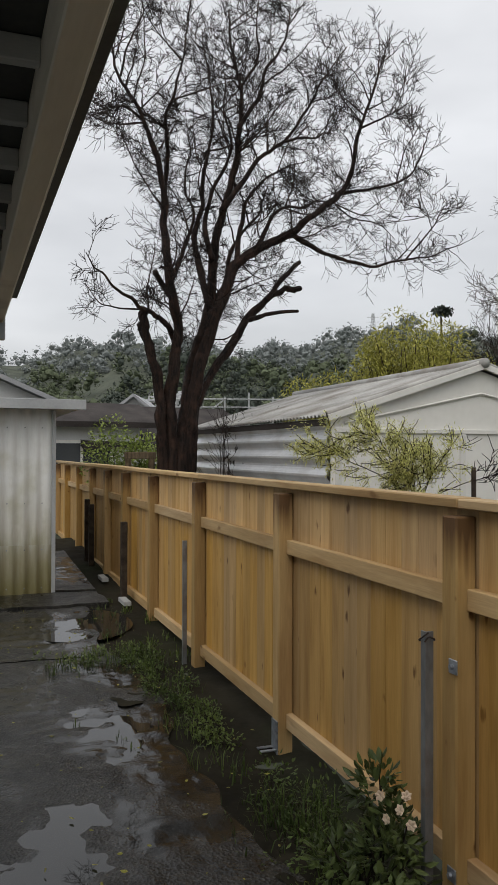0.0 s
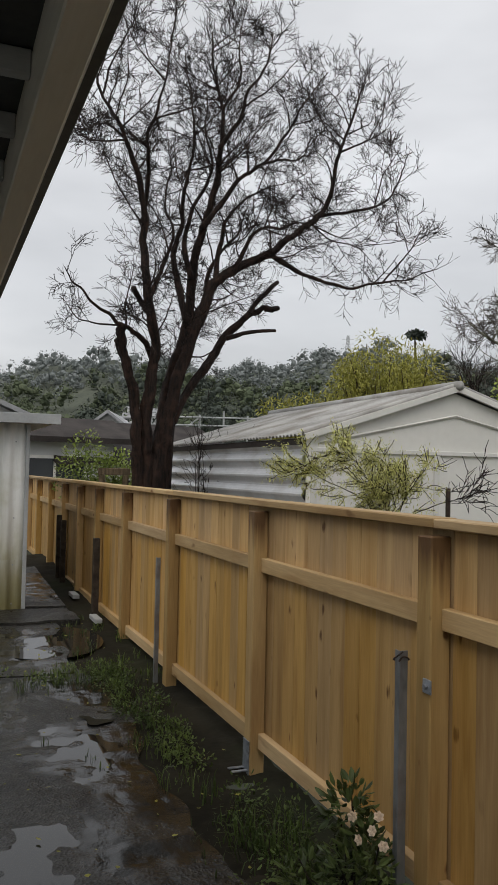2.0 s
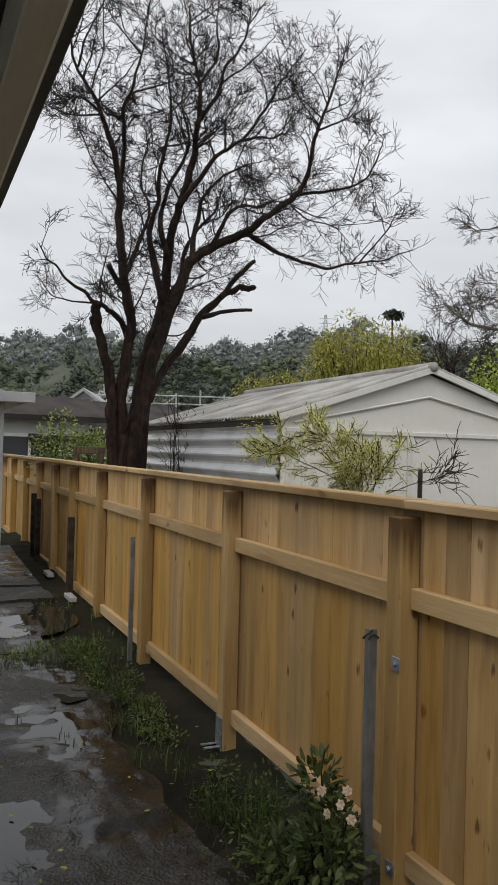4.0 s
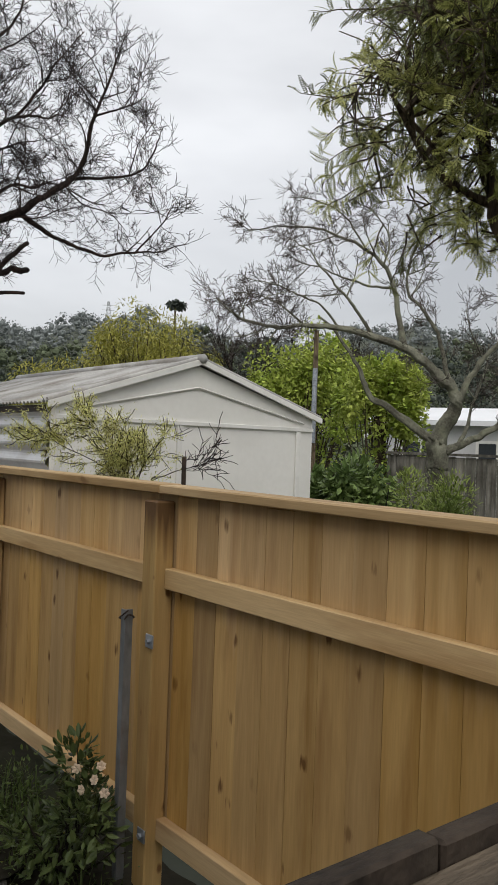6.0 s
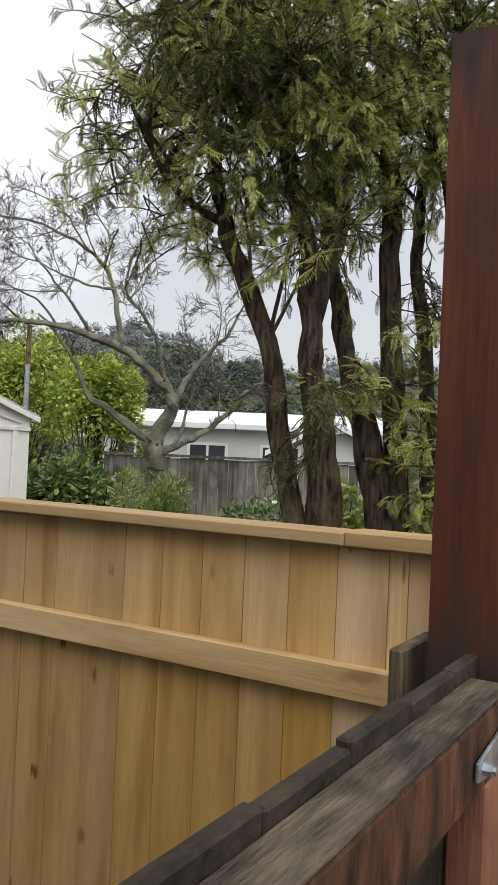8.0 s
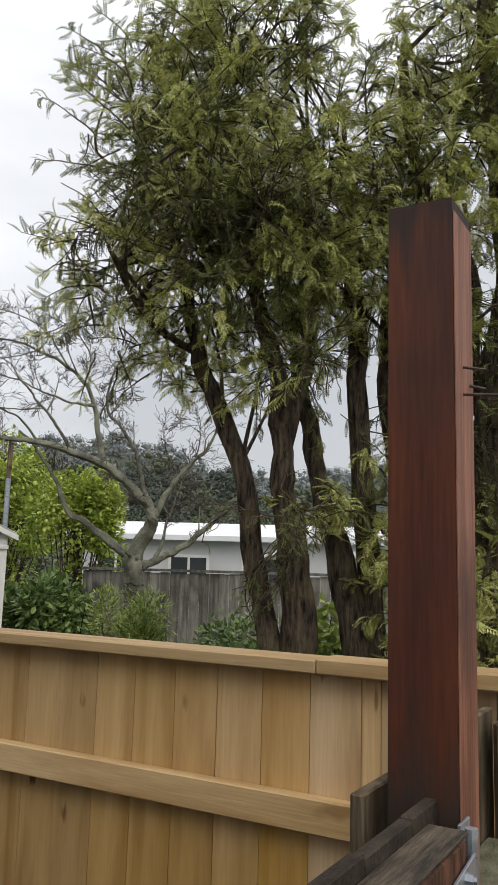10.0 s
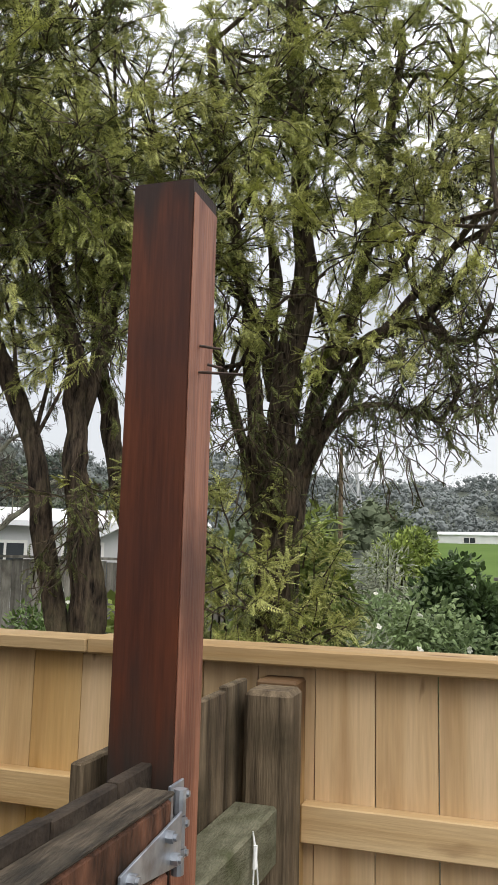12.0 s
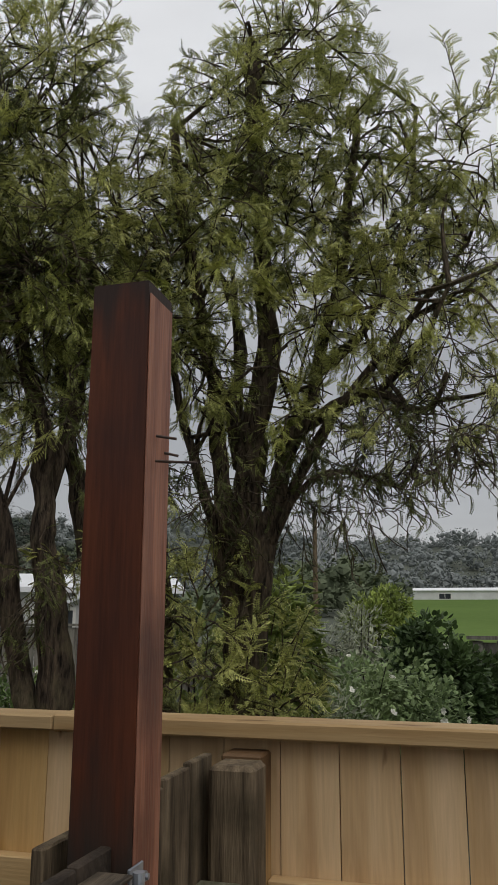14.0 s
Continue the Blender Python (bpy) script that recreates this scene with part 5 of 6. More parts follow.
def limbs_a(tree):
    for x, y, z in ((2.67, 1.53, 0.1), (2.72, 1.46, 0.1), (2.95, 1.27, 0.1), (3.0, 1.25, 0.1), (3.13, 1.2, 0.1)):
        tree.limb([(x, y, z), (x, y, 0.9), (x, y, 1.66)], 0.075, 0.06)
    tree.limb([(2.67, 1.53, 1.61), (2.65, 1.60, 1.88), (2.60, 1.73, 2.56), (2.54, 1.86, 2.91), (2.51, 1.95, 3.25), (2.49, 2.02, 3.68)], 0.05, 0.02)
    tree.limb([(2.70, 1.47, 1.61), (2.66, 1.49, 2.05), (2.62, 1.53, 2.47), (2.59, 1.54, 2.82), (2.53, 1.62, 3.19), (2.49, 1.64, 3.66)], 0.075, 0.02)
    tree.limb([(2.66, 1.55, 2.56), (2.75, 1.51, 2.88), (2.82, 1.52, 3.38), (2.87, 1.57, 3.87)], 0.04, 0.02)
    tree.limb([(2.93, 1.31, 1.61), (2.92, 1.42, 2.15), (2.92, 1.53, 2.51), (2.92, 1.61, 2.91), (2.92, 1.69, 3.27)], 0.06, 0.02)
    tree.limb([(2.99, 1.28, 1.61), (2.97, 1.34, 2.51), (2.95, 1.38, 3.29), (2.93, 1.43, 3.86)], 0.055, 0.03)
    tree.limb([(3.12, 1.21, 1.62), (3.11, 1.25, 2.43), (3.09, 1.30, 2.91), (3.11, 1.24, 3.48)], 0.04, 0.02)
    tree.limb([(2.58, 1.88, 2.93), (2.33, 1.98, 3.02), (2.10, 2.02, 3.26)], 0.02, 0.008)
    tree.limb([(2.51, 1.61, 3.18), (2.27, 1.71, 3.38), (2.01, 1.81, 3.45)], 0.022, 0.008)


def limbs_b(tree):
    tree.limb([(3.2, 0.86, 0.1), (3.19, 0.87, 0.9), (3.18, 0.88, 1.8)], 0.13, 0.10)
    tree.limb([(3.19, 0.9, 1.75), (3.16, 0.98, 2.3), (3.04, 1.10, 2.8), (2.98, 1.22, 3.4)], 0.045, 0.012)
    tree.limb([(3.19, 0.86, 1.75), (3.22, 0.82, 2.3), (3.33, 0.62, 2.85), (3.45, 0.3, 3.3), (3.5, -0.1, 3.8)], 0.045, 0.012)
    tree.limb([(3.18, 0.88, 1.8), (3.22, 0.92, 2.3), (3.32, 0.96, 2.9), (3.3, 1.0, 3.7)], 0.045, 0.012)
    tree.limb([(3.18, 0.88, 1.77), (3.18, 0.88, 2.12), (3.2, 0.87, 2.5)], 0.10, 0.04)
    tree.limb([(3.18, 0.88, 1.75), (3.16, 0.95, 2.31), (3.09, 0.99, 2.82), (3.03, 1.02, 3.23), (2.95, 1.10, 3.75), (2.88, 1.14, 4.22)], 0.05, 0.02)
    tree.limb([(3.18, 0.88, 1.75), (3.18, 0.87, 2.31), (3.21, 0.87, 2.84), (3.25, 0.80, 3.36), (3.26, 0.86, 4.12), (3.28, 0.90, 4.93)], 0.07, 0.03)
    tree.limb([(3.18, 0.88, 1.75), (3.19, 0.82, 2.33), (3.29, 0.74, 2.80), (3.39, 0.63, 3.17), (3.49, 0.46, 3.95), (3.57, 0.42, 4.67)], 0.055, 0.015)
    tree.limb([(3.21, 0.77, 2.83), (3.21, 0.50, 2.99), (3.18, 0.31, 3.03), (3.15, 0.14, 2.93), (3.10, 0.01, 3.08)], 0.035, 0.01)
    tree.limb([(3.20, 0.79, 2.40), (3.17, 0.64, 2.63), (3.13, 0.46, 2.69), (3.09, 0.22, 2.61)], 0.018, 0.006)
    tree.limb([(3.27, 0.94, 2.76), (3.35, 1.01, 3.08), (3.46, 0.99, 3.38), (3.51, 1.16, 3.91)], 0.04, 0.012)
    tree.limb([(3.18, 0.31, 3.03), (3.10, 0.14, 3.18), (3.00, -0.01, 3.41)], 0.02, 0.008)
    tree.limb([(3.44, 0.64, 3.19), (3.58, 0.41, 3.50), (3.69, 0.19, 4.02), (3.80, 0.12, 4.77)], 0.03, 0.01)


leafy_tree("feathery_tree", (2.72, 1.45, 0.1), "multi-stemmed evergreen tree with feathery hanging pinnate leaves", 5, limbs_a, [
    ((2.30, 2.05, 3.30), (0.22, 0.26, 0.28), 20, 0.28),
    ((2.50, 1.95, 4.50), (0.20, 0.24, 0.26), 18, 0.28),
    ((2.22, 1.95, 3.75), (0.20, 0.26, 0.25), 20, 0.28),
    ((2.45, 1.90, 3.70), (0.25, 0.30, 0.30), 44, 0.28),
    ((2.48, 1.75, 3.25), (0.25, 0.25, 0.26), 44, 0.28),
    ((2.70, 1.50, 3.35), (0.25, 0.25, 0.28), 44, 0.28),
    ((2.78, 1.42, 3.80), (0.25, 0.28, 0.30), 40, 0.28),
    ((2.55, 1.75, 4.15), (0.25, 0.32, 0.30), 40, 0.28),
    ((2.42, 2.10, 4.10), (0.16, 0.20, 0.25), 14, 0.28),
    ((2.98, 1.25, 3.40), (0.22, 0.22, 0.28), 34, 0.28),
    ((2.45, 2.25, 3.10), (0.14, 0.18, 0.22), 7, 0.26),
    ((2.55, 2.02, 2.95), (0.16, 0.16, 0.18), 12, 0.24),
    ((2.44, 1.50, 3.40), (0.14, 0.16, 0.22), 22, 0.26),
    ((2.60, 1.50, 2.88), (0.12, 0.14, 0.16), 12, 0.24),
    ((2.66, 1.42, 2.35), (0.06, 0.06, 0.14), 5, 0.16),
    ((2.95, 1.20, 2.35), (0.10, 0.10, 0.25), 9, 0.18),
    ((2.68, 1.65, 4.50), (0.18, 0.24, 0.25), 22, 0.28),
], fill=0.85, lace=((1.6, 2.4, 2.9, 4.2, 12), (1.1, 1.9, 2.4, 3.3, 8)))
leafy_tree("feathery_tree", (3.2, 0.86, 0.1), "evergreen tree with dark stems and feathery drooping leaves", 6, limbs_b, [
    ((2.92, 1.12, 3.45), (0.22, 0.22, 0.26), 34, 0.28),
    ((2.98, 1.00, 3.95), (0.24, 0.24, 0.28), 38, 0.28),
    ((3.15, 0.88, 4.45), (0.24, 0.26, 0.26), 38, 0.28),
    ((3.28, 0.70, 4.85), (0.22, 0.26, 0.24), 26, 0.28),
    ((3.35, 0.50, 4.35), (0.25, 0.26, 0.28), 36, 0.28),
    ((3.35, 0.30, 3.85), (0.26, 0.26, 0.26), 40, 0.28),
    ((3.28, 0.20, 3.40), (0.26, 0.28, 0.22), 22, 0.28),
    ((3.30, -0.10, 4.15), (0.24, 0.28, 0.30), 26, 0.28),
    ((3.25, -0.25, 3.65), (0.22, 0.28, 0.28), 20, 0.28),
    ((3.15, -0.20, 3.15), (0.20, 0.26, 0.18), 11, 0.26),
    ((3.12, 0.12, 2.88), (0.18, 0.24, 0.10), 7, 0.24),
    ((3.27, 0.72, 3.87), (0.22, 0.22, 0.24), 30, 0.28),
    ((3.31, 0.97, 4.16), (0.20, 0.22, 0.24), 26, 0.28),
    ((3.21, 0.51, 3.54), (0.16, 0.18, 0.18), 20, 0.26),
    ((2.96, 1.02, 3.12), (0.12, 0.14, 0.20), 14, 0.24),
    ((3.10, 0.53, 2.98), (0.09, 0.10, 0.07), 8, 0.22),
    ((3.42, 0.59, 5.03), (0.18, 0.20, 0.18), 16, 0.26),
    ((3.08, 0.62, 3.35), (0.14, 0.16, 0.14), 14, 0.26),
    ((3.02, 0.72, 2.95), (0.10, 0.10, 0.10), 7, 0.22),
    ((3.00, 1.02, 2.05), (0.16, 0.16, 0.30), 22, 0.28),
    ((2.92, 0.92, 1.75), (0.16, 0.18, 0.26), 24, 0.24),
    ((3.25, 0.80, 1.88), (0.15, 0.14, 0.18), 16, 0.2),
    ((3.10, 0.74, 1.70), (0.14, 0.12, 0.18), 14, 0.2),
], more=1.3, fill=0.4, lace=((-0.1, 0.75, 2.5, 3.2, 17), (0.4, 1.0, 2.2, 2.8, 7), (-0.2, 0.5, 3.0, 4.2, 9)))


# ---- shrubs, hedges and small plants ----
def leaf_shape(length, width, fold=0.25):
    v = np.array([(0, 0, 0), (0.35, -0.5, -fold), (0.75, -0.38, -fold), (1, 0, -0.12), (0.75, 0.38, -fold), (0.35, 0.5, -fold), (0.5, 0, 0.0)], float)
    v = v * (length, width, width * 0.6)
    return v, np.array([(0, 1, 2, 6), (6, 2, 3, 3)])[:1], np.array([(6, 2, 3), (6, 3, 4), (6, 4, 5), (6, 5, 0)])


def lumps(rnd, centre, radii, count, size):
    """Smaller balls spread over an ellipsoid, for an uneven outline."""
    c, d = in_ball(rnd, count, centre, np.asarray(radii) * (1 - 0.45 * size), 0.35)
    low = c[:, 2] < centre[2]
    flip = low & (rnd.uniform(0, 1, count) < 0.6)
    c[flip, 2] = 2 * centre[2] - c[flip, 2]
    return [(p, np.asarray(radii) * size * rnd.uniform(0.7, 1.3)) for p in c]


def bush(name, centre, radii, n, length, width, material, label, seed, size=0.45, count=14, droop=0.1, stems=True, flowers=0, petal=None, group="", bark=None):
    rnd = np.random.RandomState(seed)
    base = (centre[0], centre[1], float(ground_height(centre[0], centre[1])))
    ob = thing(name, base, label, name.split("_")[-1], group)
    leaves, wood, heads = Shape(), Shape(), Shape()
    temp = leaf_shape(length, width)
    blobs = lumps(rnd, centre, radii, count, size)
    for c, r in blobs:
        p, d = in_ball(rnd, n // count, c, r, 0.3)
        keep = p[:, 2] > base[2] + 0.02
        p, d = p[keep], d[keep]
        dirs = unit(d + rnd.normal(0, 0.6, d.shape) + (0, 0, -droop))
        scatter(leaves, temp, p, rotations(rnd, dirs), rnd.uniform(0.6, 1.25, len(p)))
        if stems:
            foot = np.array(base) + rnd.normal(0, 0.12, 3) * (1, 1, 0) - (0, 0, 0.03)
            for _ in range(2):
                e = c + rnd.normal(0, 0.4, 3) * r
                wood.tube(spline([foot, (foot + e) / 2 + rnd.normal(0, 0.08, 3) * np.asarray(radii), e], 8), np.linspace(0.014, 0.004, 8) * max(1, radii[2]), 5, False)
    tagged(part("foliage", leaves, material, ob), kind="stuff")
    if stems:
        tagged(part("stem_growth", wood, bark or TWIG, ob), kind="stuff")
    for _ in range(flowers):
        c, r = blobs[rnd.randint(len(blobs))]
        d = unit(rnd.normal(0, 1, 3) + (-0.8, -0.4, 0.5))
        part("flower", bloom(rnd, c + d * r * 1.02, d, 0.035), petal or PETAL_W, ob)
    return ob


def bloom(rnd, p, d, size):
    s = Shape()
    temp = leaf_shape(size, size * 0.8, 0.3)
    for ring, n, tilt in ((0, 6, 0.25), (1, 5, 0.8)):
        a = np.linspace(0, 2 * np.pi, n, endpoint=False) + rnd.uniform(0, 2)
        u = unit(np.cross(d, (0.2, 0.3, 0.9)))
        w = np.cross(d, u)
        dirs = u * np.cos(a)[:, None] + w * np.sin(a)[:, None] + d * tilt
        up = np.tile(d, (n, 1))
        x = unit(dirs)
        y = unit(np.cross(up, x))
        scatter(s, temp, np.tile(p, (n, 1)), np.stack([x, y, np.cross(x, y)], -1), np.full(n, 1 - 0.3 * ring))
    return s


# damp soil bed along the fence foot
bx, by = np.meshgrid(np.linspace(1.12, 2.02, 13), np.linspace(-2.2, 15.0, 180), indexing="ij")
bn = np.array([noise.noise(Vector((float(a) * 5, float(b) * 5, 0))) for a, b in zip(bx.ravel(), by.ravel())]).reshape(bx.shape)
bz = slope(by) - 0.03 + 0.035 * bn - 0.05 * (bx < 1.2)
bi, bj = np.meshgrid(np.arange(12), np.arange(179), indexing="ij")
solid("soil_bed", Shape().add(np.stack([bx, by, bz], -1).reshape(-1, 3), np.stack([bi * 180 + bj, (bi + 1) * 180 + bj, (bi + 1) * 180 + bj + 1, bi * 180 + bj + 1], -1).reshape(-1, 4)),
      SOIL, "dark damp soil and debris along the fence", "soil", kind="structure", smooth=True)


def blade_tufts(name, spots, seed, label, material, height=0.16, blades=26):
    """Grass and weed tufts: thin bent blades, joined."""
    rnd = np.random.RandomState(seed)
    s = Shape()
    for x, y, spread, h in spots:
        n = int(blades * spread / 0.12)
        px, py = x + rnd.normal(0, spread * 0.5, n), y + rnd.normal(0, spread, n)
        a, lean = rnd.uniform(0, 2 * np.pi, n), rnd.uniform(0.15, 0.9, n)
        L, w = h * rnd.uniform(0.5, 1.2, n), rnd.uniform(0.002, 0.005, n)
        z0 = slope(py) - 0.02
        dx, dy = np.cos(a), np.sin(a)
        base = np.stack([px, py, z0], -1)
        sidev = np.stack([-dy, dx, 0 * a], -1) * w[:, None]
        mid = base + np.stack([dx * L * lean * 0.35, dy * L * lean * 0.35, L * 0.6], -1)
        tip = base + np.stack([dx * L * lean, dy * L * lean, L * (1 - 0.35 * lean)], -1)
        V = np.stack([base - sidev, base + sidev, mid + sidev * 0.8, mid - sidev * 0.8, tip], 1).reshape(-1, 3)
        k = (np.arange(n) * 5)[:, None]
        s.add(V, np.array([[0, 1, 2, 3]]) + k, np.array([[3, 2, 4]]) + k)
    ob = solid(name, s, material, label, "weeds", kind="stuff")
    return ob


rnd = np.random.RandomState(31)
spots = [(1.46 + rnd.normal(0, 0.09), y + rnd.normal(0, 0.05), rnd.uniform(0.05, 0.13), rnd.uniform(0.04, 0.11)) for y in np.arange(4.9, 7.3, 0.09)]
spots += [(1.15 + rnd.normal(0, 0.22), 7.0 + rnd.normal(0, 0.12), 0.09, rnd.uniform(0.05, 0.11)) for _ in range(26)]
spots += [(1.55 + rnd.normal(0, 0.15), 3.75 + rnd.normal(0, 0.38), rnd.uniform(0.06, 0.12), rnd.uniform(0.07, 0.2)) for _ in range(26)]
spots += [(1.52 + rnd.normal(0, 0.2), y, 0.06, rnd.uniform(0.04, 0.1)) for y in np.arange(7.3, 9.4, 0.12)]
spots += [(0.72, 5.55, 0.03, 0.07), (1.25, 4.75, 0.05, 0.15), (0.95, 5.25, 0.05, 0.06), (0.98, 5.1, 0.05, 0.05)]
blade_tufts("grass_tufts", spots, 3, "wet green weeds and grass tufts along the fence foot", WEED)


def weed_leaves(name, spots, seed, material, label, length, width):
    rnd = np.random.RandomState(seed)
    s = Shape()
    temp = leaf_shape(length, width)
    for x, y, r, h, n in spots:
        p, d = in_ball(rnd, n, (x, y, float(slope(y)) + h * 0.45), (r, r, h * 0.6), 0.5)
        p[:, 2] = np.maximum(p[:, 2], slope(p[:, 1]) - 0.005)
        scatter(s, temp, p, rotations(rnd, unit(d + rnd.normal(0, 0.5, d.shape) + (0, 0, 0.2))), rnd.uniform(0.5, 1.3, n))
    return solid(name, s, material, label, "weeds", kind="stuff")


spots = [(1.47 + rnd.normal(0, 0.08), y, 0.10, rnd.uniform(0.04, 0.11), 60) for y in np.arange(4.95, 7.2, 0.07)]
spots += [(1.10 + rnd.normal(0, 0.2), 7.02 + rnd.normal(0, 0.1), 0.08, 0.06, 22) for _ in range(14)]
spots += [(1.58 + rnd.normal(0, 0.13), 3.7 + rnd.normal(0, 0.35), 0.12, rnd.uniform(0.10, 0.24), 40) for _ in range(22)]
weed_leaves("low_weeds", spots, 9, WEED, "low leafy green weeds between slab and fence", 0.028, 0.013)

# rose-like bush with cream flowers under the fence
fb = thing("flowering_bush", (1.62, 3.25, 0.18), "small dark-leaved bush with cream flowers against the fence", "bush")
rnd = np.random.RandomState(17)
leaves, wood = Shape(), Shape()
for c, r, n in (((1.66, 3.32, 0.62), (0.09, 0.12, 0.13), 150), ((1.62, 3.15, 0.42), (0.15, 0.2, 0.14), 260), ((1.55, 3.35, 0.30), (0.16, 0.24, 0.12), 240), ((1.68, 3.22, 0.50), (0.10, 0.14, 0.12), 140)):
    p, d = in_ball(rnd, n, c, r, 0.35)
    scatter(leaves, leaf_shape(0.062, 0.026), p, rotations(rnd, unit(d + rnd.normal(0, 0.5, d.shape) + (0, 0, 0.25))), rnd.uniform(0.6, 1.2, n))
    for _ in range(5):
        e = np.asarray(c) + rnd.normal(0, 0.5, 3) * np.asarray(r)
        wood.tube(spline([(1.62, 3.25, 0.15), (np.array((1.62, 3.25, 0.15)) + e) / 2 + rnd.normal(0, 0.02, 3), e], 8), np.linspace(0.006, 0.003, 8), 5, False)
tagged(part("foliage", leaves, BUSH_LEAF, fb), kind="stuff")
tagged(part("stem_growth", wood, TWIG, fb), kind="stuff")
for c in ((1.60, 3.03, 0.66), (1.57, 3.08, 0.61), (1.62, 2.98, 0.62), (1.58, 3.15, 0.67), (1.64, 3.05, 0.70)):
    part("flower", bloom(rnd, np.array(c), unit(np.array((-0.6, -0.6, 0.45)) + rnd.normal(0, 0.35, 3)), 0.023), PETAL, fb)

# dark hole and litter by the fence
a = np.linspace(0, 2 * np.pi, 30, endpoint=False)
for hx, hy, hr in ((1.42, 3.5, 0.15), (1.14, 5.95, 0.13)):
    rr = hr * (1 + 0.15 * np.sin(3 * a + hx) + 0.1 * np.sin(5 * a))
    z = float(slope(hy)) + 0.004
    v = [(hx, hy, z - 0.004)] + [(hx + q * np.cos(t), hy + 1.2 * q * np.sin(t), z) for q, t in zip(rr, a)]
    solid("wet_patch", Shape().add(v, (), [(0, 1 + k, 1 + (k + 1) % 30) for k in range(30)]), SOIL, "dark muddy hollow in the broken concrete", "mud", kind="structure")
rnd = np.random.RandomState(41)
lit = Shape()
p = np.stack([rnd.uniform(0.2, 1.75, 150), rnd.uniform(3.0, 9.2, 150), np.zeros(150)], -1)
p[:, 2] = slope(p[:, 1]) + 0.012
scatter(lit, leaf_shape(0.03, 0.014), p, rotations(rnd, np.stack([rnd.normal(0, 1, 150), rnd.normal(0, 1, 150), rnd.normal(0, 0.1, 150)], -1)), rnd.uniform(0.4, 1.3, 150))
solid("leaf_litter", lit, OLIVE, "scattered small fallen leaves on wet concrete", "litter", kind="stuff")

# sapling and dark stake between fence and garage
sap = Tree("willow_sapling", (2.62, 4.72, 0.15), "slender sapling with sparse yellow-green leaves behind the fence", 51)
sap.limb([(2.66, 4.70, 0.1), (2.66, 4.70, 1.0), (2.68, 4.70, 1.72), (2.58, 4.75, 1.98), (2.42, 4.84, 2.18)], 0.008, 0.003, 5)
sap.limb([(2.68, 4.70, 1.6), (2.76, 4.62, 1.9), (2.86, 4.55, 2.08)], 0.0042, 0.002, 5)
sap.limb([(2.68, 4.70, 1.7), (2.55, 4.74, 1.85), (2.28, 4.88, 2.0), (2.15, 4.95, 2.1)], 0.0042, 0.002, 5)
sap.limb([(2.68, 4.70, 1.7), (2.90, 4.52, 1.84), (3.05, 4.43, 1.9), (3.12, 4.38, 2.02)], 0.0036, 0.002, 5)
sap.limb([(2.66, 4.70, 1.5), (2.70, 4.66, 1.8), (2.60, 4.72, 2.12)], 0.0042, 0.002, 5)
sap.grow(26, 0.20, 0.0017, 1, -0.02, 0.8, 4, start=0.4)
lf = Shape()
pts = np.concatenate([np.concatenate(sap.fine.v)[::1]])
pts = pts[pts[:, 2] > 1.75]
pts = pts[sap.rnd.permutation(len(pts))[:15000]]
pts = pts[(pts[:, 0] < 2.95)]
pts = np.concatenate([pts + sap.rnd.normal(0, 0.014, pts.shape) for _ in range(2)])
scatter(lf, leaf_shape(0.026, 0.0055), pts, rotations(sap.rnd, unit(sap.rnd.normal(0, 0.7, pts.shape) + (-0.3, 0, -0.45))), sap.rnd.uniform(0.6, 1.2, len(pts)))
sap.finish(TWIG, TWIG)
tagged(part("leaf_growth", lf, SAPLEAF, sap.thing, "narrow yellow-green leaves"), kind="stuff")
solid("dark_stake", Shape().box((2.957, 4.482, 0.1), (2.985, 4.498, 1.945), 0.002), NAIL, "black thin metal stake behind the fence", "stake", at=(2.97, 4.49, 0.15))

# shrubs in the neighbouring garden
bush("laurel_bush", (6.88, 6.85, 1.24), (0.62, 0.60, 0.84), 7500, 0.125, 0.048, LAUREL, "dense glossy dark green laurel bush beside the garage", 61, droop=0.45)
bush("feathery_shrub", (6.62, 5.42, 1.02), (0.46, 0.50, 0.86), 9000, 0.07, 0.017, SHRUB, "yellow-green narrow-leaved feathery shrub", 62, droop=-0.2)
bush("camellia_bush", (7.8, 4.55, 0.90), (0.8, 0.9, 0.72), 3600, 0.085, 0.04, LAUREL, "dark garden shrub with a few pale flowers", 63, flowers=9)
bush("ivy_shrub", (4.69, 2.28, 1.10), (0.22, 0.22, 0.74), 1300, 0.075, 0.055, SHRUB, "bright green broad-leaved shrub behind the trees", 64)
bush("rose_bush", (6.75, 0.98, 0.98), (0.85, 0.95, 0.86), 13000, 0.06, 0.034, ROSE_LEAF, "rambling rose bush with small white blooms", 65, flowers=34, count=26, size=0.34)
bush("silver_shrub", (5.7, 1.40, 1.0), (0.62, 0.72, 0.80), 6500, 0.06, 0.014, SILVER, "silvery grey-green shrub with fine leaves", 66, flowers=8)
bush("hedge", (8.5, 0.34, 1.1), (0.70, 0.62, 0.95), 12000, 0.085, 0.055, DARKLEAF, "dark dense garden hedge with white blooms", 67, flowers=10)
bush("grey_flowering_shrub", (10.05, 1.45, 1.32), (0.5, 0.72, 0.86), 4200, 0.10, 0.02, SILVER, "pale grey flowering shrub by a wooden fence", 68)
bush("round_bush", (29.5, 3.4, 1.7), (1.6, 1.7, 1.5), 4200, 0.2, 0.1, SHRUB, "rounded dark green bush at the field edge", 69)
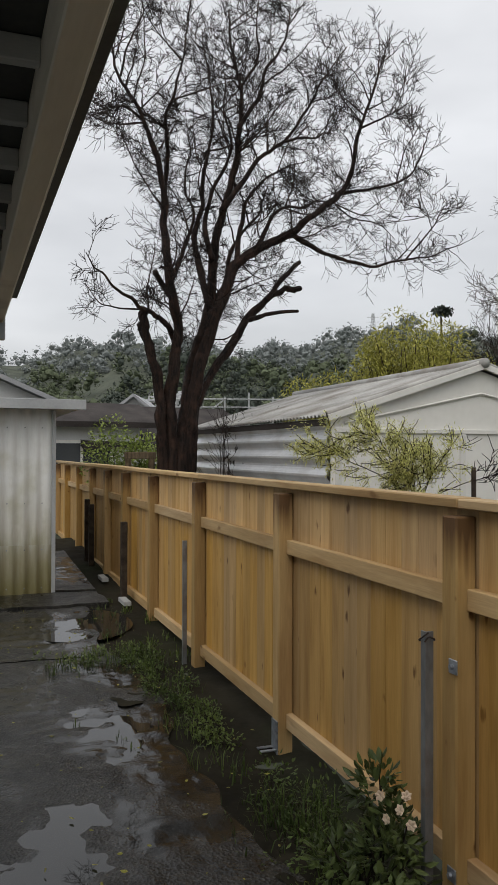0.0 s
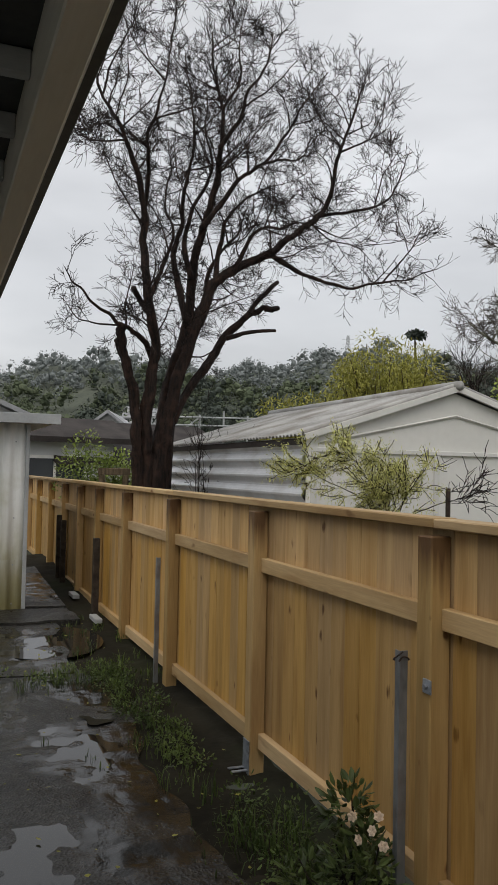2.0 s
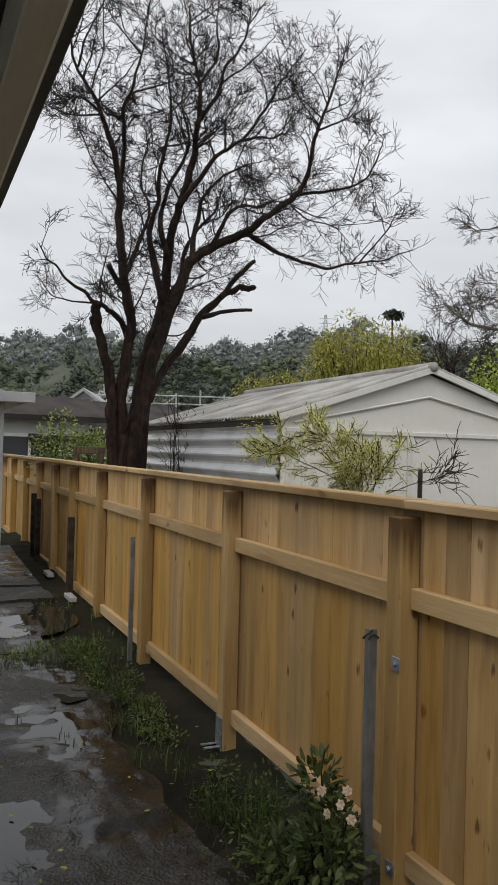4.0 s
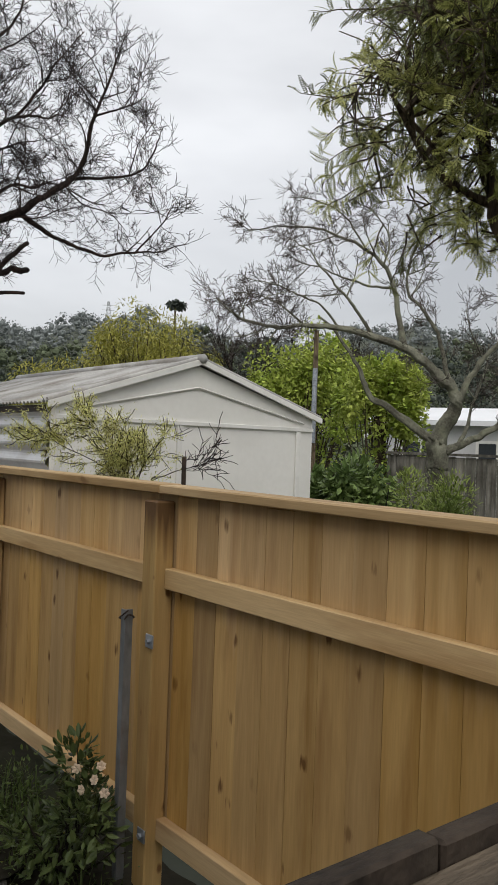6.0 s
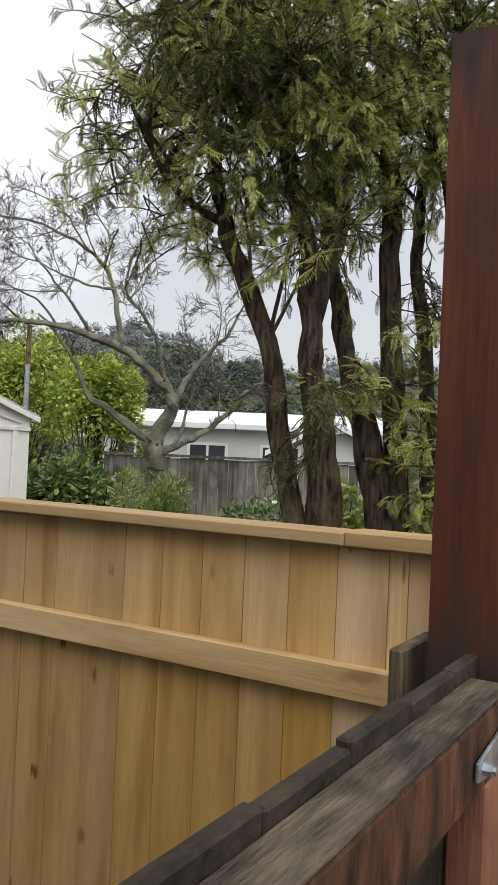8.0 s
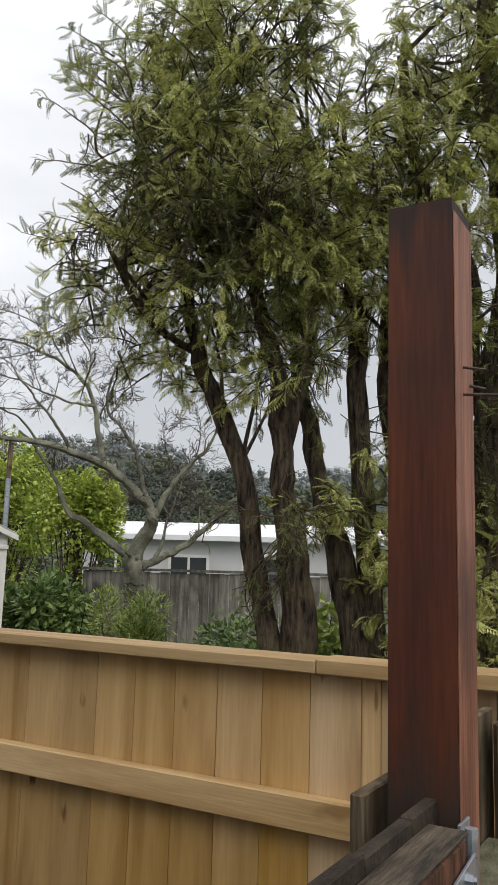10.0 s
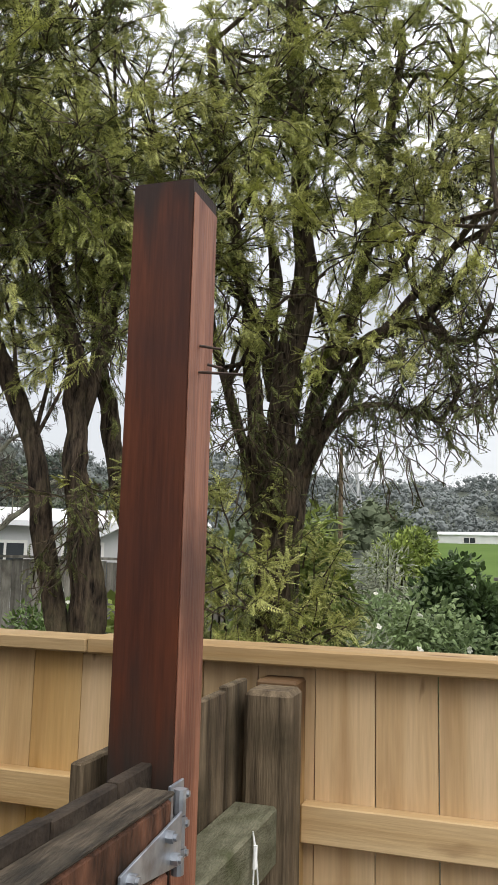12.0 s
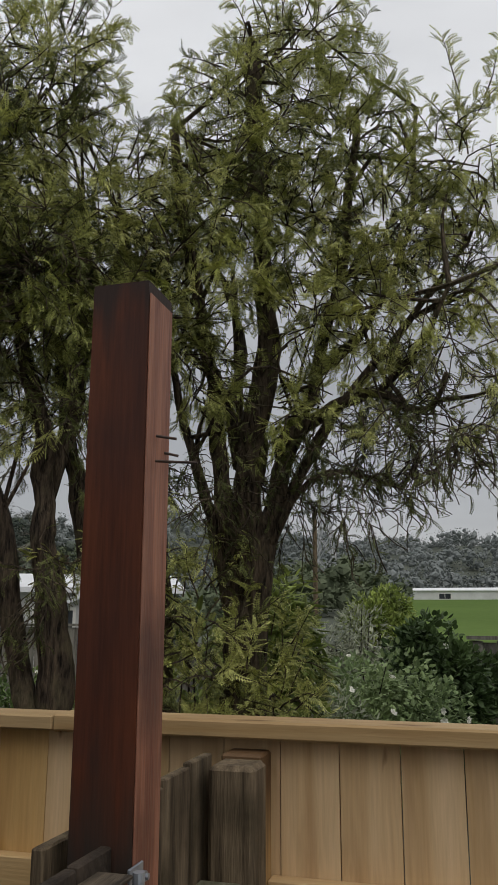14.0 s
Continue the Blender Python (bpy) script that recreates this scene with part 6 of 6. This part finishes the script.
bush("leafy_shrub", (4.46, 1.11, 1.38), (0.44, 0.42, 0.92), 5200, 0.095, 0.028, SHRUB, "tall green drooping-leaved shrub behind the fence", 78, droop=0.5, count=20, size=0.36)
bush("undergrowth_shrub", (3.35, 1.2, 1.25), (0.35, 0.3, 0.75), 1100, 0.08, 0.03, SHRUB, "leafy undergrowth below the feathery trees", 70)
bush("hedge", (2.55, 13.05, 1.55), (0.7, 0.5, 0.95), 5200, 0.06, 0.035, SHRUB, "clipped yellow-green hedge beyond the fence", 71)


def far_tree(name, centre, radii, n, length, width, material, label, seed, count=40, size=0.3, droop=0.2, trunk=0.18):
    ob = bush(name, centre, radii, n, length, width, material, label, seed, size, count, droop, True, bark=TRUNK)
    z0 = float(ground_height(centre[0], centre[1]))
    part("trunk", Shape().tube(spline([(centre[0], centre[1], z0 - 0.1), (centre[0] + 0.1, centre[1], (z0 + centre[2]) / 2), tuple(centre)], 10), np.linspace(trunk, trunk * 0.5, 10), 8), TRUNK, ob)
    return ob


far_tree("lime_green_tree", (19.0, 20.6, 3.7), (2.1, 2.2, 2.5), 12000, 0.16, 0.10, LIME, "bright lime-green tree in fresh spring leaf", 72)
far_tree("lime_green_tree", (10.4, 9.55, 2.62), (0.86, 0.88, 1.25), 8500, 0.085, 0.06, LIME, "lime-green maple with layered spring leaves", 73, count=22, size=0.36)
far_tree("yellow_willow_tree", (20.9, 34.4, 4.3), (3.9, 3.9, 4.3), 20000, 0.26, 0.06, OLIVE, "large rounded yellow-green willow coming into leaf", 74, count=70, size=0.24, droop=0.7, trunk=0.3)
far_tree("yellow_willow_tree", (17.2, 36.8, 3.4), (2.3, 2.3, 2.8), 8000, 0.26, 0.06, OLIVE, "smaller yellow-green willow beside the garage roof", 75, count=40, droop=0.7, trunk=0.2)
tree = Tree("bare_scrubby_tree", (24.5, 29.5, -0.6), "grey-brown leafless tree behind the willow", 76)
for dx, dy, dz in ((-1.5, 1.2, 6.2), (1.2, -1, 6.6), (2.4, -2.4, 5.6), (0, 0, 7.0), (3.5, -3.0, 5.0)):
    tree.limb([(24.5, 29.5, -0.8), (24.5 + dx * 0.3, 29.5 + dy * 0.3, 2.2), (24.5 + dx, 29.5 + dy, dz)], 0.16, 0.03, 6)
tree.grow(4.5, 1.9, 0.03, 2, 0.1, 0.8, 5, start=0.3)
tree.finish(TRUNK, TWIG)


# ---- far fence, neighbouring buildings, poles ----
def paling_run(name, p, q, top, height, label, gap=0.006, w=0.14, blue=()):
    p, q = np.array([*p, 0.0]), np.array([*q, 0.0])
    d = unit(q - p)
    nrm = np.array([d[1], -d[0], 0])
    mid = (p + q) / 2
    ob = thing(name, (mid[0], mid[1], top - height), label, "fence")
    n = int(np.linalg.norm(q - p) / (w + gap))
    rnd = np.random.RandomState(n)
    m4 = Matrix(((d[0], nrm[0], 0, 0), (d[1], nrm[1], 0, 0), (0, 0, 1, 0), (0, 0, 0, 1)))

    def slat(x0, x1, y0, y1, z0, z1):
        bm = bmesh.new()
        bmesh.ops.create_cube(bm, size=1.0)
        m = Matrix.Translation(Vector((*p[:2], 0))) @ m4 @ Matrix.Translation(((x0 + x1) / 2, (y0 + y1) / 2, (z0 + z1) / 2)) @ Matrix.Diagonal((x1 - x0, y1 - y0, z1 - z0, 1))
        return Shape().take(bm, m)
    for k in range(n):
        x = k * (w + gap)
        part("paling", slat(x, x + w, rnd.uniform(0, 0.004), 0.022, top - height, top + rnd.uniform(-0.02, 0.01)), GREY_FENCE, ob)
    total = n * (w + gap)
    part("capping", slat(-0.02, total, -0.05, 0.06, top + 0.012, top + 0.05), GREY_FENCE, ob)
    part("rail", slat(0, total, 0.024, 0.07, top - 1.2, top - 1.1), GREY_FENCE, ob)
    for x in np.arange(0, total, 2.0):
        part("post", slat(x, x + 0.09, -0.10, -0.002, top - height, top), GREY_FENCE, ob)
    for x in blue:
        part("painted_post", slat(x, x + 0.09, -0.11, -0.003, top - height, top - 0.02), BLUE, ob, "faded blue painted post")
    return ob


paling_run("old_paling_fence", (9.2, 8.25), (10.75, 4.55), 1.98, 1.75, "weathered grey paling fence with faded blue posts", blue=(1.75, 3.05))
paling_run("old_paling_fence", (10.9, 4.1), (10.3, 0.6), 1.72, 1.5, "low weathered wooden fence among shrubs")
paling_run("old_paling_fence", (9.2, 0.1), (8.6, -2.4), 1.88, 1.7, "dark brown weathered paling fence beside a hedge")


def house_block(name, at, size, turn, wall_h, roof_h, wall_mat, roof_mat, label, windows=3, over=0.35, group=""):
    """A simple gabled house: walls, two roof slopes, windows with frames; at is the middle of its foot."""
    ob = thing(name, at, label, "house", group)
    m = pose(*at, 0, 0, turn)
    L, W = size

    def put(a, b):
        bm = bmesh.new()
        bmesh.ops.create_cube(bm, size=1.0)
        c = [(x + y) / 2 for x, y in zip(a, b)]
        d = [abs(y - x) for x, y in zip(a, b)]
        return Shape().take(bm, m @ Matrix.Translation(c) @ Matrix.Diagonal((*d, 1)))
    bm = bmesh.new()
    pr = [(-L / 2, -W / 2, -1.0), (-L / 2, W / 2, -1.0), (-L / 2, W / 2, wall_h), (-L / 2, 0, wall_h + roof_h), (-L / 2, -W / 2, wall_h)]
    f = bm.faces.new([bm.verts.new(v) for v in pr])
    ex = bmesh.ops.extrude_face_region(bm, geom=[f])
    bmesh.ops.translate(bm, vec=(L, 0, 0), verts=[v for v in ex["geom"] if isinstance(v, bmesh.types.BMVert)])
    part("wall", Shape().take(bm, m), wall_mat, ob)
    for s in (-1, 1):
        bm = bmesh.new()
        k = over * roof_h / (W / 2)
        pr = [(-L / 2 - over, 0, wall_h + roof_h + 0.02), (-L / 2 - over, s * (W / 2 + over), wall_h - k + 0.02), (-L / 2 - over, s * (W / 2 + over), wall_h - k + 0.14), (-L / 2 - over, 0, wall_h + roof_h + 0.14)]
        f = bm.faces.new([bm.verts.new(v) for v in pr])
        ex = bmesh.ops.extrude_face_region(bm, geom=[f])
        bmesh.ops.translate(bm, vec=(L + 2 * over, 0, 0), verts=[v for v in ex["geom"] if isinstance(v, bmesh.types.BMVert)])
        part("roof", Shape().take(bm, m), roof_mat, ob)
        for i in range(windows):
            x = -L / 2 + L * (i + 0.5) / windows
            w, z0, z1 = min(0.7, L / windows * 0.28), wall_h * 0.42, wall_h * 0.86
            win = part("window", put((x - w, s * (W / 2 + 0.004), z0), (x + w, s * (W / 2 + 0.03), z1)), TRIM, ob)
            part("pane", put((x - w + 0.07, s * (W / 2 + 0.032), z0 + 0.07), (x - 0.03, s * (W / 2 + 0.04), z1 - 0.07)), PANE, win)
            part("pane", put((x + 0.03, s * (W / 2 + 0.032), z0 + 0.07), (x + w - 0.07, s * (W / 2 + 0.04), z1 - 0.07)), PANE, win)
    return ob


house_block("white_house", (18.3, 11.2, 0.1), (7.0, 4.2), -62, 2.62, 0.36, HOUSE_W, HOUSE_ROOF, "low white house with pale metal roof beyond the garden fence", 4)
house_block("white_house", (18.4, 8.75, 0.0), (2.2, 2.4), 22, 2.25, 0.6, HOUSE_W, HOUSE_ROOF, "white gabled wing of a neighbouring house", 2)
house_block("grey_roofed_house", (0.6, 24.5, -0.3), (6.5, 7.0), 90, 2.75, 1.5, HOUSE_W, GREY_ROOF, "neighbouring house with grey metal roof", 2)
house_block("cream_house", (2.3, 18.6, 0.0), (2.6, 2.0), 8, 2.65, 0.35, HOUSE_W, DARK_ROOF, "small cream outbuilding behind the iron shed", 1)
house_block("dark_roofed_house", (4.3, 20.5, -0.4), (4.2, 4.6), 12, 2.6, 0.85, TRIM, DARK_ROOF, "house with dark tiled roof beyond the tree", 2)
house_block("white_house", (6.6, 31.0, -0.8), (3.5, 3.2), 70, 3.6, 1.2, HOUSE_W, GREY_ROOF, "white gabled house beyond the dark roof", 1)
house_block("long_white_building", (97.0, 0.6, 3.7), (14.0, 4.0), 90, 1.6, 0.3, HOUSE_W, HOUSE_ROOF, "long low white building on the green field", 2, 0.15)


def pole(name, x, y, top, r, arms, label, mat=OLD_WOOD):
    z0 = float(ground_height(x, y))
    ob = thing(name, (x, y, z0), label, "pole")
    part("shaft", Shape().tube([(x, y, z0 - 0.2), (x, y, (z0 + top) / 2), (x, y, top)], [r * 1.2, r * 1.05, r * 0.85], 10), mat, ob)
    for z in arms:
        part("crossarm", box((x - 0.7, y - 0.04, z - 0.04), (x + 0.7, y + 0.04, z + 0.04), 0.004), mat, ob)
        for dx in (-0.6, 0.6):
            part("insulator", Shape().tube([(x + dx, y, z + 0.04), (x + dx, y, z + 0.16)], [0.03, 0.02], 8), TRIM, ob)
    return ob


pole("power_pole", 17.1, 18.3, 5.7, 0.085, (), "weathered timber utility pole behind the trees")
solid("pole_sleeve", Shape().tube([(17.0, 18.2, 2.2), (17.0, 18.2, 4.5)], 0.075, 12), GALV, "galvanised sleeve beside a utility pole", "pipe", at=(17.0, 18.2, 2.2))
pole("power_pole", 58.8, 11.7, 10.4, 0.16, (10.0,), "tall timber power pole at the field edge")

# lattice pylons
def pylon(x, y, base, size, label):
    py = thing("lattice_pylon", (x, y, base), label, "pylon")
    levels = [(base + (z - 4.5) * size, h * size) for z, h in ((4.5, 2.6), (8.5, 2.0), (12.0, 1.4), (15.5, 0.95), (19.0, 0.7), (22.0, 0.5))]
    for sx in (-1, 1):
        for sy in (-1, 1):
            part("leg", Shape().tube([(x + sx * h, y + sy * h, z) for z, h in levels], 0.13 * size, 4), GREY_PAINT, py)
    for (z0, h0), (z1, h1) in zip(levels[:-1], levels[1:]):
        for sy in (-1, 1):
            part("brace", Shape().tube([(x - h0, y + sy * h0, z0), (x + h1, y + sy * h1, z1)], 0.08 * size, 4), GREY_PAINT, py)
            part("brace", Shape().tube([(x + sy * h0, y - h0, z0), (x + sy * h1, y + h1, z1)], 0.08 * size, 4), GREY_PAINT, py)
            part("brace", Shape().tube([(x + sy * h0, y + h0, z0), (x + sy * h1, y - h1, z1)], 0.08 * size, 4), GREY_PAINT, py)
    d = unit(np.array([-y, x, 0.0]))
    for k in (12.0, 15.0):
        z = base + k * size
        part("crossarm", Shape().tube([np.array([x, y, z]) - d * 3.9 * size, np.array([x, y, z]) + d * 3.9 * size], 0.12 * size, 4), GREY_PAINT, py)


pylon(147.4, 27.4, 4.5, 1.15, "grey steel lattice power pylon")
pylon(200.4, 369.1, 59.5, 0.82, "distant grey lattice pylon on the misty ridge")

# scaffolding
sc = thing("scaffold", (9.6, 29.0, 0.0), "grey tube scaffolding round a distant roof", "scaffold")
for i in range(6):
    x, y = 7.6 + 0.85 * i, 29.4 - 0.28 * i
    part("upright", Shape().tube([(x, y, -1.5), (x, y, 4.1 + 0.15 * (i % 2))], 0.035, 6), GREY_PAINT, sc)
for z in (3.35, 3.7, 4.0):
    part("ledger", Shape().tube([(7.4, 29.45, z), (12.1, 27.9, z)], 0.03, 6), GREY_PAINT, sc)
part("brace", Shape().tube([(7.6, 29.4, 2.6), (9.3, 28.85, 4.0)], 0.03, 6), GREY_PAINT, sc)
stub = thing("timber_stand", (2.5, 12.0, 0.3), "dark weathered timber frame beside the hedge", "frame")
part("beam", box((2.28, 11.98, 1.93), (2.74, 12.06, 2.03), 0.005), OLD_WOOD, stub)
for x in (2.33, 2.68):
    part("leg", box((x - 0.04, 11.98, 0.2), (x + 0.04, 12.06, 1.929), 0.005), OLD_WOOD, stub)

# green field
fa, fr = np.radians(np.arange(84.5, 116, 1.0)), np.linspace(13, 140, 60)
FX2, FY2 = np.outer(fr, np.sin(fa)), np.outer(fr, np.cos(fa))
FZ2 = ground_height(FX2, FY2) + 0.06 + 0.2 * np.clip((FX2 - 14) / 20, 0, 1)
fi, fj = np.meshgrid(np.arange(len(fr) - 1), np.arange(len(fa) - 1), indexing="ij")
k = len(fa)
solid("lawn", Shape().add(np.stack([FX2, FY2, FZ2], -1).reshape(-1, 3), np.stack([fi * k + fj, fi * k + fj + 1, (fi + 1) * k + fj + 1, (fi + 1) * k + fj], -1).reshape(-1, 4)[:, ::-1]),
      FIELD, "bright green mown playing field", "field", kind="structure", smooth=True)


# ---- distant woods and houses ----
def core_shape(rnd):
    """The rough dark inside of a far clump of foliage."""
    bm = bmesh.new()
    bmesh.ops.create_icosphere(bm, subdivisions=1, radius=1.0)
    v = np.array([p.co[:] for p in bm.verts])
    t = np.array([[p.index for p in f.verts] for f in bm.faces])
    bm.free()
    return v * rnd.uniform(0.45, 0.85, (len(v), 1)), (), t


def woods(name, seed, n, r0, r1, a0, a1, size, material, label, tall=1.0, leaves=120, count=4):
    """Many far trees: rough clump cores under small leaf sprays, in one mesh."""
    rnd = np.random.RandomState(seed)
    s = Shape()
    cores = [core_shape(rnd) for _ in range(4)]
    az, r = np.radians(rnd.uniform(a0, a1, n)), r0 + (r1 - r0) * rnd.uniform(0, 1, n)
    x, y = r * np.sin(az), r * np.cos(az)
    z = ground_height(x, y)
    card = np.array([(0, 0, 0), (0.5, -0.5, 0), (1, 0, 0.1), (0.5, 0.5, 0)])
    for i in range(n):
        R = size * rnd.uniform(0.5, 1.4)
        h = R * tall * rnd.uniform(0.7, 1.5)
        for c, q in lumps(rnd, (x[i], y[i], z[i] + h * 0.6), (R, R, h), count, 0.42):
            scatter(s, cores[rnd.randint(4)], c[None], rotations(rnd, rnd.normal(0, 1, (1, 3)) * (1, 1, 0.2)), np.array([q[0] * 0.9]))
            p, d = in_ball(rnd, leaves // count, c, q * 1.12, 0.15)
            scatter(s, (card * R * (0.17, 0.13, 0.12), np.array([(0, 1, 2, 3)]), ()), p, rotations(rnd, unit(d * (1, 1, 0.4) + rnd.normal(0, 0.5, d.shape))), rnd.uniform(0.6, 1.4, len(p)))
    return solid(name, s, material, label, "woods", kind="stuff")


woods("misty_hillside_trees", 1, 1700, 280, 430, -8, 112, 3.4, FAR_HAZED, "far ridge trees, mist put into their grey-green colour", 0.8, 110, 4)
woods("dark_hillside_trees", 2, 480, 170, 280, 10, 62, 3.4, FAR_DARK, "dark pine woods on the hillside", 1.3, 130, 4)
woods("green_hillside_trees", 8, 900, 140, 300, -6, 66, 3.6, FAR_MID, "green woods on the hillside", 0.9, 150, 5)
woods("green_valley_trees", 3, 300, 70, 160, -6, 66, 2.3, FAR_MID, "mixed green trees across the valley", 1.0, 180, 6)
woods("valley_trees", 4, 70, 42, 75, -2, 34, 1.2, FAR_MID, "garden trees among the houses", 1.0, 210, 7)
woods("field_edge_trees", 5, 420, 150, 290, 62, 112, 3.2, FAR_HAZED, "trees beyond the playing field, mist put into their colour", 0.9, 160, 5)
woods("meadow_trees", 10, 150, 60, 130, 68, 84.5, 1.9, FAR_MID, "mixed green trees beside the playing field", 0.9, 170, 6)
woods("dark_pines", 6, 18, 150, 175, 18, 29, 4.2, FAR_DARK, "tall dark pines on the slope", 1.9, 260, 9)
woods("dark_pines", 7, 10, 150, 170, 8, 13, 4.0, FAR_DARK, "clump of tall dark pines", 1.5, 260, 9)

# flat-topped pine on the skyline
fp = thing("umbrella_pine", (100.0, 153.2, 4.0), "flat-topped dark pine standing above the skyline", "tree")
part("trunk", Shape().tube(spline([(100, 153.2, 3), (100.3, 153.2, 18), (100, 153.2, 32)], 10), np.linspace(0.45, 0.2, 10), 7), TRUNK, fp)
rnd = np.random.RandomState(9)
s = Shape()
for c, q in lumps(rnd, (100, 153.2, 33.0), (2.2, 2.2, 1.3), 14, 0.4):
    p, d = in_ball(rnd, 50, c, q, 0.3)
    scatter(s, leaf_shape(0.8, 0.55), p, rotations(rnd, unit(d + rnd.normal(0, 0.5, d.shape))), rnd.uniform(0.6, 1.3, len(p)))
tagged(part("crown", s, FAR_DARK, fp), kind="stuff")

rnd = np.random.RandomState(77)
for i in range(26):
    az, r = np.radians(rnd.uniform(-3, 58)), rnd.uniform(85, 230)
    x, y = r * np.sin(az), r * np.cos(az)
    house_block("distant_house", (x, y, float(ground_height(x, y)) + 2.2), (rnd.uniform(7, 11), rnd.uniform(5, 7)), rnd.uniform(0, 180), 2.8, 1.4, HOUSE_W,
                GREY_ROOF if rnd.uniform() < 0.6 else HOUSE_ROOF, "small pale house on the far hillside", 2, group="hillside houses")
